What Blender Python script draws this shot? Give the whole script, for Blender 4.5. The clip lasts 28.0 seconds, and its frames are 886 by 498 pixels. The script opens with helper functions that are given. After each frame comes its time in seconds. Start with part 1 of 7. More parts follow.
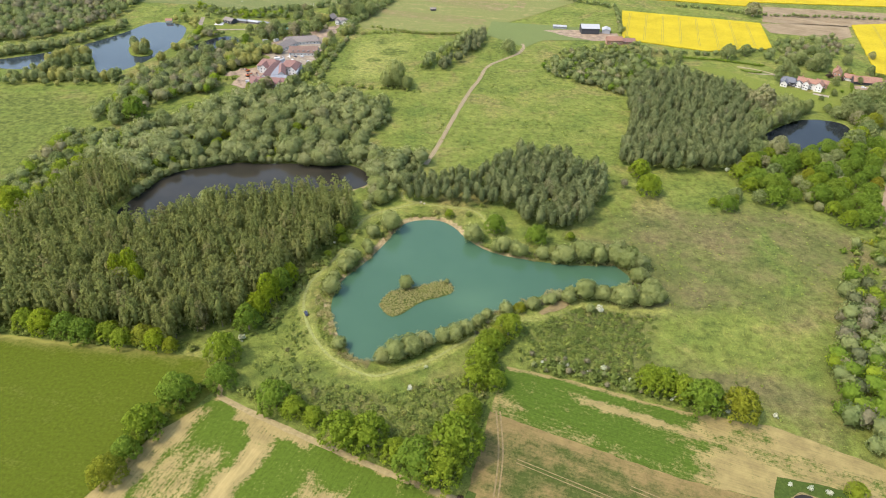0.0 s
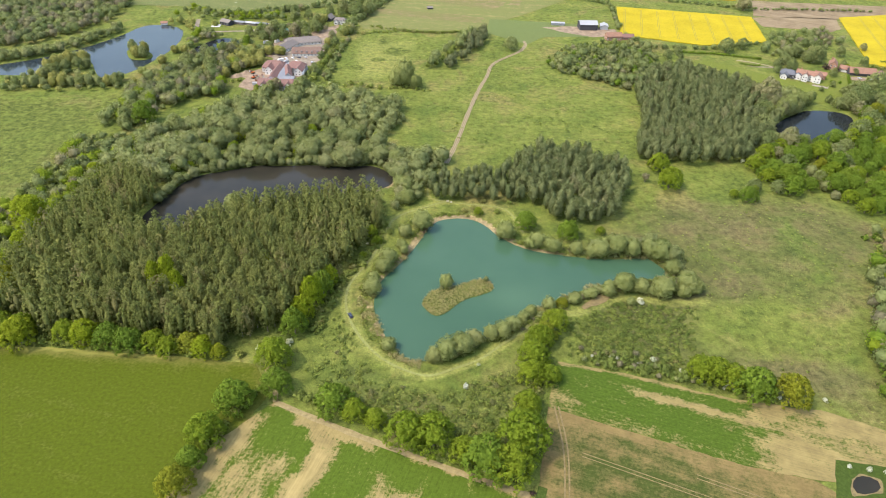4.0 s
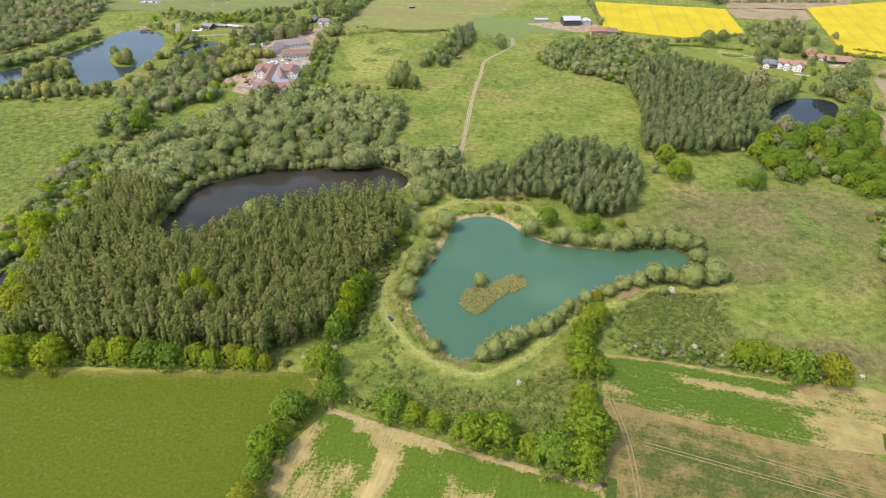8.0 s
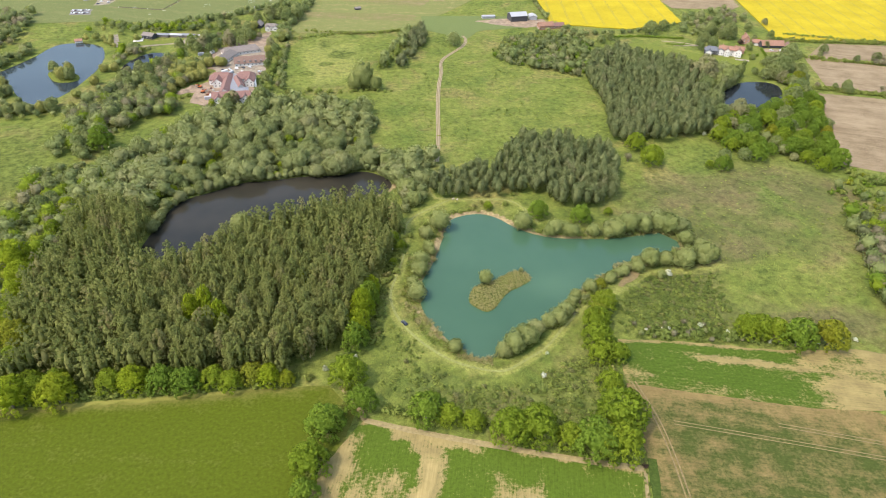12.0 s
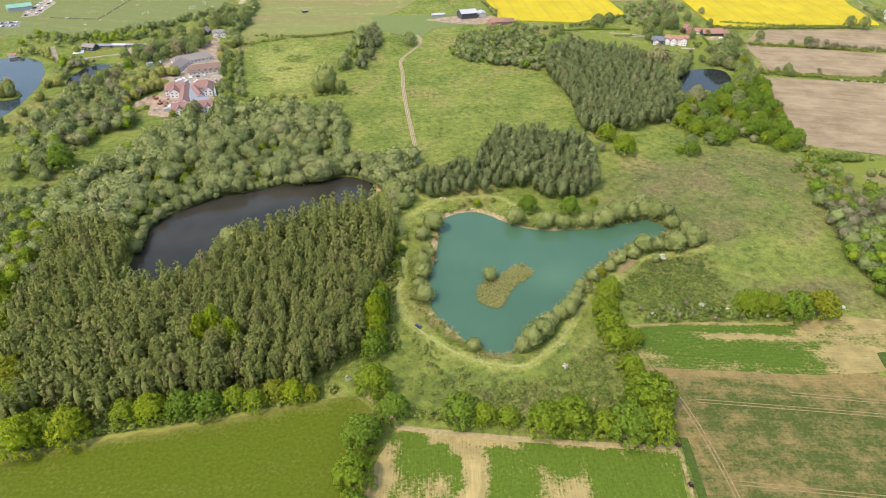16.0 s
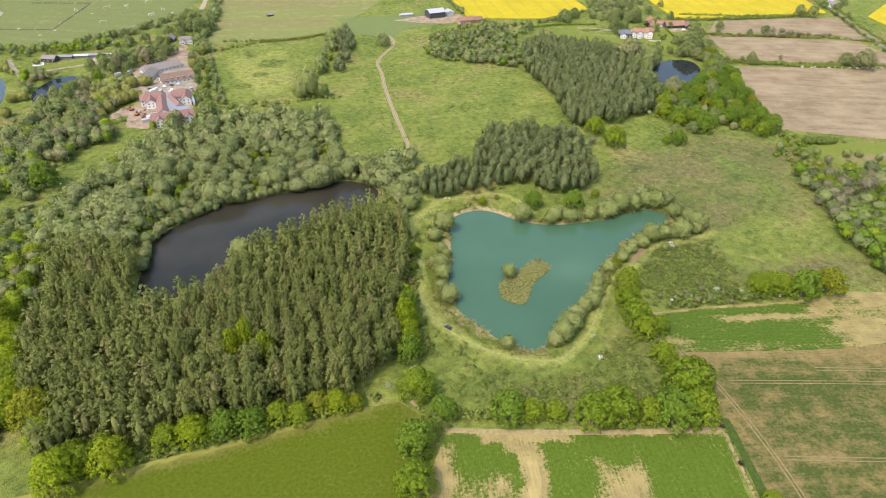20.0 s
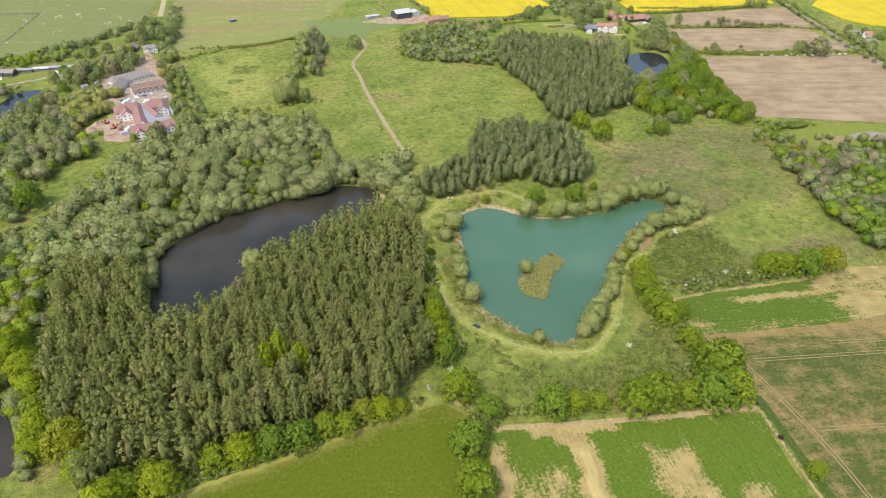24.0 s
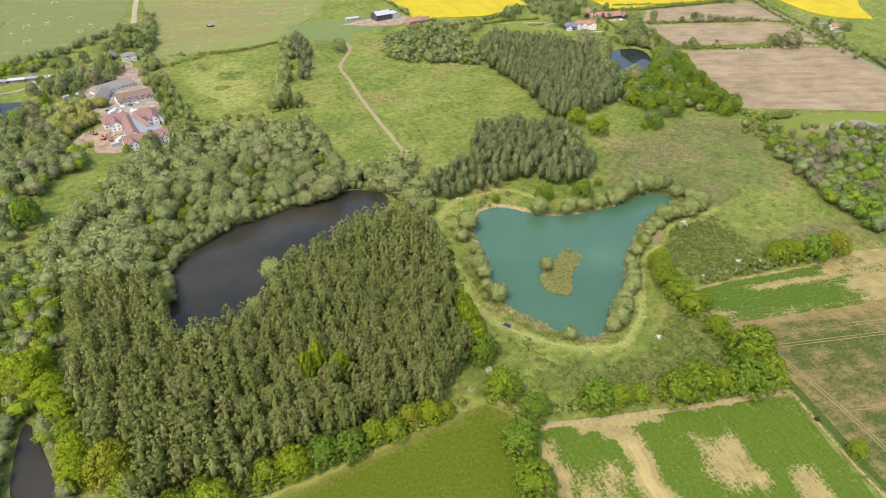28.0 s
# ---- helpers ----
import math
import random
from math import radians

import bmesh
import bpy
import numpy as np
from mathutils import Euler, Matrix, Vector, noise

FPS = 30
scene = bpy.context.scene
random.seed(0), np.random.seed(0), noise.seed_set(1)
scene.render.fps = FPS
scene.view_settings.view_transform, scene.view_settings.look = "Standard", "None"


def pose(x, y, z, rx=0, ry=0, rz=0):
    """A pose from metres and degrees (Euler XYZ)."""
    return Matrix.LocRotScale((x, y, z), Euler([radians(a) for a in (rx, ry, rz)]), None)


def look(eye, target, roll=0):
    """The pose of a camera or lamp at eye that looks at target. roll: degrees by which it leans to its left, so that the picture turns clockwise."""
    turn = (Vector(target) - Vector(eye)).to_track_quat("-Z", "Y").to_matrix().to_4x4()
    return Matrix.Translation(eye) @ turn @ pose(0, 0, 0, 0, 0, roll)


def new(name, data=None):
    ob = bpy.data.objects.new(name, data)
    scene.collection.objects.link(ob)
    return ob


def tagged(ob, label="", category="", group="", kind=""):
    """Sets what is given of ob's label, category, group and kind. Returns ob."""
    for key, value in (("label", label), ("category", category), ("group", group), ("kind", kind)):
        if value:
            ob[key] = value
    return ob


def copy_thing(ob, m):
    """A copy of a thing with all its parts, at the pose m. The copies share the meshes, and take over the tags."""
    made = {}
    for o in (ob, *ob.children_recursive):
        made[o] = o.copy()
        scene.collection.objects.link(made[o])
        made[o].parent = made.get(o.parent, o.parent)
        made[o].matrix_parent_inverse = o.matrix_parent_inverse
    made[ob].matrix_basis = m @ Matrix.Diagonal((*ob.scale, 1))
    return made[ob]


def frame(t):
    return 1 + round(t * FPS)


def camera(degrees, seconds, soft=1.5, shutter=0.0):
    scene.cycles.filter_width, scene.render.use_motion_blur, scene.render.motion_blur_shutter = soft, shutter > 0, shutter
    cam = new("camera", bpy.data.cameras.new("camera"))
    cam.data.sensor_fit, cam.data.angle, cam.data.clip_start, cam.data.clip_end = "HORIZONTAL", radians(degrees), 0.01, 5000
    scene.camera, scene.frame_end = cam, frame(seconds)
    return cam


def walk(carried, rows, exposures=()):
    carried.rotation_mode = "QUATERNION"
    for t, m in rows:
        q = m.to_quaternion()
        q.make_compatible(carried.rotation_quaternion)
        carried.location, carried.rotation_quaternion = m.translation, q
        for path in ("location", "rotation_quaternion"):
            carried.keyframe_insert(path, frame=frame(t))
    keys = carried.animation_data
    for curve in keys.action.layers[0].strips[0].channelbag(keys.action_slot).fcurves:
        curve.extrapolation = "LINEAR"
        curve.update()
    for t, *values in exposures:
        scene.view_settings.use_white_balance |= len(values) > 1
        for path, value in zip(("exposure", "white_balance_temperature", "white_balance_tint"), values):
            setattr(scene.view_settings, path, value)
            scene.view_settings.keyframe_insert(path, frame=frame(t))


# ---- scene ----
cam = camera(67.5, 28.0, 1.0)
METRES, EYE, TILT, LEAN, TURN = 286.0, 246.2, -35.59, -1.55, 0.0
ROWS = [
    (0.0, 0.0, 0.0, 0.0, 0.0, 0.0, 0.0),
    (0.5, -0.0147, -0.0004, -0.0002, -0.16, -0.01, 0.11),
    (1.0, -0.03, -0.0007, -0.0003, -0.31, -0.04, 0.23),
    (1.5, -0.0462, -0.0006, -0.0005, -0.65, -0.05, 0.45),
    (2.0, -0.063, -0.0003, -0.0005, -1.02, -0.05, 0.72),
    (2.5, -0.0803, 0.0002, -0.0004, -1.37, -0.06, 0.96),
    (3.0, -0.0982, 0.0008, -0.0001, -1.7, -0.1, 1.2),
    (3.5, -0.1164, 0.0016, 0.0003, -1.96, -0.11, 1.39),
    (5.5, -0.191, 0.0061, 0.0036, -3.47, -0.25, 2.44),
    (6.0, -0.2102, 0.0075, 0.0046, -3.8, -0.28, 2.67),
    (6.5, -0.2292, 0.009, 0.0058, -4.27, -0.31, 3.0),
    (7.0, -0.2481, 0.0109, 0.0072, -4.78, -0.35, 3.35),
    (7.5, -0.267, 0.0129, 0.0087, -5.32, -0.39, 3.73),
    (8.0, -0.286, 0.0151, 0.0101, -5.88, -0.44, 4.12),
    (8.5, -0.3048, 0.0172, 0.012, -6.72, -0.52, 4.7),
    (9.0, -0.3238, 0.0196, 0.0139, -7.57, -0.58, 5.26),
    (9.5, -0.3425, 0.0222, 0.0161, -8.41, -0.68, 5.83),
    (10.0, -0.361, 0.0253, 0.0184, -9.2, -0.78, 6.35),
    (10.5, -0.3796, 0.0285, 0.0208, -9.86, -0.86, 6.8),
    (11.0, -0.3976, 0.0319, 0.0234, -10.58, -0.96, 7.29),
    (11.5, -0.4157, 0.0355, 0.0261, -11.36, -1.08, 7.81),
    (12.0, -0.4333, 0.0396, 0.0287, -12.01, -1.17, 8.24),
    (12.5, -0.4503, 0.0441, 0.0313, -12.62, -1.26, 8.65),
    (14.5, -0.518, 0.0623, 0.045, -15.91, -1.89, 10.75),
    (15.0, -0.5345, 0.0679, 0.0489, -16.6, -2.03, 11.17),
    (15.5, -0.5509, 0.0737, 0.0526, -17.27, -2.17, 11.59),
    (16.0, -0.5675, 0.0798, 0.0566, -17.99, -2.33, 12.03),
    (16.5, -0.584, 0.086, 0.0608, -18.66, -2.49, 12.45),
    (17.0, -0.601, 0.0927, 0.0651, -19.28, -2.63, 12.84),
    (17.5, -0.6179, 0.0994, 0.0697, -19.85, -2.76, 13.17),
    (18.0, -0.6348, 0.1062, 0.0742, -20.23, -2.85, 13.4),
    (18.5, -0.6513, 0.1129, 0.0785, -20.97, -3.03, 13.85),
    (19.0, -0.6679, 0.1198, 0.0834, -21.79, -3.25, 14.33),
    (19.5, -0.6843, 0.1267, 0.0879, -22.39, -3.39, 14.7),
    (20.0, -0.7006, 0.1336, 0.0925, -22.86, -3.51, 15.0),
    (20.5, -0.7167, 0.1408, 0.0974, -23.3, -3.63, 15.27),
    (21.0, -0.7329, 0.1481, 0.1025, -23.79, -3.76, 15.56),
    (21.5, -0.7488, 0.1557, 0.1076, -24.38, -3.92, 15.9),
    (23.5, -0.8126, 0.1869, 0.1286, -27.23, -4.74, 17.49),
    (24.0, -0.8275, 0.1951, 0.134, -27.97, -4.96, 17.91),
    (24.5, -0.8422, 0.2036, 0.1394, -28.73, -5.19, 18.32),
    (25.0, -0.8567, 0.2122, 0.145, -29.49, -5.43, 18.72),
    (25.5, -0.8708, 0.2209, 0.1507, -30.24, -5.68, 19.13),
    (26.0, -0.8849, 0.2301, 0.1566, -30.99, -5.92, 19.52),
    (26.5, -0.8987, 0.2392, 0.1626, -31.71, -6.15, 19.89),
    (27.0, -0.9115, 0.2477, 0.1685, -31.78, -6.16, 19.93),
    (27.5, -0.9208, 0.254, 0.1725, -31.77, -6.14, 19.93),
    (28.0, -0.9267, 0.2581, 0.1749, -31.76, -6.13, 19.94),
]
walk(cam, [(t, pose(0, 0, EYE, TILT, LEAN, TURN) @ pose(METRES * x, METRES * y, METRES * z, 90 + pitch, roll, yaw)) for t, x, y, z, yaw, pitch, roll in ROWS])

# ---- sky, sun ----
SUN_FROM = Vector((-0.52, -0.21, 0.83)).normalized()
world = bpy.data.worlds.new("world")
scene.world = world
world.use_nodes = True
wn = world.node_tree.nodes
sky = wn.new("ShaderNodeTexSky")
sky.sky_type, sky.sun_disc = "NISHITA", False
sky.sun_elevation = math.asin(SUN_FROM.z)
sky.sun_rotation = math.atan2(SUN_FROM.x, SUN_FROM.y)
sky.dust_density, sky.air_density = 3.0, 1.4
wn["Background"].inputs["Strength"].default_value = 0.15
world.node_tree.links.new(sky.outputs[0], wn["Background"].inputs[0])
sun = new("sun", bpy.data.lights.new("sun", "SUN"))
sun.data.energy, sun.data.angle, sun.data.color = 1.42, radians(0.6), (1.0, 0.885, 0.835)
sun.matrix_world = look(SUN_FROM * 900, (0, 0, 0))
scene.view_settings.exposure = 1.47

# ---- plan, in metres: x to the east side, y ahead ----
LAKE = [(-30, 243), (-40, 246), (-46, 255), (-52, 268), (-57, 285), (-57, 296), (-54, 311), (-43, 326), (-37, 337), (-29, 353), (-24, 367), (-17, 376), (-6, 379), (6, 378), (15, 370), (21, 358), (31, 347), (42, 340), (57, 336), (74, 332), (95, 330), (113, 332), (115, 330), (125, 313), (100, 306), (80, 307), (64, 300), (41, 288), (23, 275), (5, 261), (-13, 249), (-27, 243), (-37, 245)]
ISLAND = [(-30, 292), (-23, 303), (-12, 304), (0, 310), (9, 313), (15, 302), (4, 296), (-6, 293), (-18, 279), (-24, 279), (-29, 286)]
DARKPOND = [(-45, 431), (-55, 448), (-68, 455), (-84, 450), (-107, 455), (-136, 452), (-150, 455), (-170, 446), (-193, 438), (-202, 423), (-210, 398), (-216, 378), (-206, 370), (-191, 365), (-174, 364), (-158, 380), (-141, 391), (-119, 401), (-95, 408), (-76, 411), (-54, 418)]
HOUSEPOND = [(280, 521), (303, 541), (336, 564), (373, 555), (364, 528), (337, 503), (307, 488), (296, 501)]
FARLAKE = [(-341, 788), (-324, 795), (-295, 784), (-284, 756), (-285, 710), (-292, 684), (-300, 656), (-313, 634), (-328, 625), (-340, 642), (-356, 676), (-377, 684), (-394, 670), (-393, 649), (-392, 636), (-415, 632), (-438, 636), (-450, 638), (-457, 653), (-436, 662), (-413, 676), (-394, 692), (-377, 712), (-365, 731), (-351, 756)]
SWPOND = [(-289, 355), (-286, 351), (-285, 335), (-284, 311), (-288, 301), (-302, 311), (-297, 333)]
MUDPOND = [(348, 316), (362, 316), (378, 312), (388, 302), (391, 288), (386, 279), (372, 276), (368, 292), (362, 304)]
SEPOND = [(155, 168), (161, 170), (167, 167), (164, 161), (151, 160)]
FIELD_A = [(-323, 269), (-227, 258), (-165, 251), (-114, 243), (-105, 222), (-113, 206), (-118, 189), (-135, 158), (-188, 113), (-300, 30), (-400, 140), (-385, 262)]
FIELD_B = [(-101, 218), (-73, 203), (-18, 177), (12, 164), (-5, 131), (-16, 105), (-32, 71), (-60, 0), (-190, 80), (-146, 152), (-124, 196)]
FIELD_C = [(40, 242), (79, 230), (123, 214), (165, 205), (204, 183), (234, 159), (176, 162), (138, 168), (109, 177), (72, 193), (29, 212)]
FIELD_D = [(29, 212), (72, 193), (109, 177), (138, 168), (179, 126), (150, 20), (-40, 10), (-9, 97), (17, 168)]
FARCROP = [(67, 830), (196, 810), (201, 768), (121, 762), (99, 736), (57, 777)]
YEL1 = [(242, 890), (409, 851), (385, 752), (304, 738), (216, 773)]
YEL2 = [(527, 853), (467, 681), (505, 662), (567, 653), (629, 632), (685, 620), (729, 710), (790, 800), (760, 900)]
YEL4 = [(725, 588), (701, 528), (708, 492), (746, 461), (797, 504), (900, 560), (860, 640)]
YEL3 = [(298, 949), (420, 928), (432, 949), (648, 945), (731, 1089), (318, 1043)]
BROWN1 = [(397, 520), (560, 444), (586, 423), (542, 353), (503, 176), (421, 236), (427, 302), (327, 374), (311, 388)]
BROWN2 = [(454, 612), (611, 525), (602, 459), (564, 446), (418, 535)]
BROWN3 = [(510, 651), (646, 615), (686, 596), (643, 512), (460, 614)]
BROWNMID = [(410, 851), (462, 856), (522, 850), (505, 807), (483, 793), (445, 806), (407, 813)]
BROWNFAR = [(444, 930), (629, 911), (602, 864), (520, 847), (415, 857)]
LAWN = [(313, 349), (340, 348), (423, 300), (478, 257), (380, 243), (364, 274), (309, 310), (297, 324)]
WESTFIELD = [(-489, 560), (-405, 589), (-299, 586), (-262, 572), (-273, 525), (-260, 488), (-280, 444), (-299, 392), (-343, 344)]
TRACK = [(-7, 456), (3, 489), (17, 548), (33, 608), (44, 638), (51, 673), (74, 698), (90, 715), (98, 736), (97, 748)]
LAKEPATH = [(-12, 399), (-26, 392), (-45, 381), (-52, 365), (-56, 342), (-67, 318), (-73, 305), (-73, 287), (-67, 268), (-55, 249), (-43, 239), (-28, 232), (-17, 237), (0, 244), (14, 257), (22, 262), (32, 273), (45, 280), (55, 279), (68, 284), (84, 292), (103, 290), (115, 287), (135, 288)]
LAKEPATH_E = [(-12, 399), (9, 395), (29, 392), (36, 379), (39, 359)]
LAKEPATH_N = [(-11, 443), (-21, 425), (-24, 403), (-7, 399)]
FIELDPATH = [(-109, 241), (-101, 218), (-73, 203), (-18, 177), (13, 164), (-1, 133), (-18, 97)]
SITE = [(-210, 635), (-191, 646), (-175, 663), (-175, 684), (-199, 706), (-170, 750), (-117, 797), (-117, 759), (-124, 712), (-136, 673), (-142, 622), (-149, 595), (-165, 598), (-183, 600), (-197, 604), (-192, 630)]
FARMROAD = [(790, 770), (738, 681), (710, 633), (689, 595), (668, 566), (637, 516), (587, 438), (562, 392), (537, 333)]
FARROAD = [(-76, 926), (-46, 1022), (-21, 1080)]
POPLAR_MAIN = [(-76, 399), (-59, 393), (-50, 371), (-67, 337), (-86, 306), (-91, 289), (-103, 272), (-120, 262), (-134, 253), (-159, 256), (-193, 261), (-224, 264), (-246, 264), (-267, 277), (-268, 317), (-268, 351), (-260, 378), (-257, 395), (-258, 416), (-247, 430), (-230, 429), (-214, 418), (-208, 402), (-212, 383), (-218, 354), (-206, 356), (-193, 355), (-171, 356), (-159, 375), (-142, 382), (-119, 391), (-101, 396)]
POPLAR_MID = [(-23, 419), (-4, 431), (34, 436), (44, 452), (71, 471), (100, 464), (123, 444), (127, 426), (120, 403), (104, 376), (87, 364), (62, 374), (48, 394), (13, 396), (-19, 403)]
POPLAR_E = [(181, 592), (212, 645), (245, 659), (290, 608), (316, 555), (319, 532), (291, 524), (259, 485), (235, 460), (187, 451), (150, 458), (145, 467), (167, 519)]
WILLOW_N = [(-180, 444), (-198, 442), (-212, 428), (-230, 436), (-250, 438), (-270, 446), (-256, 481), (-223, 518), (-189, 567), (-152, 586), (-110, 583), (-58, 579), (-41, 551), (-39, 526), (-60, 496), (-89, 505), (-59, 488), (-50, 464), (-72, 447), (-108, 451), (-144, 443)]
WILLOW_MIDN = [(-50, 464), (-13, 470), (-10, 448), (-27, 407), (-40, 391), (-49, 383), (-49, 422)]
WOOD_NE = [(110, 677), (165, 716), (230, 727), (233, 692), (203, 618), (178, 603), (154, 623), (114, 653)]
WOOD_E = [(251, 475), (300, 489), (345, 500), (372, 545), (388, 556), (370, 486), (318, 398), (301, 384), (279, 380), (264, 405), (218, 412), (222, 437)]
WOOD_SE = [(255, 322), (284, 304), (318, 298), (352, 286), (391, 266), (330, 200), (269, 162), (212, 184), (200, 191), (198, 215), (208, 245), (228, 279)]
WOOD_NW = [(-206, 591), (-225, 552), (-264, 562), (-289, 601), (-264, 638), (-252, 692), (-204, 669), (-182, 621)]
SCRUB_LAKE_SE = [(42, 245), (69, 236), (98, 227), (115, 247), (130, 283), (103, 292), (77, 291), (49, 276)]
SCRUB_S = [(-84, 228), (-74, 218), (-53, 204), (-20, 188), (11, 171), (18, 190), (30, 215), (33, 240), (24, 246), (6, 236), (-22, 224), (-45, 230), (-62, 246), (-74, 244)]
SCRUB_W = [(-73, 297), (-86, 263), (-92, 238), (-77, 223), (-56, 227), (-47, 243), (-61, 259)]
OAKS_HEDGE = [(-119, 215, 9.0), (-128, 196, 9.3), (-131, 183, 6.1), (-134, 171, 7.5)]
OAKS_SOUTH = [(-257, 262, 10.6), (-248, 266, 7.3), (-237, 261, 9.7), (-215, 264, 7.0), (-204, 261, 8.5), (-191, 259, 7.6), (-180, 255, 7.6), (-168, 256, 6.7), (-160, 252, 6.2), (-150, 255, 6.3), (-142, 251, 6.9), (-134, 249, 4.8)]
OAKS_SW = [(-274, 320, 8.0), (-264, 302, 10.1), (-277, 308, 8.2), (-262, 287, 8.0), (-275, 360, 8.7), (-282, 375, 11.7), (-274, 346, 7.5), (-274, 333, 6.1), (-239, 270, 6.7), (-251, 273, 6.2), (-248, 402, 5.3), (-264, 437, 6.2), (-262, 424, 5.0), (-268, 411, 5.6), (-277, 378, 6.0)]
EDGE_OAKS = [(-83, 306, 5.6), (-86, 297, 6.6), (-91, 287, 7.4), (-95, 276, 7.6), (-98, 266, 7.2)]
OAKS_LAKEWEST = [(-61, 357, 4.8), (-57, 348, 3.6), (-65, 333, 2.8)]
OAKS_FIELDCORNER = [(-105, 243, 8.6), (-101, 225, 7.4), (-73, 213, 8.5), (-63, 208, 5.8), (-39, 193, 9.1), (-27, 191, 9.5), (12, 187, 11.9), (-5, 177, 10.6), (6, 174, 9.6), (-14, 184, 6.4), (-53, 203, 5.2), (1, 126, 4.2)]
OAKS_BELT = [(42, 266, 7.2), (31, 253, 7.4), (26, 240, 7.8), (23, 229, 6.6), (35, 258, 6.0), (18, 209, 6.6), (32, 228, 5.6)]
OAKS_EASTHEDGE = [(109, 229, 7.8), (116, 228, 7.8), (124, 224, 7.2), (131, 216, 9.7), (148, 212, 9.1)]
OAKS_NSHORE = [(41, 365, 7.1), (67, 353, 7.3), (90, 358, 3.3), (11, 382, 3.5)]
OAKS_MEADOW = [(156, 418, 9.8), (156, 444, 8.6), (141, 424, 7.1), (200, 405, 3.6), (208, 399, 6.4), (217, 410, 4.1)]
OAKS_BRIGHT = [(-178, 298, 5.6), (-171, 300, 6.2), (-164, 291, 5.4), (-174, 304, 4.5), (-121, 322, 3.4), (-147, 286, 3.0), (-155, 268, 2.6)]
WOOD_W = [(-282, 654), (-219, 621), (-202, 592), (-223, 583), (-246, 559), (-265, 522), (-295, 520)]
WOOD_W2 = [(-298, 494), (-262, 504), (-229, 539), (-192, 544), (-197, 476), (-198, 444), (-224, 438), (-250, 436), (-262, 418), (-262, 395), (-290, 394), (-307, 406)]
CLEARING = [(-190, 590), (-216, 576), (-240, 562), (-252, 530), (-258, 503), (-248, 496), (-236, 500), (-224, 533), (-206, 566)]
WOOD_SW2 = [(-307, 406), (-271, 394), (-271, 358), (-284, 347), (-295, 359), (-312, 360)]
WOOD_SWR = [(-284, 348), (-271, 358), (-270, 322), (-280, 322), (-285, 334)]
WOOD_TOPLEFT = [(-496, 706), (-441, 712), (-416, 735), (-394, 772), (-380, 803), (-383, 834), (-376, 868), (-383, 904), (-476, 909), (-599, 900)]
BAND_FL_N = [(-459, 658), (-437, 666), (-415, 680), (-395, 696), (-379, 717), (-367, 736), (-353, 762), (-360, 774), (-375, 745), (-388, 726), (-404, 707), (-422, 690), (-447, 677), (-466, 670)]
BAND_FL_S = [(-435, 589), (-397, 638), (-360, 641), (-312, 620), (-267, 646), (-239, 610), (-281, 593), (-353, 591)]
WOOD_FARM = [(402, 777), (483, 804), (483, 763), (440, 715), (395, 700), (357, 705)]
HOUSE_TREES = [(407, 687, 9.0), (370, 664, 6.0), (357, 669, 5.3), (373, 680, 4.8), (405, 645, 4.7), (432, 650, 3.7), (390, 617, 3.2), (484, 620, 5.4), (364, 577, 3.7), (431, 523, 5.3), (418, 524, 3.6), (632, 623, 7.8), (646, 614, 7.8), (503, 590, 3.9), (473, 611, 3.3)]
POND_TREES = [(418, 598, 8.3), (390, 580, 8.0), (398, 567, 9.1), (376, 565, 6.5), (398, 545, 7.7), (308, 558, 9.5), (281, 536, 9.0), (298, 549, 7.4), (274, 485, 7.8), (277, 505, 5.4), (343, 495, 7.2), (362, 508, 6.5), (323, 483, 4.9), (300, 551, 9.0), (290, 540, 9.5), (318, 566, 8.5), (328, 574, 7.0), (382, 556, 7.5), (386, 540, 6.5)]
TWIG_TREES = [(527, 589, 6.0), (534, 583, 5.9), (542, 576, 5.9), (546, 567, 5.9), (554, 562, 5.2), (403, 531, 4.7), (464, 512, 4.2), (407, 700, 7.0)]
SITE_GREEN = [(-187, 754, 6.9), (-193, 738, 5.6), (-171, 821, 5.0), (-154, 819, 5.6), (-137, 776, 4.8), (-161, 759, 6.4), (-147, 786, 4.3), (-122, 705, 4.5), (-125, 682, 4.4), (-129, 654, 3.7), (-132, 635, 3.1), (-133, 588, 8.7), (-124, 586, 3.9), (-115, 848, 7.9), (-103, 844, 6.6), (-95, 829, 7.8), (-84, 837, 7.9), (-96, 907, 4.2), (-129, 831, 6.4), (-227, 629, 5.8), (-196, 604, 4.3), (-158, 594, 6.7), (-240, 652, 7.4), (-253, 652, 8.4), (-246, 628, 6.2), (-262, 633, 6.2), (-270, 620, 5.1), (-220, 677, 4.7)]
CLUB_WOOD = [(-274, 715), (-274, 760), (-246, 762), (-222, 735), (-203, 722), (-209, 695), (-232, 700), (-255, 690)]
COMPLEX_WOOD = [(-196, 780), (-177, 790), (-153, 802), (-127, 796), (-119, 764), (-157, 766), (-178, 740), (-196, 744)]
SITE_BELT = [(-222, 716), (-205, 715), (-190, 722), (-184, 702), (-190, 674), (-205, 660), (-219, 671)]
FAR_BELT = [(-304, 862), (-276, 854), (-225, 840), (-187, 837), (-184, 812), (-225, 816), (-274, 826), (-300, 841)]
BANK_TREES = [(-48, 253, 3.6), (-40, 338, 2.8)]
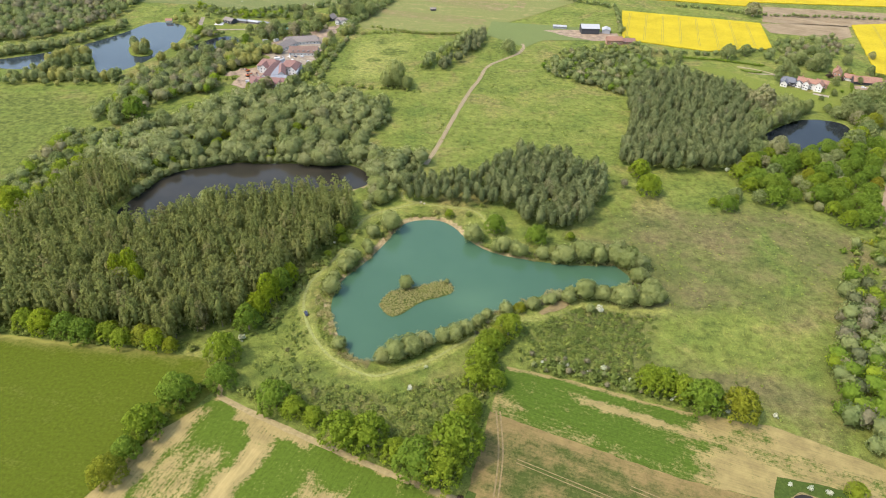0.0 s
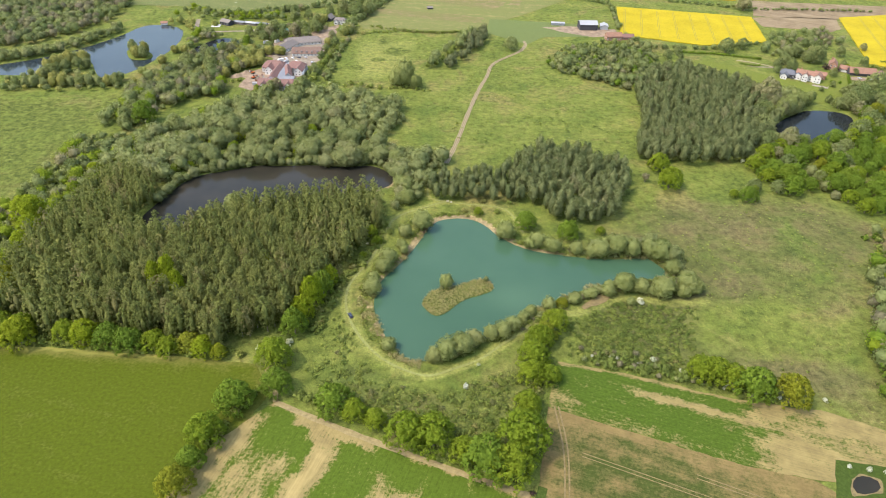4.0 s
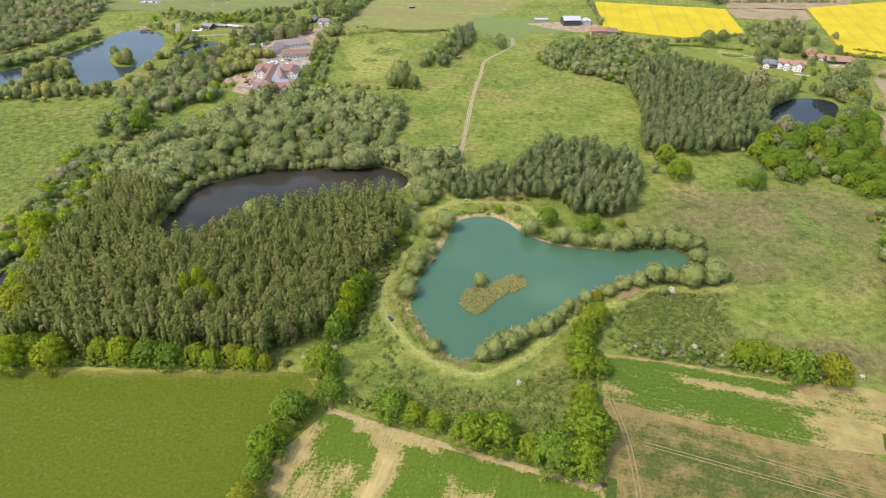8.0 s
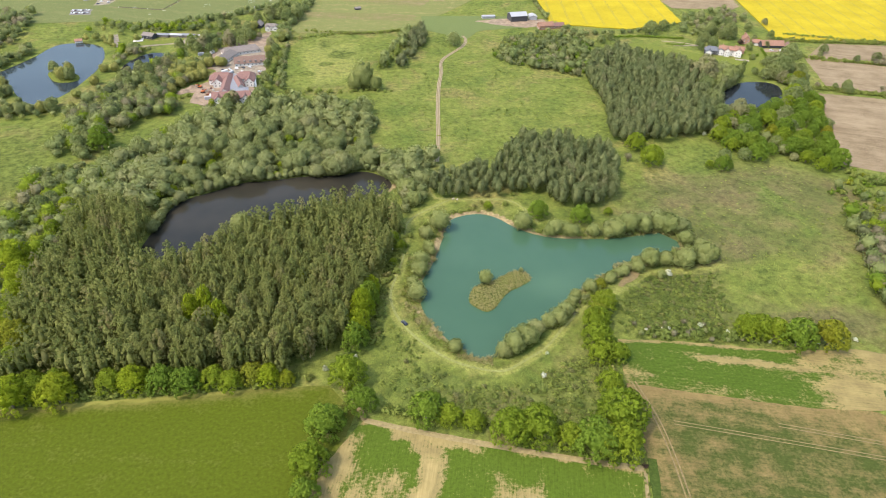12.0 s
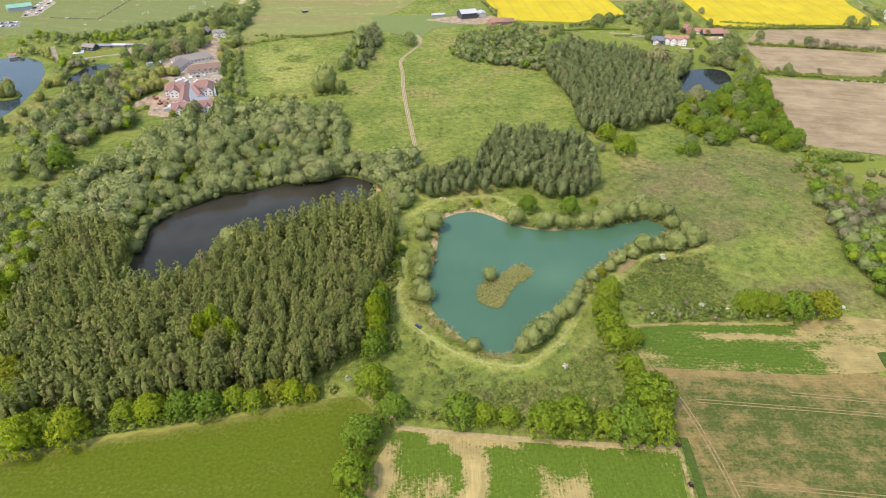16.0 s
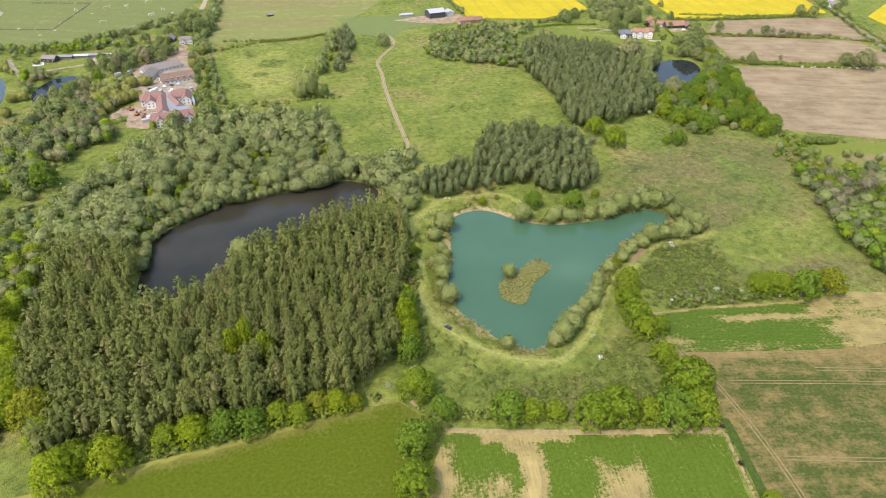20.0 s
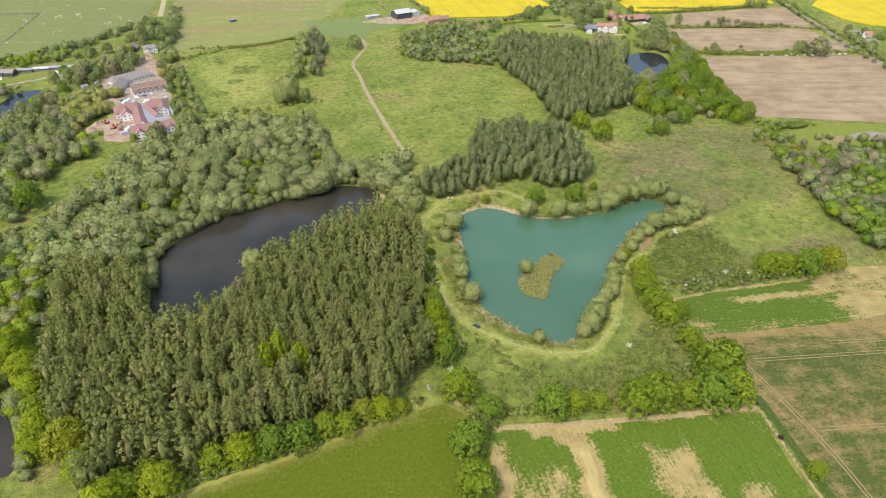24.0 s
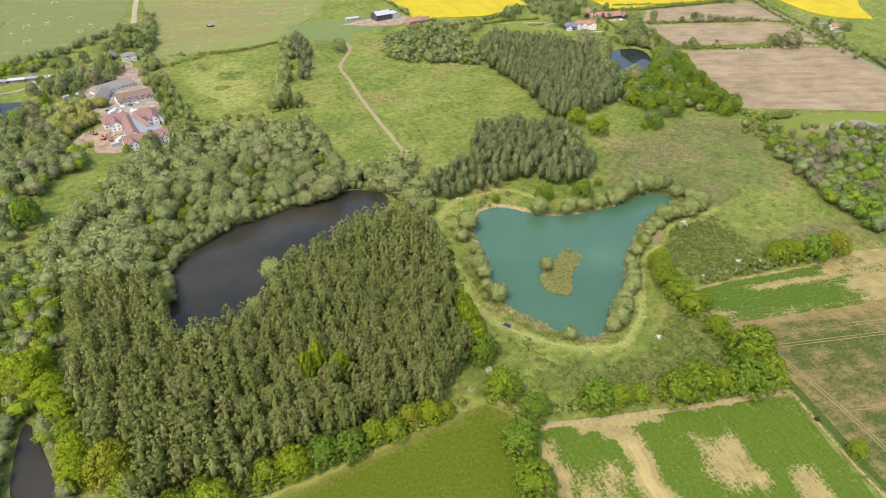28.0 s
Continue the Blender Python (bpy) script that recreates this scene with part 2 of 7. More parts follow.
BANK_BUSHES = [(-55, 312, 2.0), (-64, 303, 2.0), (-67, 264, 1.2), (-61, 274, 1.5), (-53, 350, 2.2), (-49, 360, 2.4), (-36, 371, 2.0), (2, 386, 2.4), (9, 390, 2.0), (24, 384, 2.6), (34, 396, 2.2), (16, 398, 2.6)]
WOOD_BEHINDLAKE = [(-322, 850), (-260, 838), (-203, 824), (-161, 834), (-160, 812), (-208, 806), (-263, 810), (-318, 816)]
GOLF = [(-420, 872), (-304, 866), (-225, 848), (-187, 842), (-141, 874), (-106, 898), (-58, 1004), (-34, 1087), (-80, 1400), (-620, 1400), (-560, 1000)]
OPEN_EARTH = [(-210, 640), (-190, 652), (-172, 652), (-166, 640), (-166, 598), (-184, 588), (-200, 594), (-206, 612)]
SE_TREES = [(262, 303), (296, 294), (313, 280), (343, 253), (307, 198), (214, 183), (205, 207), (239, 260)]
HEDGE_1 = [(-103, 763), (-93, 822), (-64, 913)]
HEDGE_2 = [(-106, 763), (-49, 776), (-3, 772), (37, 779)]
HEDGE_3 = [(221, 770), (243, 727), (307, 727), (383, 744)]
HEDGE_4 = [(320, 918), (366, 907), (419, 886), (464, 885), (588, 882)]
HEDGE_5 = [(411, 530), (476, 495), (544, 464), (589, 432)]
HEDGE_6 = [(458, 604), (518, 580), (594, 547), (640, 502)]
HEDGE_7 = [(317, 368), (345, 351), (432, 304)]
HEDGE_8 = [(633, 483), (595, 428), (561, 362), (522, 304)]
HEDGE_9 = [(-294, 579), (-263, 531), (-271, 492), (-280, 442), (-292, 409)]
HEDGE_10 = [(14, 165), (5, 144), (-3, 127), (-10, 107)]
HEDGE_11 = [(-108, 736), (-126, 652), (-129, 601)]
HEDGE_12 = [(174, 937), (236, 902), (220, 795)]
HEDGE_13 = [(-224, 848), (-173, 851), (-106, 898), (-67, 887), (-52, 943)]
HEDGE_14 = [(-79, 793), (-20, 774), (39, 776)]
HEDGE_16 = [(57, 242), (99, 230), (139, 219)]
LONE = [(-39, 614, 9.8), (-47, 611, 6.5), (-28, 607, 5.4), (411, 882, 10.3), (320, 717, 9.3), (343, 727, 7.5), (261, 706, 6.1), (247, 697, 5.5), (407, 688, 9.6), (78, 718, 8.6), (-154, 777, 6.6)]
LONE28 = [(525, 456, 13.1), (426, 515, 5.2), (529, 589, 5.9), (521, 474, 8.0)]
WILLOWS_SOUTH_SHORE = [(-58, 300, 5.2), (-47, 254, 3.0), (-18, 246, 5.8), (-24, 244, 4.1), (-10, 250, 5.9), (-3, 255, 4.7), (7, 260, 4.2), (13, 262, 4.8), (19, 266, 4.3), (26, 273, 3.4), (31, 279, 3.1), (42, 283, 3.8), (-58, 310, 3.3), (-15, 305, 4.0), (89, 299, 5.9), (79, 295, 3.9), (69, 293, 3.2), (59, 290, 3.2), (90, 286, 2.6)]
WILLOWS_NORTH_SHORE = [(-28, 365, 6.7), (-39, 357, 4.4), (-49, 328, 4.9), (-52, 320, 4.8), (26, 355, 5.9), (45, 344, 4.3), (52, 342, 3.6), (-41, 342, 3.6), (83, 333, 4.9), (94, 336, 5.7), (104, 334, 4.9), (115, 334, 4.9), (78, 334, 3.5), (121, 331, 5.6), (124, 315, 4.8), (127, 298, 5.9), (111, 294, 6.5), (100, 298, 4.6), (131, 295, 3.9), (41, 343, 3.6), (55, 339, 4.3), (69, 337, 3.6)]
WILLOWS_POND = [(-154, 388, 6.5), (-174, 364, 4.9), (-211, 359, 5.7), (-42, 429, 5.6), (-40, 411, 7.0), (-37, 398, 5.3), (-41, 444, 4.9), (-46, 456, 5.7), (-51, 466, 5.0)]
BLOSSOMS = [(-100, 258, 3.0), (101, 233, 1.7), (-9.5, 225, 2.2), (-2, 240, 1.5), (-115, 254, 2.4), (119, 221, 1.4), (96, 287, 3.4), (90, 242, 1.5), (58, 245, 1.4), (71, 243, 1.5), (229, 458, 2.7), (166, 212, 1.9), (89, 241, 2.3)]
BARE_TREES = [(141, 427, 5.0), (274, 277, 12.0), (266, 290, 9.0), (270, 305, 7.4), (-256, 376, 4.4), (-272, 420, 5.8), (-263, 396, 4.6), (239, 273, 8.6), (249, 237, 7.5), (292, 322, 5.8), (355, 293, 6.9)]
YELLOW_TREES = [(-197, 657, 6.1), (-185, 664, 6.2), (-205, 647, 5.5), (-192, 638, 5.1), (-170, 695, 6.0), (-134, 813, 5.3), (-102, 771, 5.2), (-189, 690, 4.9), (-360, 669, 6.9), (-383, 627, 4.9), (-369, 621, 4.9), (-359, 616, 5.4), (-337, 614, 5.4), (-309, 613, 5.4), (-282, 666, 5.2), (-278, 698, 4.8), (-269, 699, 4.8), (-260, 693, 5.4)]
SITE_TREES = [(-184, 758, 8.0), (-157, 757, 7.6), (-140, 768, 6.7), (-141, 801, 5.8), (-200, 750, 6.3), (-212, 754, 5.7), (-236, 678, 6.5), (-226, 642, 6.3), (-210, 656, 4.2), (-162, 591, 6.0), (-176, 593, 4.5), (-248, 640, 7.0), (-172, 837, 5.8), (-119, 744, 5.0), (-114, 721, 5.4), (-127, 639, 4.9), (-134, 607, 5.6), (-144, 580, 5.4), (-253, 676, 5.5), (-258, 661, 5.4), (-229, 700, 5.4), (-95, 840, 7.4), (-101, 851, 6.2), (-111, 847, 6.1), (-84, 846, 7.5)]
MORE_TREES = [(-181, 736, 5.1), (-194, 754, 6.4), (-186, 774, 6.0), (-131, 593, 6.9), (-230, 646, 7.0), (-223, 614, 5.8), (-244, 687, 6.3), (-221, 700, 5.4), (458, 678, 4.8), (431, 672, 4.0), (420, 700, 6.3), (428, 722, 6.4), (398, 691, 4.8), (447, 707, 5.7), (370, 680, 5.4), (396, 706, 6.3), (485, 726, 4.4), (450, 628, 5.3), (444, 610, 4.5), (350, 655, 4.0)]
MORE_YELLOW = [(-197, 688, 6.4), (-205, 677, 6.4), (-191, 660, 6.2), (-207, 657, 6.1), (-212, 633, 5.5), (-221, 715, 4.4), (-199, 700, 6.0), (-212, 666, 6.5), (-292, 636, 4.8), (-258, 790, 4.0), (-300, 800, 4.5), (-180, 700, 4.5)]
HEDGE_17 = [(485, 688), (545, 658), (627, 628)]
HEDGE_18 = [(518, 578), (560, 562), (594, 547)]
HEDGE_19 = [(-103, 747), (-112, 666), (-115, 626)]
HEDGE_20 = [(-115, 612), (-94, 613), (-61, 605), (-15, 600)]
HEDGE_21 = [(-90, 222), (-60, 207), (-20, 190), (10, 176)]
HEDGE_22 = [(20, 200), (24, 215), (30, 240), (36, 262)]
HEDGE_23 = [(-130, 190), (-120, 207), (-112, 222), (-104, 240)]
HEDGE_24 = [(-250, 262), (-190, 258), (-125, 250)]
HEDGE_25 = [(-88, 266), (-84, 283), (-79, 300), (-73, 317), (-64, 331), (-58, 350), (-52, 372)]
HEDGE_26 = [(450, 618), (481, 601), (514, 583), (548, 565), (598, 540)]
HEDGE_27 = [(402, 530), (429, 515), (454, 501), (477, 485), (511, 468)]
HEDGE_28 = [(470, 486), (511, 466), (560, 442)]
HEDGE_29 = [(460, 673), (505, 656), (558, 643), (625, 627)]
HEDGE_30 = [(-313, 800), (-290, 798), (-282, 770)]
HEDGE_31 = [(-262, 765), (-255, 745), (-245, 725), (-243, 700)]
POND_WEST = [(299, 556, 8.7), (309, 549, 8.0), (321, 555, 7.5), (282, 541, 6.0), (296, 567, 9.7), (315, 570, 10.6), (331, 576, 8.0), (266, 509, 6.5), (268, 485, 7.9), (276, 480, 7.1), (257, 480, 6.2), (238, 466, 6.1), (236, 454, 6.0), (290, 482, 4.5)]
POND_EAST = [(372, 563, 6.5), (379, 561, 7.5), (386, 566, 8.0), (382, 542, 7.0), (366, 514, 7.0), (346, 497, 7.0), (334, 492, 7.0), (394, 588, 5.5)]
ISLET_TREES = [(-323, 703, 5.2), (-308, 695, 6.0), (-314, 685, 5.8), (-306, 683, 5.6)]
SPIT_TREES = [(-385, 646, 5.5), (-381, 654, 6), (-378, 661, 5.5), (-372, 664, 6.5), (-366, 668, 5.5), (-359, 666, 6), (-351, 652, 5), (-357, 647, 5.5), (-366, 642, 6), (-372, 636, 5), (-375, 630, 5.5), (-380, 627, 5), (-395, 602, 4.4), (-387, 603, 4.9), (-379, 603, 5.3), (-371, 604, 4.4), (-363, 605, 4.9), (-355, 605, 5.3), (-347, 606, 4.4), (-339, 606, 4.9), (-331, 607, 5.3), (-323, 607, 4.4), (-315, 608, 4.9), (-307, 608, 5.3)]
FIELD_TREES = [(-256, 527, 9.9), (-272, 544, 6.8), (-245, 541, 6.7), (-234, 546, 6.8), (-248, 517, 4.9), (-270, 518, 5.7), (-272, 528, 6.6), (-243, 521, 4.9), (-226, 509, 8.1), (-280, 465, 6.0), (-281, 441, 5.8), (-276, 448, 5.1)]


# ---- small mathematics of outlines ----
def smooth(points, rounds=2, closed=True):
    """Cuts the corners of an outline (Chaikin)."""
    p = np.array(points, float)
    for _ in range(rounds):
        if closed:
            q = np.roll(p, -1, 0)
            p = np.stack([p * 0.75 + q * 0.25, p * 0.25 + q * 0.75], 1).reshape(-1, 2)
        else:
            a, b = p[:-1], p[1:]
            m = np.stack([a * 0.75 + b * 0.25, a * 0.25 + b * 0.75], 1).reshape(-1, 2)
            p = np.concatenate([p[:1], m, p[-1:]])
    return p


def resample(p, step, closed=True):
    p = np.array(p, float)
    if closed:
        p = np.concatenate([p, p[:1]])
    d = np.concatenate([[0], np.cumsum(np.hypot(*np.diff(p, axis=0).T))])
    n = max(3, int(d[-1] / step))
    s = np.linspace(0, d[-1], n + 1)
    out = np.stack([np.interp(s, d, p[:, 0]), np.interp(s, d, p[:, 1])], 1)
    return out[:-1] if closed else out


def ragged(p, amount, size, seed=0.0):
    """Moves the points of an outline by noise, so that its edge is uneven."""
    return np.array([(x + amount * noise.noise((x / size, y / size, seed)),
                      y + amount * noise.noise((x / size, y / size, seed + 7.3))) for x, y in p])


def signed(px, py, poly):
    """Distance to an outline, negative inside it."""
    poly = np.array(poly, float)
    best = np.full(px.shape, 1e9)
    inside = np.zeros(px.shape, bool)
    for (ax, ay), (bx, by) in zip(poly, np.roll(poly, -1, 0)):
        ex, ey = bx - ax, by - ay
        t = np.clip(((px - ax) * ex + (py - ay) * ey) / (ex * ex + ey * ey + 1e-9), 0, 1)
        best = np.minimum(best, np.hypot(px - ax - t * ex, py - ay - t * ey))
        cross = ((ay > py) != (by > py)) & (px < ex * (py - ay) / (ey if ey else 1e-9) + ax)
        inside ^= cross
    return np.where(inside, -best, best)


def from_line(px, py, line):
    line = np.array(line, float)
    best = np.full(px.shape, 1e9)
    for (ax, ay), (bx, by) in zip(line[:-1], line[1:]):
        ex, ey = bx - ax, by - ay
        t = np.clip(((px - ax) * ex + (py - ay) * ey) / (ex * ex + ey * ey + 1e-9), 0, 1)
        best = np.minimum(best, np.hypot(px - ax - t * ex, py - ay - t * ey))
    return best


# ---- materials ----
class Nodes:
    """A short way to write a node material."""

    def __init__(self, name):
        self.mat = bpy.data.materials.new(name)
        self.mat.use_nodes = True
        self.tree = self.mat.node_tree
        self.bsdf = self.tree.nodes["Principled BSDF"]
        self.pos = None

    def add(self, kind, **values):
        node = self.tree.nodes.new(kind)
        for key, value in values.items():
            node.inputs[key].default_value = value
        return node

    def link(self, a, b):
        self.tree.links.new(a, b)

    def where(self, scale=(1, 1, 1), turn=0.0):
        geo = self.add("ShaderNodeNewGeometry")
        turned, mp = self.add("ShaderNodeMapping"), self.add("ShaderNodeMapping")
        turned.inputs["Rotation"].default_value = (0, 0, turn)
        mp.inputs["Scale"].default_value = scale
        self.link(geo.outputs["Position"], turned.inputs["Vector"])
        self.link(turned.outputs[0], mp.inputs["Vector"])
        return mp.outputs[0]

    def noise(self, scale, detail=4.0, rough=0.6, vec=None, distort=0.0):
        n = self.add("ShaderNodeTexNoise", Scale=scale, Detail=detail, Roughness=rough, Distortion=distort)
        self.link(vec or self.where(), n.inputs["Vector"])
        return n.outputs["Fac"]

    def wave(self, scale, distort, vec):
        n = self.add("ShaderNodeTexWave", Scale=scale, Distortion=distort, Detail=2.0)
        self.link(vec, n.inputs["Vector"])
        return n.outputs["Fac"]

    def ramp(self, fac, *stops):
        r = self.add("ShaderNodeValToRGB")
        els = r.color_ramp.elements
        while len(els) < len(stops):
            els.new(0.5)
        for el, (at, col) in zip(els, stops):
            el.position = at
            el.color = (*col, 1) if isinstance(col, tuple) else (col, col, col, 1)
        self.link(fac, r.inputs[0])
        return r.outputs[0]

    def mix(self, fac, a, b, how="MIX"):
        m = self.add("ShaderNodeMix")
        m.data_type, m.blend_type = "RGBA", how
        for value, slot in ((fac, m.inputs[0]), (a, m.inputs[6]), (b, m.inputs[7])):
            if isinstance(value, (int, float)):
                slot.default_value = value
            elif isinstance(value, tuple):
                slot.default_value = (*value, 1)
            else:
                self.link(value, slot)
        return m.outputs[2]

    def math(self, how, a, b=0.0):
        m = self.add("ShaderNodeMath")
        m.operation = how
        for value, slot in ((a, m.inputs[0]), (b, m.inputs[1])):
            if isinstance(value, (int, float)):
                slot.default_value = value
            else:
                self.link(value, slot)
        return m.outputs[0]

    def attr(self, name):
        a = self.add("ShaderNodeAttribute")
        a.attribute_name = name
        return a.outputs["Fac"]

    def rand(self):
        return self.add("ShaderNodeObjectInfo").outputs["Random"]

    def bump(self, height, strength, distance):
        b = self.add("ShaderNodeBump", Strength=strength, Distance=distance)
        self.link(height, b.inputs["Height"])
        self.link(b.outputs[0], self.bsdf.inputs["Normal"])

    def done(self, color, roughness=0.9, specular=0.2, metallic=0.0):
        if isinstance(color, tuple):
            self.bsdf.inputs["Base Color"].default_value = (*color, 1)
        else:
            self.link(color, self.bsdf.inputs["Base Color"])
        if isinstance(roughness, float):
            self.bsdf.inputs["Roughness"].default_value = roughness
        else:
            self.link(roughness, self.bsdf.inputs["Roughness"])
        self.bsdf.inputs["Specular IOR Level"].default_value = specular
        self.bsdf.inputs["Metallic"].default_value = metallic
        return self.mat


def grass_material():
    """Rough meadow: lush green, dry straw and brown patches by the plan's own masks and by noise."""
    n = Nodes("meadow")
    big, mid, fine = n.noise(0.012, 5), n.noise(0.035, 7, 0.66), n.noise(0.55, 5, 0.75)
    tuft = n.noise(1.6, 3, 0.7)
    clump = n.noise(0.2, 6, 0.7, None, 0.15)
    weeds = n.noise(0.02, 7, 0.62, None, 0.6)
    lush = n.ramp(mid, (0.32, (0.075, 0.106, 0.020)), (0.47, (0.109, 0.133, 0.025)), (0.58, (0.134, 0.153, 0.032)), (0.7, (0.174, 0.169, 0.045)))
    lush = n.mix(n.ramp(weeds, (0.53, 0.0), (0.64, 0.7)), lush, n.ramp(clump, (0.35, (0.129, 0.115, 0.037)), (0.65, (0.196, 0.161, 0.060))))
    lush = n.mix(n.ramp(weeds, (0.36, 0.75), (0.46, 0.0)), lush, n.ramp(clump, (0.35, (0.058, 0.088, 0.017)), (0.65, (0.103, 0.125, 0.023))))
    dry = n.ramp(mid, (0.34, (0.066, 0.076, 0.022)), (0.46, (0.093, 0.101, 0.028)), (0.56, (0.111, 0.107, 0.037)), (0.66, (0.132, 0.109, 0.045)))
    dry = n.mix(n.ramp(weeds, (0.53, 0.0), (0.64, 0.6)), dry, n.ramp(clump, (0.35, (0.090, 0.076, 0.032)), (0.65, (0.140, 0.116, 0.052))))
    dry = n.mix(n.ramp(weeds, (0.38, 0.9), (0.47, 0.0)), dry, n.ramp(clump, (0.35, (0.071, 0.103, 0.020)), (0.65, (0.105, 0.132, 0.027))))
    bare = n.ramp(fine, (0.3, (0.192, 0.144, 0.070)), (0.7, (0.296, 0.233, 0.120)))
    drymask = n.math("ADD", n.attr("dry"), n.math("MULTIPLY", n.math("SUBTRACT", big, 0.5), 1.3))
    base = n.mix(n.ramp(drymask, (0.25, 0.0), (0.75, 1.0)), lush, dry)
    worn = n.math("ADD", n.attr("worn"), n.math("MULTIPLY", n.math("SUBTRACT", fine, 0.5), 0.9))
    base = n.mix(n.ramp(worn, (0.45, 0.0), (0.65, 1.0)), base, bare)
    pale = n.math("ADD", n.attr("mown"), n.math("MULTIPLY", n.math("SUBTRACT", fine, 0.5), 0.5))
    base = n.mix(n.ramp(pale, (0.35, 0.0), (0.7, 0.85)), base, n.ramp(tuft, (0.3, (0.155, 0.176, 0.036)), (0.7, (0.227, 0.223, 0.065))))
    thick = n.math("ADD", n.attr("thick"), n.math("MULTIPLY", n.math("SUBTRACT", mid, 0.5), 2.0))
    base = n.mix(n.ramp(thick, (0.3, 0.0), (0.7, 0.9)), base, n.ramp(clump, (0.35, (0.054, 0.076, 0.013)), (0.65, (0.108, 0.126, 0.026))))
    base = n.mix(0.7, base, n.ramp(clump, (0.33, 0.22), (0.5, 0.5), (0.68, 0.72)), "OVERLAY")
    base = n.mix(0.35, base, n.ramp(fine, (0.28, 0.28), (0.72, 0.74)), "OVERLAY")
    base = n.mix(0.35, base, n.ramp(tuft, (0.28, 0.26), (0.72, 0.76)), "OVERLAY")
    n.bump(n.math("ADD", fine, n.math("MULTIPLY", tuft, 0.4)), 0.8, 1.2)
    return n.done(base, 0.95, 0.1)


def crop_material(name, green, soil, turn, bare, wander=0.35, row=1.2, ridge=0.25, edge=0.13):
    """Young crop in drilled rows with bare strips where it has failed."""
    n = Nodes(name)
    along = n.where((0.010, 0.075, 1), turn)
    patch = n.noise(1.0, 6, 0.65, along, 0.4)
    rowmap = n.where((0.07, 1.0, 1), turn)
    rows = n.noise(row, 3, 0.6, rowmap)
    fine = n.noise(0.6, 5, 0.7)
    g = n.ramp(fine, (0.3, tuple(c * 0.75 for c in green)), (0.7, tuple(c * 1.2 for c in green)))
    s = n.ramp(n.noise(0.12, 5, 0.7), (0.3, tuple(c * 0.72 for c in soil)), (0.7, tuple(min(1, c * 1.15) for c in soil)))
    m = n.math("ADD", n.math("MULTIPLY", n.math("SUBTRACT", patch, 0.5), wander * 2.0), n.math("MULTIPLY", n.math("SUBTRACT", rows, 0.5), 0.35))
    m = n.math("ADD", m, n.math("MULTIPLY", n.math("SUBTRACT", fine, 0.5), 1.2))
    m = n.math("ADD", m, n.math("MULTIPLY", n.math("SUBTRACT", n.noise(0.11, 6, 0.7), 0.5), wander * 2.6))
    m = n.math("ADD", n.math("ADD", m, 0.3), n.attr("bare"))
    s = n.mix(n.ramp(n.attr("bare"), (0.62, 0.0), (0.80, 0.8)), s, tuple(min(1, c * 1.45) for c in soil))
    base = n.mix(n.ramp(m, (bare - edge, 0.0), (bare + edge, 1.0)), g, s)
    base = n.mix(ridge, base, n.ramp(rows, (0.3, 0.3), (0.7, 0.8)), "OVERLAY")
    n.bump(n.math("ADD", rows, fine), 0.5, 0.3)
    return n.done(base, 0.95, 0.1)


def soil_material(name, a, b, turn, size=0.02):
    n = Nodes(name)
    along = n.where((size, size * 6, 1), turn)
    big = n.mix(0.5, n.noise(1.0, 7, 0.7, along, 0.3), n.noise(0.03, 7, 0.75))
    rows = n.noise(1.0, 2, 0.5, n.where((0.05, 0.7, 1), turn))
    fine = n.noise(0.8, 4, 0.7)
    base = n.ramp(n.math("ADD", big, n.math("MULTIPLY", n.math("SUBTRACT", rows, 0.5), 0.1)), (0.41, a), (0.59, b))
    base = n.mix(0.3, base, n.ramp(fine, (0.25, 0.35), (0.75, 1.0)), "OVERLAY")
    n.bump(n.math("ADD", rows, fine), 0.5, 0.3)
    return n.done(base, 0.95, 0.1)


def rape_material():
    """Oilseed rape in full flower with tramlines."""
    n = Nodes("flowering_rape")
    fine, mid = n.noise(0.5, 5, 0.7), n.noise(0.03, 4)
    y = n.ramp(mid, (0.3, (0.243, 0.193, 0.009)), (0.7, (0.325, 0.257, 0.012)))
    y = n.mix(0.3, y, n.ramp(fine, (0.25, 0.35), (0.75, 1.0)), "OVERLAY")
    n.bump(fine, 0.5, 0.6)
    return n.done(y, 0.9, 0.1)


def water_material(name, deep, shallow, rough=0.08, gloss=0.5):
    n = Nodes(name)
    cloud = n.noise(0.02, 3, 0.5)
    base = n.mix(n.ramp(cloud, (0.35, 0.0), (0.7, 1.0)), deep, shallow)
    # pale sun glint over a shoal, mixed into the water's base colour
    base = n.mix(n.ramp(n.attr("glint_shoal"), (0.0, 0.0), (1.0, 0.8)), base, (0.18, 0.28, 0.15))
    n.bump(n.noise(0.9, 3, 0.6), 0.06, 0.2)
    n.bsdf.inputs["IOR"].default_value = 1.33
    return n.done(base, rough, gloss)


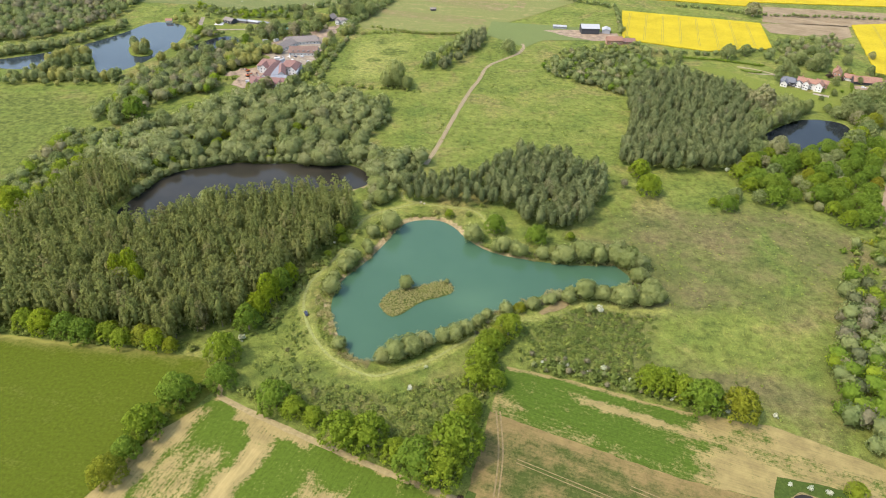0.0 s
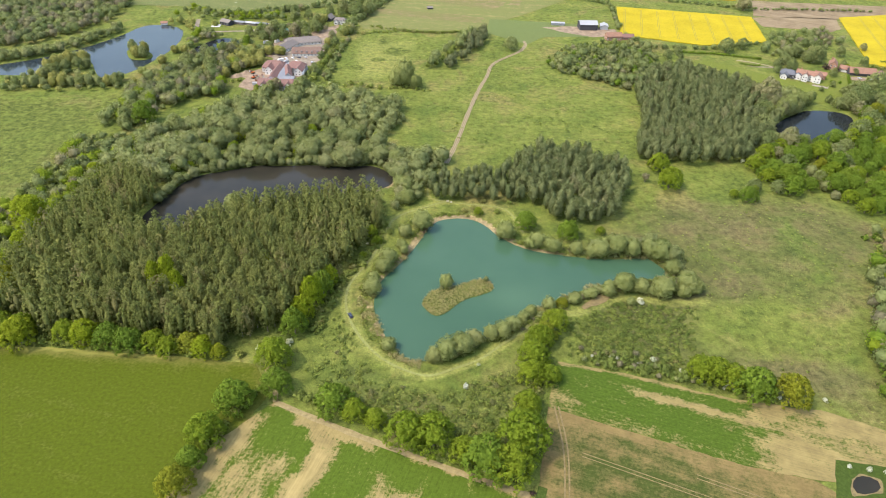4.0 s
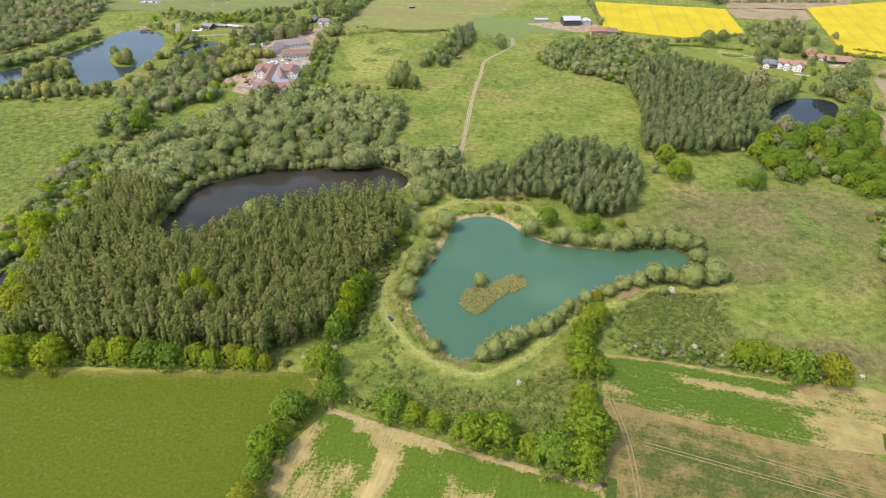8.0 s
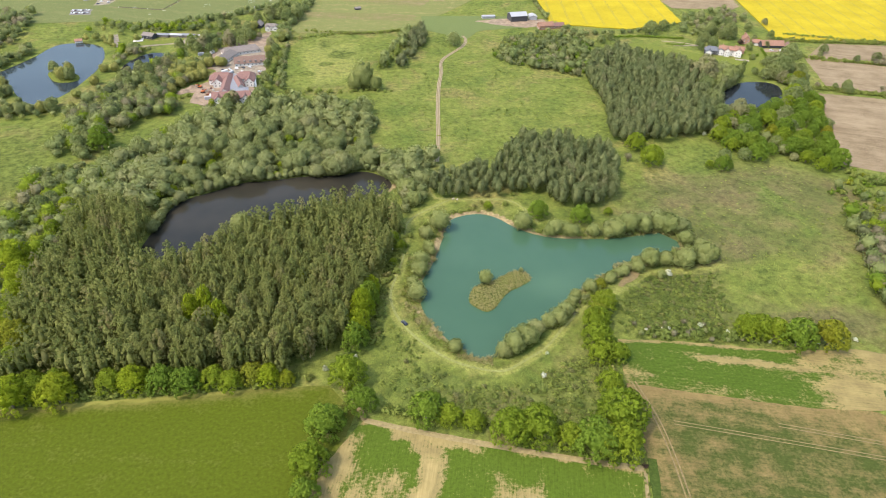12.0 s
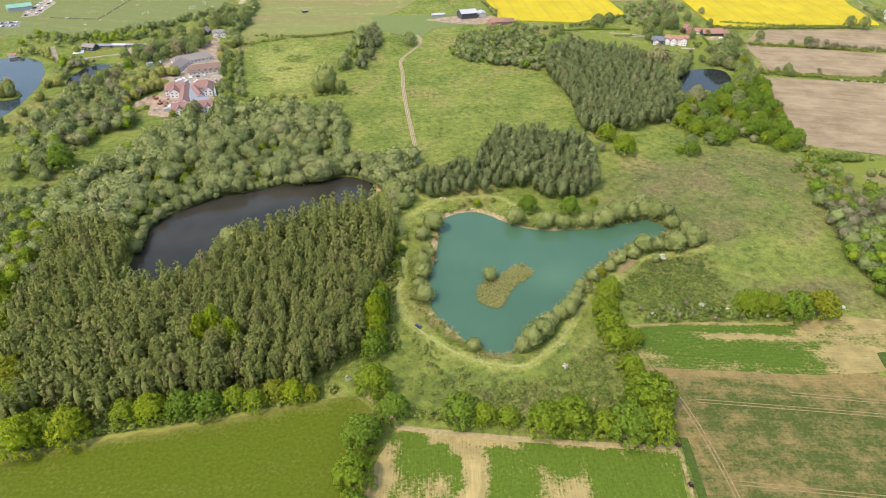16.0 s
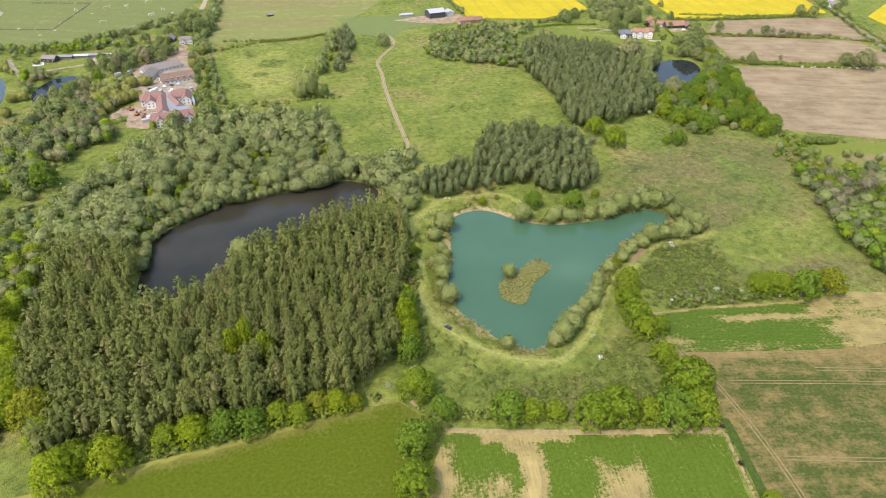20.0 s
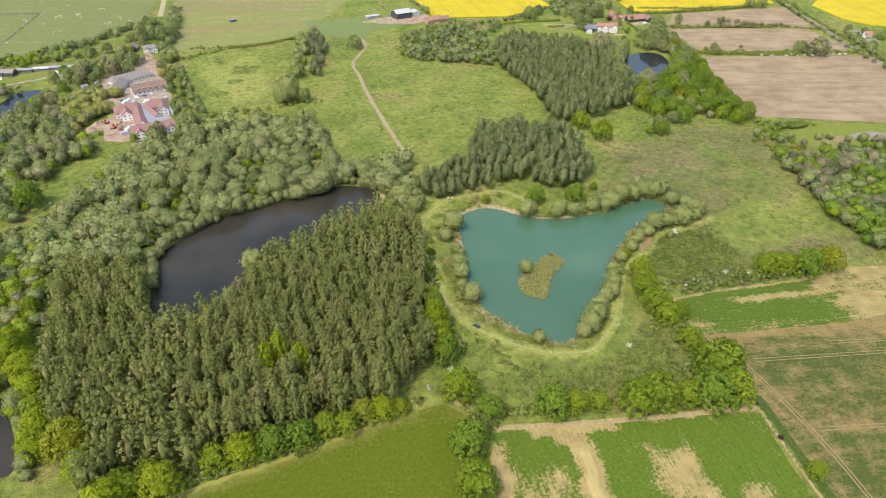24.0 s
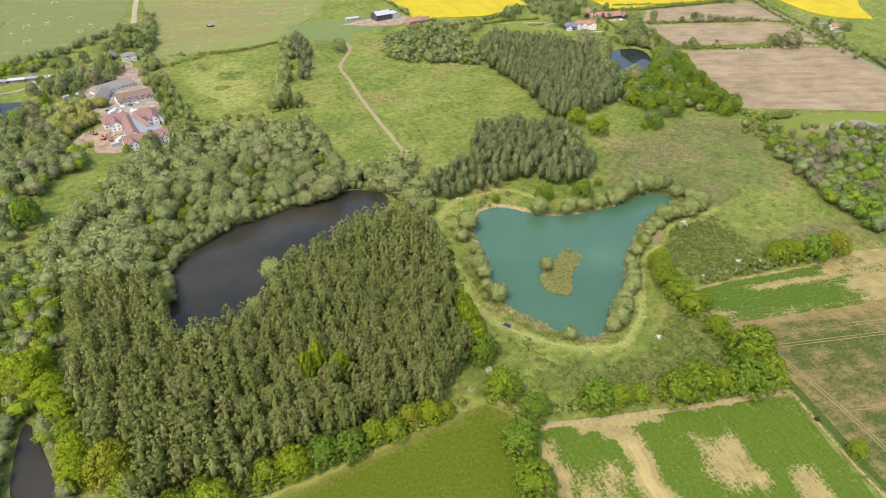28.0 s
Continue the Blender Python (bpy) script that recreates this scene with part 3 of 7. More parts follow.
def leaf_material(name, dark, light, odd, translucent=0.3, grain=1.1):
    """Leaves: each tree has its own tint, each clump of leaves a little of its own."""
    n = Nodes(name)
    tree = n.math("FRACT", n.math("ADD", n.rand(), n.attr("tint")))
    geo = n.add("ShaderNodeNewGeometry")
    leaf = geo.outputs["Random Per Island"]
    c = n.ramp(tree, (0.0, dark), (0.55, light), (0.88, light), (1.0, odd))
    c = n.mix(0.3, c, n.ramp(leaf, (0.0, 0.28), (1.0, 0.74)), "OVERLAY")
    spray = n.noise(grain * 0.5, 4, 0.7)
    c = n.mix(0.22, c, n.ramp(spray, (0.35, 0.32), (0.65, 0.72)), "OVERLAY")
    n.done(c, 0.75, 0.12)
    tr = n.add("ShaderNodeBsdfTranslucent")
    n.link(n.mix(0.35, c, (0.20, 0.25, 0.04)), tr.inputs["Color"])
    ms = n.add("ShaderNodeMixShader", Fac=translucent)
    n.link(n.bsdf.outputs[0], ms.inputs[1])
    n.link(tr.outputs[0], ms.inputs[2])
    n.link(ms.outputs[0], n.tree.nodes["Material Output"].inputs["Surface"])
    return n.mat


def bark_material(name, a, b):
    n = Nodes(name)
    f = n.noise(3.0, 5, 0.7, n.where((1, 1, 0.2)))
    n.bump(f, 0.6, 0.05)
    return n.done(n.ramp(f, (0.3, a), (0.7, b)), 0.9, 0.1)


def plain_material(name, color, vary=0.15, size=0.8, roughness=0.8, specular=0.3, metallic=0.0):
    n = Nodes(name)
    f = n.noise(size, 5, 0.65)
    lo, hi = tuple(c * (1 - vary) for c in color), tuple(min(1, c * (1 + vary)) for c in color)
    n.bump(f, 0.2, 0.05)
    return n.done(n.ramp(f, (0.3, lo), (0.7, hi)), roughness, specular, metallic)


M_GRASS = grass_material()
M_PASTURE = crop_material("pasture", (0.058, 0.076, 0.005), (0.126, 0.123, 0.028), 0.3, 0.66, 0.42, 0.5, 0.0, 0.36)
M_LAWN = crop_material("mown_lawn", (0.112, 0.134, 0.022), (0.142, 0.150, 0.034), 0.9, 0.6, 0.5, 1.2, 0.0, 0.3)
M_CROP_B = crop_material("patchy_crop", (0.056, 0.086, 0.009), (0.215, 0.170, 0.068), -1.2, 0.58)
M_CROP_C = crop_material("strip_crop", (0.048, 0.078, 0.009), (0.198, 0.158, 0.062), 0.384, 0.55, 0.45, 1.2, 0.25, 0.17)
M_CROP_D = crop_material("thin_crop", (0.046, 0.060, 0.013), (0.162, 0.120, 0.046), 0.384, 0.52, 0.8, 1.2, 0.12, 0.36)
M_CROP_FAR = crop_material("young_barley", (0.104, 0.130, 0.042), (0.120, 0.142, 0.050), 0.3, 0.6, 0.3, 1.2, 0.1)
M_DRYPATCH = crop_material("dry_meadow", (0.136, 0.132, 0.046), (0.205, 0.158, 0.084), 0.4, 0.48, 0.7, 0.5, 0.0, 0.24)
M_VERGE = crop_material("lush_verge", (0.040, 0.062, 0.011), (0.066, 0.086, 0.017), 0.9, 0.6, 0.5, 0.6, 0.0, 0.3)
M_SOIL = soil_material("dry_soil", (0.128, 0.096, 0.054), (0.205, 0.158, 0.096), 0.5)
M_EARTH = plain_material("site_earth", (0.205, 0.150, 0.098), 0.5, 0.16)
M_RAPE = rape_material()
M_TRAM = plain_material("trodden_rape", (0.198, 0.168, 0.017), 0.2, 0.5)
M_TRACK = plain_material("gravel_track", (0.235, 0.190, 0.115), 0.25, 0.7)
M_MOWN = plain_material("mown_grass_path", (0.176, 0.186, 0.052), 0.35, 0.5)
M_PATH = plain_material("bare_earth_path", (0.205, 0.162, 0.072), 0.3, 0.5)
M_RUT = plain_material("wheel_rut", (0.148, 0.112, 0.047), 0.35, 0.5)
M_CHALK = plain_material("pale_chalk", (0.24, 0.235, 0.17), 0.2, 0.5)
M_GRAVEL = plain_material("pale_gravel", (0.200, 0.166, 0.118), 0.45, 0.2)
M_GRAZED = crop_material("grazed_pasture", (0.132, 0.142, 0.044), (0.196, 0.176, 0.070), 0.1, 0.62, 1.1, 0.4, 0.0, 0.3)
M_SPORTS = crop_material("sports_turf", (0.106, 0.122, 0.040), (0.150, 0.152, 0.058), 0.5, 0.58, 1.0, 0.4, 0.0, 0.3)
M_ROAD = plain_material("tarmac", (0.140, 0.130, 0.114), 0.2, 0.5)
M_LAKE = water_material("green_water", (0.036, 0.079, 0.044), (0.044, 0.091, 0.052))
M_DARK = water_material("brown_water", (0.017, 0.017, 0.013), (0.034, 0.030, 0.021), 0.06, 0.26)
M_BLUE = water_material("blue_water", (0.022, 0.031, 0.036), (0.029, 0.040, 0.045), 0.10)
M_POND = water_material("dark_blue_water", (0.012, 0.015, 0.017), (0.018, 0.022, 0.025), 0.05, 0.2)
M_MUD = water_material("muddy_water", (0.140, 0.118, 0.078), (0.165, 0.140, 0.098), 0.25, 0.15)
M_POPLAR = leaf_material("poplar_leaves", (0.156, 0.180, 0.050), (0.194, 0.210, 0.062), (0.226, 0.206, 0.084), 0.48, 1.5)
M_OAK = leaf_material("oak_leaves", (0.155, 0.218, 0.016), (0.200, 0.262, 0.019), (0.225, 0.248, 0.024), 0.45, 1.4)
M_LIME = leaf_material("young_oak_leaves", (0.210, 0.275, 0.013), (0.240, 0.300, 0.015), (0.250, 0.285, 0.019), 0.5, 1.4)
M_GOLD = leaf_material("golden_oak_leaves", (0.185, 0.205, 0.016), (0.215, 0.230, 0.018), (0.230, 0.220, 0.020), 0.45, 1.4)
M_DEEP = leaf_material("deep_oak_leaves", (0.110, 0.175, 0.018), (0.140, 0.210, 0.021), (0.165, 0.215, 0.022), 0.4, 1.4)
M_POPLAR_OLD = leaf_material("old_poplar_leaves", (0.142, 0.170, 0.070), (0.174, 0.196, 0.080), (0.200, 0.198, 0.096), 0.42, 1.5)
M_WILLOW = leaf_material("willow_leaves", (0.190, 0.220, 0.080), (0.240, 0.264, 0.102), (0.268, 0.268, 0.122), 0.45, 1.6)
M_SALLOW = leaf_material("sallow_leaves", (0.208, 0.240, 0.076), (0.256, 0.284, 0.096), (0.284, 0.286, 0.112), 0.45, 1.6)
M_MIXED = leaf_material("mixed_leaves", (0.150, 0.190, 0.066), (0.210, 0.240, 0.086), (0.265, 0.236, 0.128), 0.42, 0.9)
M_SHRUB = leaf_material("shrub_leaves", (0.164, 0.206, 0.043), (0.212, 0.250, 0.055), (0.252, 0.232, 0.084), 0.45, 1.6)
M_REED = leaf_material("reeds", (0.29, 0.27, 0.105), (0.35, 0.31, 0.14), (0.27, 0.29, 0.09), 0.42, 1.8)
M_YELLOWISH = leaf_material("young_willow_leaves", (0.261, 0.257, 0.072), (0.330, 0.320, 0.094), (0.226, 0.267, 0.076), 0.45)
M_BRAMBLE = leaf_material("bramble_leaves", (0.108, 0.150, 0.030), (0.148, 0.188, 0.042), (0.176, 0.172, 0.066), 0.4, 1.6)
M_TWIGS = leaf_material("bare_twigs", (0.180, 0.168, 0.096), (0.215, 0.194, 0.112), (0.225, 0.190, 0.122), 0.4, 1.8)
M_DUSK = leaf_material("dark_bronze_leaves", (0.100, 0.118, 0.052), (0.128, 0.142, 0.062), (0.142, 0.134, 0.070), 0.35, 1.2)
M_MAROON = leaf_material("copper_leaves", (0.035, 0.022, 0.019), (0.048, 0.030, 0.024), (0.057, 0.042, 0.029), 0.15)
M_BLOSSOM = leaf_material("blossom", (0.36, 0.38, 0.24), (0.54, 0.55, 0.42), (0.30, 0.36, 0.15), 0.2, 3.0)
M_BARK = bark_material("bark", (0.103, 0.086, 0.065), (0.206, 0.181, 0.133))


# ---- mesh helpers ----
def mesh_object(name, verts, faces, material, parent=None, label="", category="", group="", kind="", attrs=()):
    me = bpy.data.meshes.new(name)
    me.from_pydata([tuple(v) for v in verts], [], [tuple(int(i) for i in f) for f in faces])
    for key, values in attrs:
        me.attributes.new(key, "FLOAT", "POINT").data.foreach_set("value", np.asarray(values, np.float32))
    me.materials.append(material)
    me.update()
    ob = new(name, me)
    ob.parent = parent
    return tagged(ob, label, category, group, kind)


def tri_mesh(name, verts, tris, material, tint=None, facing=None):
    """A mesh of triangles from arrays, fast. facing: the direction of each point's surface."""
    me = bpy.data.meshes.new(name)
    verts, tris = np.asarray(verts, np.float32), np.asarray(tris, np.int32)
    me.vertices.add(len(verts))
    me.vertices.foreach_set("co", verts.ravel())
    me.loops.add(tris.size)
    me.loops.foreach_set("vertex_index", tris.ravel())
    me.polygons.add(len(tris))
    me.polygons.foreach_set("loop_start", np.arange(0, tris.size, 3, dtype=np.int32))
    me.polygons.foreach_set("use_smooth", np.ones(len(tris), bool))
    if tint is not None:
        me.attributes.new("tint", "FLOAT", "POINT").data.foreach_set("value", np.asarray(tint, np.float32))
    if facing is not None:
        me.attributes.new("custom_normal", "FLOAT_VECTOR", "POINT").data.foreach_set("vector", np.asarray(facing, np.float32).ravel())
    me.materials.append(material)
    me.update(calc_edges=True)
    return me


def part(name, bm, material, parent, label=""):
    me = bpy.data.meshes.new(name)
    bm.to_mesh(me)
    bm.free()
    me.materials.append(material)
    ob = new(name, me)
    ob.parent = parent
    return tagged(ob, label)


# ---- ground: one sheet to the horizon, with the ponds' basins sunk into it ----
LAKE_S, ISLAND_S = smooth(LAKE[:-2]), smooth(ISLAND)
PONDS = {"lake": (LAKE_S, -0.7), "dark_pond": (smooth(DARKPOND), -0.7), "house_pond": (smooth(HOUSEPOND), -0.7),
         "far_lake": (smooth(FARLAKE), -0.7), "west_pond": (smooth(SWPOND), -0.7),
         "club_pond": (smooth([(-256, 733), (-241, 750), (-224, 746), (-217, 733), (-225, 722), (-237, 716), (-240, 700), (-252, 688), (-263, 690), (-265, 712)]), -0.7),
         "mud_pond": (smooth(MUDPOND), 0.09), "corner_pond": (smooth(SEPOND), 0.13)}


def spaced(lo, hi, step, outer):
    core = np.arange(lo, hi + step, step)
    far = np.array([15, 50, 120, 300, 700, 1600, outer], float)
    return np.concatenate([lo - far[::-1], core, core[-1] + far])


gx, gy = spaced(-480, 520, 3.3, 3600), spaced(60, 720, 3.3, 3600)
GX, GY = np.meshgrid(gx, gy)
height = np.zeros(GX.shape)
shore = np.full(GX.shape, 1e9)
for outline, level in PONDS.values():
    sd = signed(GX, GY, outline)
    shore = np.minimum(shore, sd)
isl = signed(GX, GY, ISLAND_S)
shore = np.where(isl < 4, np.maximum(shore, -isl), shore)
height = np.interp(shore, [-14, -4, 0, 2.0, 4.5], [-3.0, -1.8, -0.75, -0.15, 0.0])
lump = np.array([noise.noise((x / 9, y / 9, 0.5)) for x, y in zip(GX.ravel(), GY.ravel())]).reshape(GX.shape)
height = height + np.where(shore > 6, 0.18 * lump - 0.18, 0)


def soft(d, near, far):
    return np.clip((far - d) / (far - near), 0, 1)


EAST_MEADOW = [(60, 330), (140, 400), (250, 400), (290, 350), (230, 280), (200, 190), (120, 230), (60, 260)]
LUSH_E = [(130, 288), (179, 290), (213, 269), (200, 231), (112, 245), (111, 274)]
dry = soft(signed(GX, GY, EAST_MEADOW), -20, 25) * 0.78 - 0.75 * soft(signed(GX, GY, LUSH_E), -14, 6)
HAY = [(-96, 622), (-104, 690), (-98, 752), (-40, 764), (-8, 760), (-22, 690), (-30, 640), (-60, 616)]
dry = np.maximum.reduce([dry, 1.1 * soft(np.hypot((GX - 146) / 7, (GY - 307) / 17), 0.5, 1.3), soft(signed(GX, GY, SCRUB_S), -8, 6) * 0.5, soft(signed(GX, GY, HAY), -25, 15) * 0.3])
worn = np.maximum.reduce([soft(np.abs(shore - 1.6), 1.6, 4.2) * soft(np.abs(GY - 360), 22, 60) * 0.85, soft(from_line(GX, GY, smooth(LAKEPATH_N, 2, False)), 0.5, 3) * 0.6])
west = soft(np.abs(shore - 2.0), 1.5, 4.0) * soft(GX, -38, -30) * 0.75 * (lump > 0.05)
worn = np.maximum(worn, west)
worn = np.where((isl < 8) | (np.abs(GX) > 62), 0, worn)
mown = np.maximum.reduce([soft(from_line(GX, GY, smooth(p, 2, False)), w, w + 3.0) for p, w in
                          ((LAKEPATH, 2.2), (LAKEPATH_E, 1.6), (LAKEPATH_N, 1.4))])
PALE_S = [(-92, 240), (-76, 224), (-52, 222), (-44, 234), (-62, 246), (-72, 262), (-84, 262)]
PALE_SE = [(4, 190), (16, 206), (24, 228), (12, 228), (2, 208), (-4, 196)]
mown = np.maximum.reduce([mown, 0.2 * soft(signed(GX, GY, PALE_S), -12, 4), 0.36 * soft(signed(GX, GY, PALE_SE), -6, 3), 0.8 * soft(signed(GX, GY, HAY), -18, 6)])
thick = np.maximum.reduce([0.62 * soft(signed(GX, GY, SCRUB_LAKE_SE) + 7 * np.sin(GX / 7.0 + 1.0) * np.sin(GY / 5.5), -22, 14), 0.45 * soft(signed(GX, GY, SCRUB_S), -8, 4), 0.7 * soft(from_line(GX, GY, HEDGE_16), 3, 10), 0.62 * soft(signed(GX, GY, WESTFIELD), -30, 20)] + [0.9 * soft(np.hypot((GX - cx) / a, (GY - cy) / b), 0.5, 1.2) for cx, cy, a, b in ((-46, 711, 17, 17), (-62, 733, 9, 8), (-35, 753, 16, 5), (-66, 683, 10, 7), (-112, 622, 14, 12), (-88, 660, 10, 8))])
verts = np.stack([GX, GY, height], -1).reshape(-1, 3)
ny, nx = GX.shape
idx = np.arange(nx * ny).reshape(ny, nx)
quads = np.stack([idx[:-1, :-1], idx[:-1, 1:], idx[1:, 1:], idx[1:, :-1]], -1).reshape(-1, 4)
ground = mesh_object("ground", verts, quads, M_GRASS, None, "rough green and straw meadow grassland", "ground", "", "structure",
                     (("dry", dry.ravel()), ("thick", thick.ravel()), ("worn", worn.ravel()), ("mown", 0.76 * mown.ravel())))
ground.data.polygons.foreach_set("use_smooth", np.ones(len(quads), bool))


def sheet(name, outline, z, material, label, category, edge=0.8, step=3.0, grid=None, fn=None):
    """A flat piece of land with an uneven edge."""
    p = ragged(resample(outline, step), edge, 6.0, len(name))
    if fn is None:
        return mesh_object(name, [(x, y, z) for x, y in p], [range(len(p))], material, None, label, category, "", "structure")
    x0, y0 = p.min(0)
    x1, y1 = p.max(0)
    xs, ys = np.arange(x0 - grid, x1 + grid, grid), np.arange(y0 - grid, y1 + grid, grid)
    X, Y = np.meshgrid(xs, ys)
    sd = signed(X, Y, p)
    keep = sd < 0
    # pull the outer ring of grid points onto the edge
    ring = (~keep) & (sd < grid * 1.5)
    near = p[np.argmin(np.hypot(X[ring][:, None] - p[None, :, 0], Y[ring][:, None] - p[None, :, 1]), 1)]
    X[ring], Y[ring] = near[:, 0], near[:, 1]
    ok = keep | ring
    n_y, n_x = X.shape
    ids = np.arange(n_x * n_y).reshape(n_y, n_x)
    q = np.stack([ids[:-1, :-1], ids[:-1, 1:], ids[1:, 1:], ids[1:, :-1]], -1).reshape(-1, 4)
    q = q[ok.ravel()[q].all(1) & keep.ravel()[q].any(1)]
    used = np.unique(q)
    remap = np.zeros(n_x * n_y, int)
    remap[used] = np.arange(len(used))
    vx, vy = X.ravel()[used], Y.ravel()[used]
    v = np.stack([vx, vy, np.full(len(used), z)], 1)
    return mesh_object(name, v, remap[q], material, None, label, category, "", "structure",
                       [(k, f(vx, vy)) for k, f in fn.items()])


def ribbon(name, line, width, z, material, label, category, seed=0.0):
    p = resample(smooth(line, 2, False), 2.5, False)
    d = np.gradient(p, axis=0)
    d /= np.hypot(*d.T)[:, None]
    side = np.stack([-d[:, 1], d[:, 0]], 1)
    w = np.array([width * (1 + 0.25 * noise.noise((x / 7, y / 7, seed))) for x, y in p])[:, None] / 2
    v = [(x, y, z) for x, y in np.concatenate([p + side * w, p - side * w])]
    n = len(p)
    return mesh_object(name, v, [(i, i + n, i + n + 1, i + 1) for i in range(n - 1)], material, None, label, category, "", "structure")


for pond_name, material, label in (("lake", M_LAKE, "calm turquoise green fishing lake water"), ("dark_pond", M_DARK, "dark brown still pond water"),
                                   ("house_pond", M_POND, "dark blue still pond beside the white house"), ("far_lake", M_BLUE, "blue grey lake water with wooded islets"),
                                   ("club_pond", M_POND, "dark still pond among trees by the club huts"), ("west_pond", M_DARK, "dark narrow pond among willows"),
                                   ("mud_pond", M_MUD, "pale muddy shallow pond on a lawn"), ("corner_pond", M_DARK, "small dark field pond")):
    outline, level = PONDS[pond_name]
    big = resample(outline, 3.0)
    if pond_name == "lake":
        # mask of the painted glint and shoal just east of the island
        sheet("water_" + pond_name, big, level, material, label, "water", 0.0, 3.0, 4.0,
              {"glint_shoal": lambda x, y: 0.09 * np.exp(-((x - 22) / 17) ** 2 - ((y - 295) / 11) ** 2)})
    else:
        sheet("water_" + pond_name, big, level, material, label, "water", 0.0)


def local(x, y, ox, oy, dx, dy):
    """Metres along and across a field's rows from its corner."""
    return (x - ox) * dx + (y - oy) * dy, (x - ox) * -dy + (y - oy) * dx


def box(u, v, u0, u1, v0, v1, edge=2.5):
    """1 inside a rectangle, falling to 0 over an edge."""
    d = np.maximum(np.maximum(u0 - u, u - u1), np.maximum(v0 - v, v - v1))
    return np.clip(0.5 - d / (2 * edge), 0, 1)


def wavy(u, v, much):
    """The same place with ragged wander, for edges that are not ruled."""
    return (u + much * (np.sin(v / 5.3 + u / 17) + 0.7 * np.sin(v / 2.1 + 1.3) + 0.5 * np.sin(v / 1.1 + u / 3.0)),
            v + much * (0.6 * np.sin(u / 6.1 + 0.4) + 0.5 * np.sin(u / 2.6 + v / 4.0) + 0.35 * np.sin(u / 1.3)))


def bare_patchy(x, y):
    """Headland, drilled strips that failed, and the poor west end of the patchy crop."""
    u, v = local(x, y, -101, 218, 0.905, -0.425)
    v = -v
    u = u + 0.8 * np.sin(v / 6.3 + u / 19) + 0.6 * np.sin(v / 2.7 + 1.0)
    v = v + 1.2 * np.sin(u / 7.7 + 0.5) + 0.8 * np.sin(u / 3.1)
    out = np.maximum.reduce([0.95 * box(u, v, -40, 140, -9, 3.0, 1.6), 0.95 * box(u, v, 16, 54, -5, 7.0, 2.6), 0.95 * box(u, v, 24, 38, 2, 12.5, 2.2),
                             1.15 * box(u, v, 30.5 - v * 0.02, 40.0 + v * 0.02, 12, 90, 3.2), 0.85 * box(u, v, -40, 2, 9, 90, 3.5), 0.62 * box(u, v, 0, 24, 26, 90, 6.0),
                             0.80 * box(u, v, 64, 84, 18, 46, 4.5), 0.78 * box(u, v, 95, 109, 43, 66, 3.5)])
    return out * 0.62


def bare_strip(x, y):
    u, v = local(x, y, 29, 212, 0.927, -0.374)
    u = wavy(u, v, 3.0)[0]
    v = wavy(u, v, 0.5)[1]
    top = np.interp(u, [0, 40, 86, 130, 170], [32, 35.4, 37.5, 43, 40])
    out = np.maximum.reduce([box(u, v, 36, 200, 22.5, 26.5, 2.0) * np.clip((u - 30) / 20, 0, 1), box(u, v - top, -10, 200, -2.0, 5, 0.8),
                             box(u, v, 100, 260, -30, 27, 8.0), box(u, v, 90, 260, 25, 60, 6.0), 0.5 * box(u, v, -5, 12, 2, 14, 4.0)])
    out = out - 0.75 * box(u, v, 106, 126, 31, 37, 3.0)
    return np.clip(out, 0, 1) * 0.55


def bare_thin(x, y):
    """Brown headland, the poor west edge and worn patches of the thin crop."""
    u, v = local(x, y, 29, 212, 0.927, -0.374)
    u, v = wavy(u, v, 1.4)
    out = np.maximum.reduce([box(u, v, -30, 260, -10, 5, 3.0), 0.72 * box(u, v, -40, 260, -18, -8, 3.5), 0.8 * box(u, v, 62, 260, -20, 0, 4.0),
                             0.85 * box(u, v, -40, 9, -200, 5, 5.0), 0.62 * box(u, v, -40, 20, -200, -20, 6.0), 1.35 * box(u, v, 21, 39, -15.5, -12, 2.2),
                             0.55 * box(u, v, 12, 52, -75, -62, 5.0), 0.5 * box(u, v, 40, 56, -52, -44, 5.0), 0.5 * box(u, v, 80, 130, -60, -44, 8.0),
                             0.5 * box(u, v, 26, 40, -34, -28, 4.0)])
    out = out - 0.8 * box(u, v, 32, 58, -10.5, -6.5, 2.0) - 0.25 * box(u, v, 24, 120, -42, -20, 6.0)
    return out * 0.45


sheet("field_pasture", FIELD_A, 0.05, M_PASTURE, "smooth bright green pasture field", "field", 0.8, 3.0, 2.0,
      {"bare": lambda x, y: 0.85 * np.clip((-118 - x) / 45, 0.25, 1) * np.exp(-(from_line(x, y, FIELD_A[:5]) / 5.5) ** 2) * (0.8 + 0.2 * np.sin(x / 3.1) * np.sin(x / 7.7)) + 0.4 * np.exp(-np.abs(signed(x, y, FIELD_A)) / 4.5) - 0.1})
sheet("field_patchy", FIELD_B, 0.06, M_CROP_B, "green crop field with bare tan patches", "field", 0.8, 3.0, 1.2, {"bare": bare_patchy})
sheet("field_strip", FIELD_C, 0.07, M_CROP_C, "green striped crop field with dry tan ground", "field", 1.1, 3.0, 1.2, {"bare": bare_strip})
sheet("field_thin", FIELD_D, 0.06, M_CROP_D, "thin brownish green crop with wheel tracks", "field", 0.6, 3.0, 1.5, {"bare": bare_thin})
sheet("field_barley", FARCROP, 0.06, M_CROP_FAR, "green young cereal field", "field")
sheet("field_sports", GOLF, 0.05, M_SPORTS, "wide green mown sports field", "field")
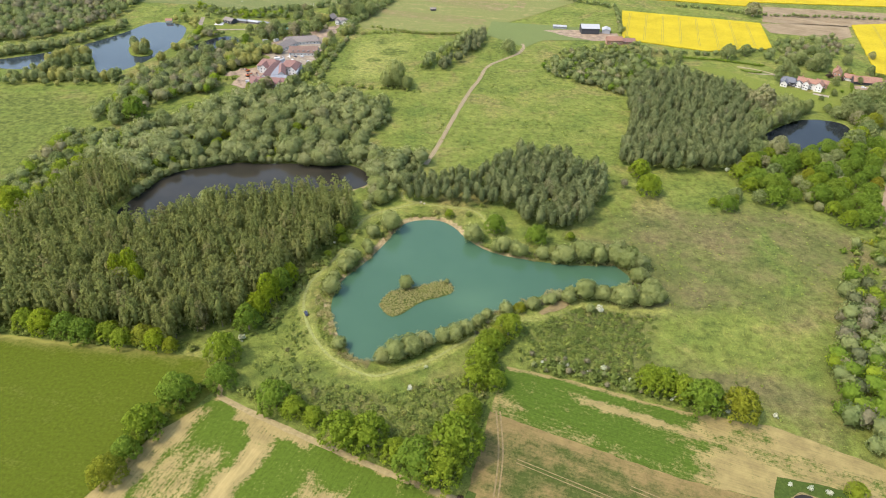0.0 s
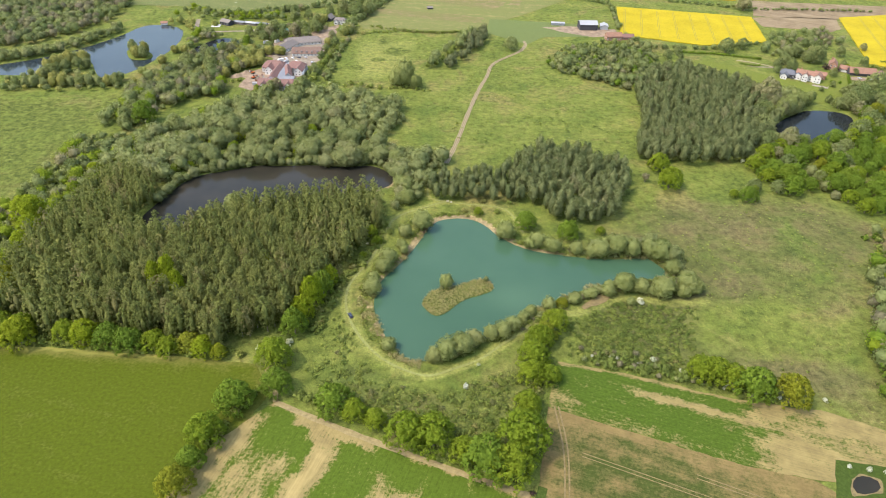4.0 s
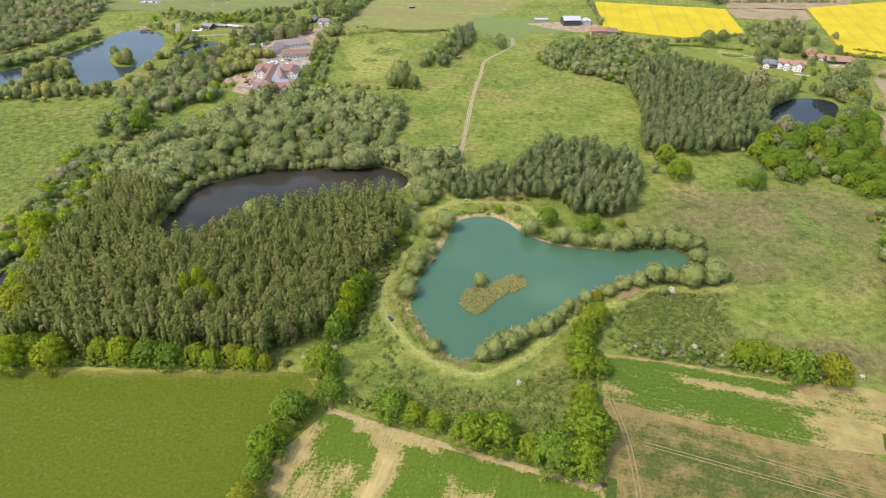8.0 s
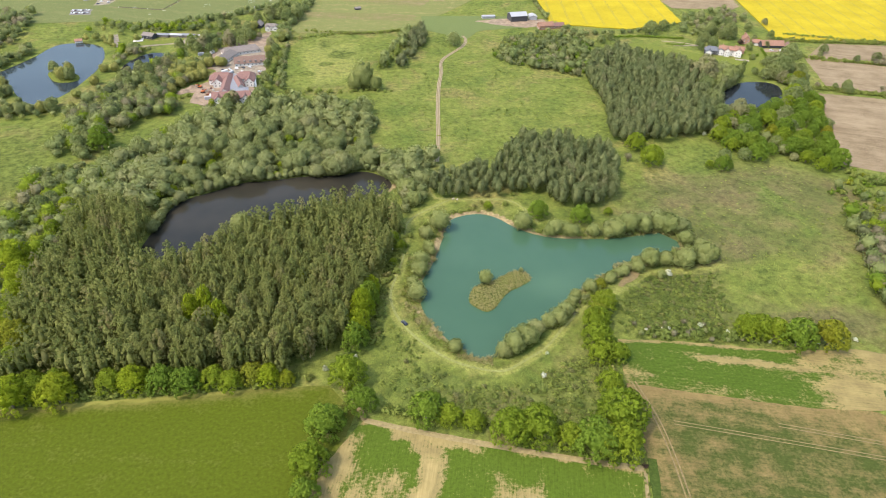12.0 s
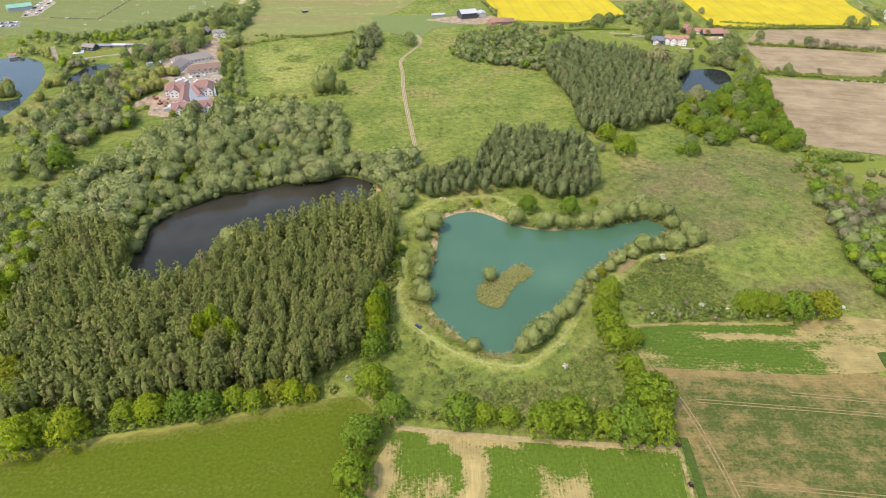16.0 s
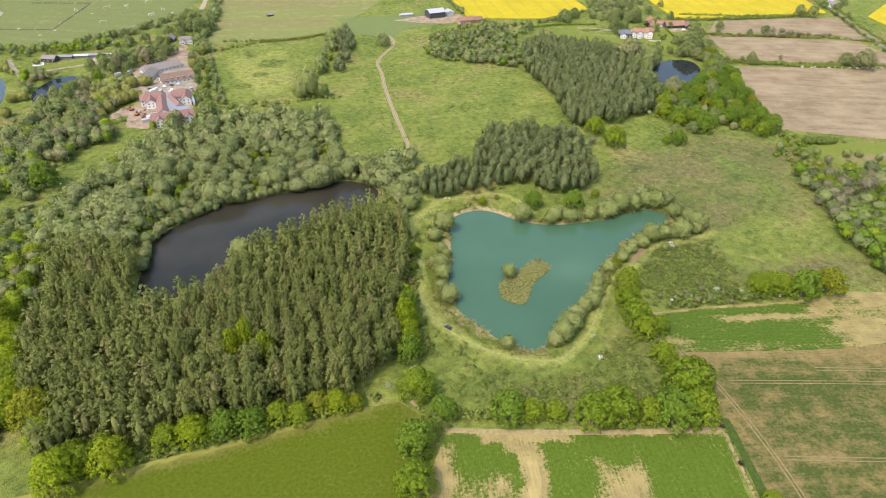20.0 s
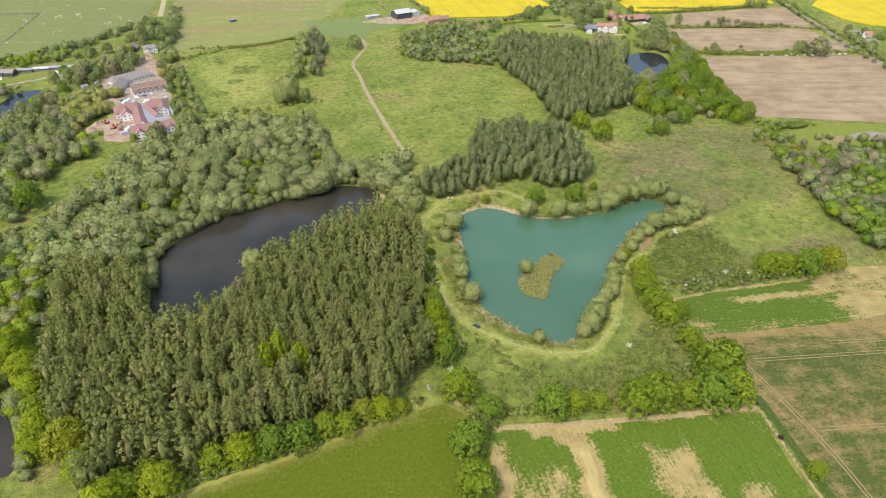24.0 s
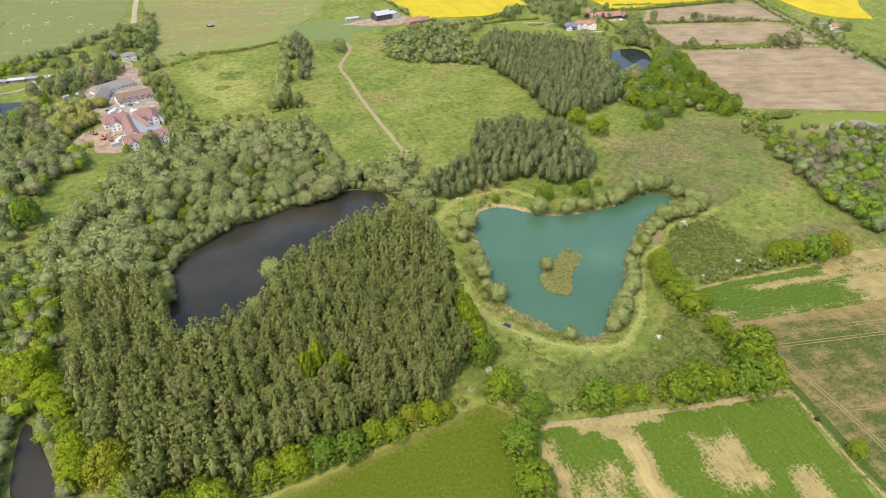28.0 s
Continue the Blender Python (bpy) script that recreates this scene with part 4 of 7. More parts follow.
for outline, lines in ((YEL1, [((221 + 20 * k, 776 - 6 * k), (252 + 20 * k, 884 - 4 * k)) for k in range(10)]),
                       (YEL2, [((490 + 20 * k, 660 - 4 * k), (560 + 20 * k, 870)) for k in range(13)]), (YEL4, [((715 + 24 * k, 500), (770 + 24 * k, 600)) for k in range(4)]), (YEL3, [((320, 940), (340, 1040)), ((500, 950), (540, 1040))])):
    p = ragged(resample(outline, 4.0), 1.0, 6.0, 2.0)
    n = len(p)
    crop = mesh_object("rape_field", [(x, y, 0.9) for x, y in p] + [(x, y, 0.0) for x, y in p], [range(n)] + [(i, i + n, (i + 1) % n + n, (i + 1) % n) for i in range(n)],
                       M_RAPE, None, "bright yellow flowering rape field", "field", "", "structure")
    for a, b in lines:
        q = resample([a, b], 6.0, False)
        q = q[signed(q[:, 0], q[:, 1], outline) < -4]
        if len(q) > 3:
            for off in (-0.9, 0.9):
                d = (q[-1] - q[0]) / np.hypot(*(q[-1] - q[0]))
                side = np.array([-d[1], d[0]])
                c = ragged(q, 0.5, 20) + side * off
                v = [(x, y, 0.94) for x, y in np.concatenate([c + side * 0.35, c - side * 0.35])]
                m = len(c)
                mesh_object("tramline", v, [(i, i + m, i + m + 1, i + 1) for i in range(m - 1)], M_TRAM, crop)
for outline in (BROWN1, BROWN2, BROWN3, BROWNFAR, BROWNMID):
    sheet("ploughed_field", outline, 0.06, M_SOIL, "dry brown ploughed bare field", "field", 1.0)
sheet("lawn", LAWN, 0.05, M_LAWN, "mown green lawn round a muddy pond", "lawn")
sheet("pond_gravel", [(314, 327), (328, 325), (351, 317), (357, 309), (341, 307), (320, 312), (309, 318)], 0.08, M_DRYPATCH, "dry trodden grass beside a shallow pond", "ground", 3.0)
sheet("house_lawn", [(330, 600), (352, 575), (392, 575), (420, 640), (395, 652), (372, 622), (345, 640), (318, 668), (290, 690), (270, 690), (310, 640)], 0.05, M_LAWN, "mown green garden lawn beside the white house", "lawn")
sheet("pond_corner", [(153, 178), (180, 172), (196, 163), (183, 146), (136, 147)], 0.10, M_VERGE, "rough green corner round a field pond", "ground", 0.8)
sheet("pond_mud", [(x + (x - 160) * 0.1, y + (y - 165) * 0.1) for x, y in SEPOND], 0.115, M_RUT, "pale trodden mud at a pond", "ground", 0.8, 1.5)
sheet("far_pasture", [(-96, 812), (-87, 786), (-15, 777), (40, 786), (64, 806), (112, 850), (190, 930), (210, 1100), (-10, 1130), (-58, 935), (-74, 880)], 0.05, M_GRAZED, "wide green far pasture", "field")
for x, y in ((-135, 922), (-111, 925), (-163, 873), (-150, 887), (-254, 887), (-274, 920), (-239, 900), (-217, 954), (-128, 890), (-198, 953), (-163, 1022), (-188, 1050), (-156, 978)):
    sheet("chalk_patch", [(x + 1.9 * math.cos(a), y + 1.9 * math.sin(a)) for a in np.linspace(0, 5.6, 8)], 0.09, M_CHALK, "small pale worn patch on a sports field", "ground", 1.0, 1.2)
sheet("bank_earth", [(60, 284), (74, 296), (81, 296), (77, 289), (62, 282)], 0.075, M_RUT, "dry brown worn bank beside the lake path", "ground", 1.5)
for k, outline in enumerate(([(-70, 872), (-15, 856), (60, 838), (54, 812), (-3, 824), (-72, 846)], [(-44, 996), (7, 982), (98, 902), (76, 870), (3, 900), (-58, 931)], [(100, 893), (112, 890), (120, 920), (108, 930)])):
    sheet("dry_patch", outline, 0.07 + 0.01 * k, M_DRYPATCH, "dry brownish patch in a far pasture", "ground", 5.0)
ribbon("range_fence_line", [(-304, 925), (-264, 911), (-241, 902), (-225, 939), (-195, 994), (-180, 1022)], 1.8, 0.09, M_RUT, "narrow brown line across a sports field", "path")
sheet("paved_yard", [(-172, 664), (-128, 664), (-122, 745), (-135, 752), (-172, 745), (-180, 705)], 0.10, M_GRAVEL, "pale paved yard between the houses", "ground", 2.0)
sheet("building_site", SITE, 0.08, M_EARTH, "bare tan earth of a building site", "ground", 4.0)
sheet("car_park", [(-214, 772), (-191, 766), (-182, 797), (-202, 804)], 0.07, M_GRAVEL, "pale gravel car park", "ground", 2.0)
sheet("farm_yard", [(128, 800), (160, 805), (215, 795), (212, 770), (180, 765), (150, 780)], 0.07, M_EARTH, "bare tan earth farm yard", "ground", 2.5)
ribbon("track", TRACK, 3.4, 0.09, M_TRACK, "pale gravel farm track", "track")
for off in (-0.8, 0.8):
    ribbon("wheel_track", [(x + off, y) for x, y in TRACK], 0.7, 0.10, M_RUT, "bare wheel track worn in gravel", "track")
for line in (LAKEPATH[:17], LAKEPATH_E, LAKEPATH_N):
    ribbon("lake_path", line, 1.5, 0.07, M_MOWN, "pale mown grass path round the lake", "path")
ribbon("field_path", FIELDPATH[1:5], 3.0, 0.10, M_PATH, "bare tan earth path along the field", "path", 3.0)
ribbon("grass_verge", [(19, 168), (9, 144), (1, 127), (-6, 107), (-14, 88)], 4.0, 0.085, M_VERGE, "lush dark green grass verge between two fields", "path", 5.0)
ribbon("verge_path", [(13, 163), (4, 143), (-4, 126), (-11, 106), (-19, 88)], 1.5, 0.10, M_PATH, "thin bare strip along a grass verge", "path", 6.0)
ribbon("hedge_path", [(-109, 241), (-103, 230), (-101, 218)], 2.5, 0.10, M_PATH, "bare tan earth path between oaks", "path", 3.0)
ribbon("farm_road", FARMROAD, 3.3, 0.10, M_ROAD, "narrow grey country lane", "road")
ribbon("house_road", [(322, 692), (342, 684), (365, 662), (405, 655)], 3.0, 0.10, M_TRACK, "narrow grey lane to the white house", "road")
ribbon("far_road", FARROAD, 6.0, 0.10, M_TRACK, "pale gravel access road", "road")
for line in ([(69, -16), (112, -19.5), (170, -24)], [(20, -22), (50, -24), (106, -28), (170, -33)], [(25, -68), (80, -73), (150, -79)]):
    for off in (-0.95, 0.95):
        ribbon("wheel_rut", [(29 + u * 0.927 + (v + off) * 0.374, 212 - u * 0.374 + (v + off) * 0.927) for u, v in line], 0.5, 0.11, M_RUT, "pale wheel ruts through thin crop", "track")
for off in (-0.95, 0.95):
    ribbon("wheel_rut", [(33 + off, 212), (33 + off, 191), (31 + off, 176), (27 + off, 157), (20 + off, 131), (8 + off, 100)], 0.75, 0.11, M_RUT, "pale wheel ruts through thin crop", "track")


islet = resample(smooth([(-331, 706), (-322, 711), (-312, 705), (-300, 694), (-298, 681), (-306, 676), (-318, 678), (-326, 692)]), 2.5)
n_isl = len(islet)
mesh_object("lake_islet", [(x, y, -0.2) for x, y in islet] + [(x, y, -2.6) for x, y in islet], [range(n_isl)] + [(i, i + n_isl, (i + 1) % n_isl + n_isl, (i + 1) % n_isl) for i in range(n_isl)],
            M_LAWN, None, "small grassy islet in the far lake", "ground", "", "structure")


# ---- trees ----
def ico(sub):
    bm = bmesh.new()
    bmesh.ops.create_icosphere(bm, subdivisions=sub, radius=1)
    bm.verts.ensure_lookup_table()
    v = np.array([x.co[:] for x in bm.verts])
    f = np.array([[x.index for x in q.verts] for q in bm.faces])
    bm.free()
    return v, f


ICO1, ICO2 = ico(1), ico(2)


def unit(rng, n):
    v = rng.normal(size=(n, 3))
    return v / np.linalg.norm(v, axis=1)[:, None]


def sprigs(rng, centres, outward, size):
    """Small leafy sprigs, one triangle each, laid roughly along the crown's surface."""
    n = len(centres)
    lie = outward + 0.75 * unit(rng, n)
    lie /= np.linalg.norm(lie, axis=1)[:, None]
    a = np.cross(lie, unit(rng, n))
    a /= np.linalg.norm(a, axis=1)[:, None]
    b = np.cross(lie, a)
    s = size * rng.uniform(0.65, 1.35, (n, 1))
    w = s * rng.uniform(0.55, 0.95, (n, 1))
    v = np.stack([centres + a * s, centres - a * 0.5 * s + b * w, centres - a * 0.5 * s - b * w], 1).reshape(-1, 3)
    return v, np.arange(3 * n).reshape(-1, 3)


def lobed_crown(rng, body, lobes, cards, size, low=-0.3, lumpy=0.8):
    """A crown: a leafy inner body (z, rx, rz), and small lobes (x, y, z, rx, rz) over it, all made of sprigs of leaves.
    Returns places, triangles and the directions in which the leaves face."""
    bz, brx, brz = body
    centre, reach = np.array([0, 0, bz]), np.array([brx, brx, brz])
    v, f = ICO1
    w = v * rng.uniform(0.8, 1.0, (len(v), 1))
    V, F, N, base = [centre + w * reach], [f], [v.copy()], len(v)
    total = sum(l[3] * (l[3] + l[4]) for l in lobes)
    for x, y, z, rx, rz in lobes:
        c, r = np.array([x, y, z]), np.array([rx, rx, rz])
        n = max(5, int(cards * rx * (rx + rz) / total))
        d = unit(rng, n)
        d[:, 2] = np.where(d[:, 2] < low, -d[:, 2], d[:, 2])
        pos = c + d * r * rng.uniform(0.72, 1.1, (n, 1))
        out = (pos - centre) / reach
        far = np.linalg.norm(out, axis=1)
        keep = far > 0.97
        if not keep.any():
            continue
        pos, d, out = pos[keep], d[keep], out[keep] / far[keep][:, None]
        nv, nf = sprigs(rng, pos, d, size)
        face = lumpy * d + (1.35 - lumpy) * out + 0.5 * unit(rng, len(pos))
        face /= np.linalg.norm(face, axis=1)[:, None]
        V.append(nv)
        F.append(nf + base)
        N.append(np.repeat(face, 3, 0))
        base += len(nv)
    return np.concatenate(V), np.concatenate(F), np.concatenate(N)


def dome(rng, count, radius, low, high, lr, bulge=1.0, uneven=0.13):
    """Small lobes spread over an uneven dome, thinner towards the bottom."""
    lobes = []
    f1, f2, f3 = rng.uniform(0, 6.28, 3)
    for k in range(count):
        t = (k + 0.5) / count
        a = 2.39996 * k + rng.uniform(-0.3, 0.3)
        up = t ** 0.9
        swell = 1 + uneven * (math.sin(2 * a + f1 + 2.5 * up) + 0.8 * math.sin(3 * a + f2) + 0.6 * math.sin(5 * a + f3 + 6 * up))
        ring = math.sqrt(max(0.0, 1 - up ** 2.2)) * radius * rng.uniform(0.84, 1.06) * swell
        s = lr * rng.uniform(0.65, 1.35)
        top = low + (high - low) * up * (1 + 0.35 * (swell - 1))
        lobes.append((ring * math.cos(a), ring * math.sin(a), top + rng.uniform(-0.4, 0.4), s, s * rng.uniform(0.75, 1.0) * bulge))
    return lobes


def lumps(rng, count, wide):
    """A function that swells directions into rounded lumps: gives each one's reach (0 to 1) and how the lump's surface leans."""
    heads = unit(rng, count)
    high = rng.uniform(0.45, 1.0, count)

    def swell(d):
        near = high[None, :] * np.exp((d @ heads.T - 1) / (wide * wide / 2))
        k = near.argmax(1)
        return near[np.arange(len(d)), k], (d - heads[k]) / wide
    return swell


def crown_mesh(rng, body, cards, size, count, wide, depth, low=-0.5, block=1.0, core=None):
    """A crown of rounded lumps: an ellipsoid (z, rx, rz) swollen by lumps, a leafy inner body and sprigs of leaves all over.
    Returns places, triangles and the directions in which the leaves face."""
    bz, brx, brz = body
    centre, reach = np.array([0, 0, bz]), np.array([brx, brx, brz])
    swell, sway = lumps(rng, count, wide), lumps(rng, 5, 0.9)

    def place(d, out):
        up, lean = swell(d)
        r = (1 - depth + depth * up + 0.3 * sway(d)[0]) * out
        q = np.stack([d[:, 0], d[:, 1], np.sign(d[:, 2]) * np.abs(d[:, 2]) ** block], 1)
        return centre + q * reach * r[:, None], lean

    v, f = core or ICO2
    inner, _ = place(v, 0.86)
    d = unit(rng, int(cards * 2 / (1 - low)))
    d = d[d[:, 2] > low]
    pos, lean = place(d, rng.uniform(0.9, 1.04, len(d)))
    normal = d / reach * brx
    normal /= np.linalg.norm(normal, axis=1)[:, None]
    face = normal + 0.55 * lean + 0.35 * unit(rng, len(d))
    face /= np.linalg.norm(face, axis=1)[:, None]
    nv, nf = sprigs(rng, pos, face, size)
    return np.concatenate([inner, nv]), np.concatenate([f, nf + len(v)]), np.concatenate([v, np.repeat(face, 3, 0)])


def oak_crown(seed, cards=3000, size=0.45, count=140, lr=1.0):
    """Broad uneven dome of many small lobes, for a crown of radius 8 and a tree 14 high."""
    rng = np.random.default_rng(seed)
    return lobed_crown(rng, (6.4, 4.9, 4.5), dome(rng, count, 7.1, 2.2, 12.7, lr, 1.0, 0.06), cards, size)


def poplar_crown(seed, cards=1500, size=0.38, count=50, radius=3.05):
    """Tall column of small leafy lobes, 22 high, narrowing to a ragged top."""
    rng = np.random.default_rng(seed)
    lobes = []
    f1 = rng.uniform(0, 6.28)
    for k in range(count):
        t = (k + 0.5) / count
        a = 2.39996 * k + rng.uniform(-0.5, 0.5)
        w = radius * (0.78 + 0.34 * math.sin(math.pi * min(1.0, t * 0.9 + 0.12))) * (1 - 0.5 * max(0.0, t - 0.7) / 0.3) * (1 + 0.16 * math.sin(a + f1 + 5 * t))
        s = rng.uniform(0.75, 1.3) * (1 - 0.2 * t)
        lobes.append((w * math.cos(a), w * math.sin(a), 3.2 + 18.0 * t + rng.uniform(-0.6, 0.6), s, s * rng.uniform(1.1, 1.7)))
    lobes.append((0, 0, 21.6, 0.7, 1.2))
    return lobed_crown(rng, (10.6, radius * 0.62, 8.6), lobes, cards, size)


def willow_crown(seed, cards=1080, size=0.395, count=46, wide=0.26):
    """Many-stemmed rounded bush, radius 5 and 9 high, reaching almost to the ground."""
    rng = np.random.default_rng(seed)
    return crown_mesh(rng, (4.0, 4.9, 4.9), cards, size, count, wide, 0.4, -0.7)


def bush_crown(seed, cards=150, size=0.34, n=9):
    """Low shrub, radius 2 and 2.2 high."""
    rng = np.random.default_rng(seed)
    return lobed_crown(rng, (0.7, 1.0, 0.75), dome(rng, n, 1.45, 0.35, 1.7, 0.55, 1.0, 0.2), cards, size)


def twig_crown(seed, cards=620, size=0.3):
    """An airy crown of fine twigs with little leaf, radius 5 and 9 high."""
    rng = np.random.default_rng(seed)
    v, f, facing = crown_mesh(rng, (4.8, 4.4, 4.2), cards, size, 50, 0.2, 0.5, -0.6)
    n = len(ICO2[0])
    v[:n] = (v[:n] - (0, 0, 4.8)) * 0.72 + (0, 0, 4.8)
    return v, f, facing


def far_crown(seed, radius=8.0, tall=13.0, cards=245, size=0.79, count=46, wide=0.25):
    """A crown for woods that stay far off."""
    rng = np.random.default_rng(seed)
    return crown_mesh(rng, (tall * 0.47, radius * 0.93, tall * 0.51), cards, size, count, wide, 0.5, -0.5, 0.9, ICO1)


def trunk_mesh(name, seed, h, r, limbs):
    """Tapered trunk with limbs."""
    rng = np.random.default_rng(seed)
    V, F = [], []

    def limb(a, b, ra, rb, n=6):
        a, b = np.array(a, float), np.array(b, float)
        d = (b - a) / np.linalg.norm(b - a)
        u = np.cross(d, (0.3, 0.9, 0.1))
        u /= np.linalg.norm(u)
        w = np.cross(d, u)
        base = len(V)
        for p, q in ((a, ra), ((a + b) / 2 + rng.normal(size=3) * 0.1, (ra + rb) / 2), (b, rb)):
            for k in range(n):
                t = 2 * math.pi * k / n
                V.append(p + q * (u * math.cos(t) + w * math.sin(t)))
        for s in range(2):
            for k in range(n):
                i, j = base + s * n + k, base + s * n + (k + 1) % n
                F.extend([(i, j, j + n), (i, j + n, i + n)])

    limb((0, 0, -0.4), (0, 0, h), r, r * 0.35)
    for k in range(limbs):
        a = 2 * math.pi * k / max(1, limbs) + rng.uniform(-0.3, 0.3)
        z = h * rng.uniform(0.35, 0.75)
        reach = h * rng.uniform(0.3, 0.5)
        limb((0, 0, z), (reach * math.cos(a), reach * math.sin(a), z + reach * 0.9), r * 0.4, r * 0.12, 5)
    return tri_mesh(name, V, F, M_BARK)


def tree_kind(name, maker, seeds, material, trunk, group, category="tree"):
    """Some variants of one kind of tree, as pairs of trunk and crown meshes."""
    kinds = []
    for s in seeds:
        v, f, facing = maker(s)
        kinds.append((trunk_mesh("trunk", s, *trunk), tri_mesh("crown", v, f, material, None, facing)))
    return name, kinds, group, category


def plant(kind, x, y, scale, rng, label, squat=1.0):
    name, kinds, group, category = kind
    t, c = kinds[rng.integers(len(kinds))]
    ob = new(name)
    ob.matrix_world = pose(x, y, -0.1, 0, 0, rng.uniform(0, 360)) @ Matrix.Diagonal((scale, scale, scale * squat, 1))
    tagged(ob, label, category, group)
    for pname, me in (("trunk", t), ("crown", c)):
        p = new(pname, me)
        p.parent = ob
    return ob


def joined(name, spots, makers, material, label, category="trees", seed=0):
    """Many trees as one mesh. spots: x, y, scale, squat."""
    rng = np.random.default_rng(seed)
    V, F, N, T, base = [], [], [], [], 0
    for x, y, s, q in spots:
        v, f, facing = makers[rng.integers(len(makers))]
        a = rng.uniform(0, 6.283)
        ca, sa = math.cos(a), math.sin(a)
        N.append(np.stack([facing[:, 0] * ca - facing[:, 1] * sa, facing[:, 0] * sa + facing[:, 1] * ca, facing[:, 2]], 1))
        ca, sa = ca * s, sa * s
        V.append(np.stack([x + v[:, 0] * ca - v[:, 1] * sa, y + v[:, 0] * sa + v[:, 1] * ca, v[:, 2] * s * q - 0.1], 1))
        F.append(f + base)
        T.append(np.full(len(v), rng.uniform(0, 1)))
        base += len(v)
    ob = new(name, tri_mesh(name, np.concatenate(V), np.concatenate(F), material, np.concatenate(T), np.concatenate(N)))
    return tagged(ob, label, category, "", "stuff")


def reed_tuft(seed, blades=34, tall=1.6):
    """A tuft of upright reed blades."""
    rng = np.random.default_rng(seed)
    V, F = [], []
    for k in range(blades):
        x, y = rng.normal(size=2) * 0.75
        a, h, w = rng.uniform(0, 6.28), tall * rng.uniform(0.6, 1.15), rng.uniform(0.06, 0.17)
        dx, dy = math.cos(a) * w, math.sin(a) * w
        tx, ty = rng.normal(size=2) * 0.75
        V += [(x - dx, y - dy, 0), (x + dx, y + dy, 0), (x + tx + dx * 0.7, y + ty + dy * 0.7, h), (x + tx - dx * 0.7, y + ty - dy * 0.7, h * 0.93)]
        up = dx * ty - dy * tx > 0
        F += [(4 * k, 4 * k + 1, 4 * k + 2), (4 * k, 4 * k + 2, 4 * k + 3)] if up else [(4 * k + 2, 4 * k + 1, 4 * k), (4 * k + 3, 4 * k + 2, 4 * k)]
    return np.array(V), np.array(F), np.tile((0.0, -0.25, 0.97), (len(V), 1))


def scatter(outline, step, seed, jitter=0.35, turn=0.0, across=None):
    """Places inside an outline on a jittered, turned grid."""
    rng = np.random.default_rng(seed)
    p = np.array(outline, float)
    c = p.mean(0)
    R = np.hypot(*(p - c).T).max() + step
    X, Y = np.meshgrid(np.arange(-R, R, step), np.arange(-R, R, across or step))
    X, Y = X + rng.uniform(-jitter, jitter, X.shape) * step, Y + rng.uniform(-jitter, jitter, X.shape) * step
    ca, sa = math.cos(turn), math.sin(turn)
    x, y = c[0] + X * ca - Y * sa, c[1] + X * sa + Y * ca
    ok = signed(x, y, p) < 0
    return np.stack([x[ok], y[ok]], 1)


def dry_land(p, margin=1.5):
    ok = np.ones(len(p), bool)
    for outline, level in PONDS.values():
        ok &= signed(p[:, 0], p[:, 1], outline) > margin
    for outline in (CLEARING, OPEN_EARTH):
        ok &= signed(p[:, 0], p[:, 1], outline) > 2.0
    return p[ok]


def row_of(line, step, spread, seed):
    """Places along a line, scattered to both sides."""
    r = np.random.default_rng(seed)
    q = resample(line, step, False)
    return q + r.uniform(-spread, spread, q.shape)


POPLAR = tree_kind("poplar_tree", poplar_crown, range(1, 7), M_POPLAR, (19.0, 0.3, 0), "poplars of the plantation")
OAK = tree_kind("oak_tree", oak_crown, range(11, 16), M_OAK, (7.0, 0.55, 5), "oaks of the hedgerows")
SALLOW = tree_kind("willow_tree", lambda s: willow_crown(s, 1150, 0.365, 60, 0.22), range(26, 30), M_SALLOW, (4.5, 0.25, 4), "willows round the ponds")
LIME = tree_kind("oak_tree", oak_crown, range(16, 19), M_LIME, (7.0, 0.55, 5), "oaks of the hedgerows")
WILLOW = tree_kind("willow_tree", willow_crown, range(21, 26), M_WILLOW, (4.5, 0.25, 4), "willows round the ponds")
MIXED = tree_kind("broadleaf_tree", lambda s: oak_crown(s, 1180, 0.66, 76, 1.3), range(101, 104), M_MIXED, (7.0, 0.5, 5), "trees of the far hedges")
BARE = tree_kind("bare_tree", twig_crown, range(111, 113), M_TWIGS, (6.0, 0.35, 9), "trees not yet in leaf")
HAW = tree_kind("hawthorn", lambda s: bush_crown(s, 420, 0.21, 16), range(121, 123), M_BLOSSOM, (1.2, 0.1, 3), "hawthorns in blossom", "shrub")
rng = np.random.default_rng(5)

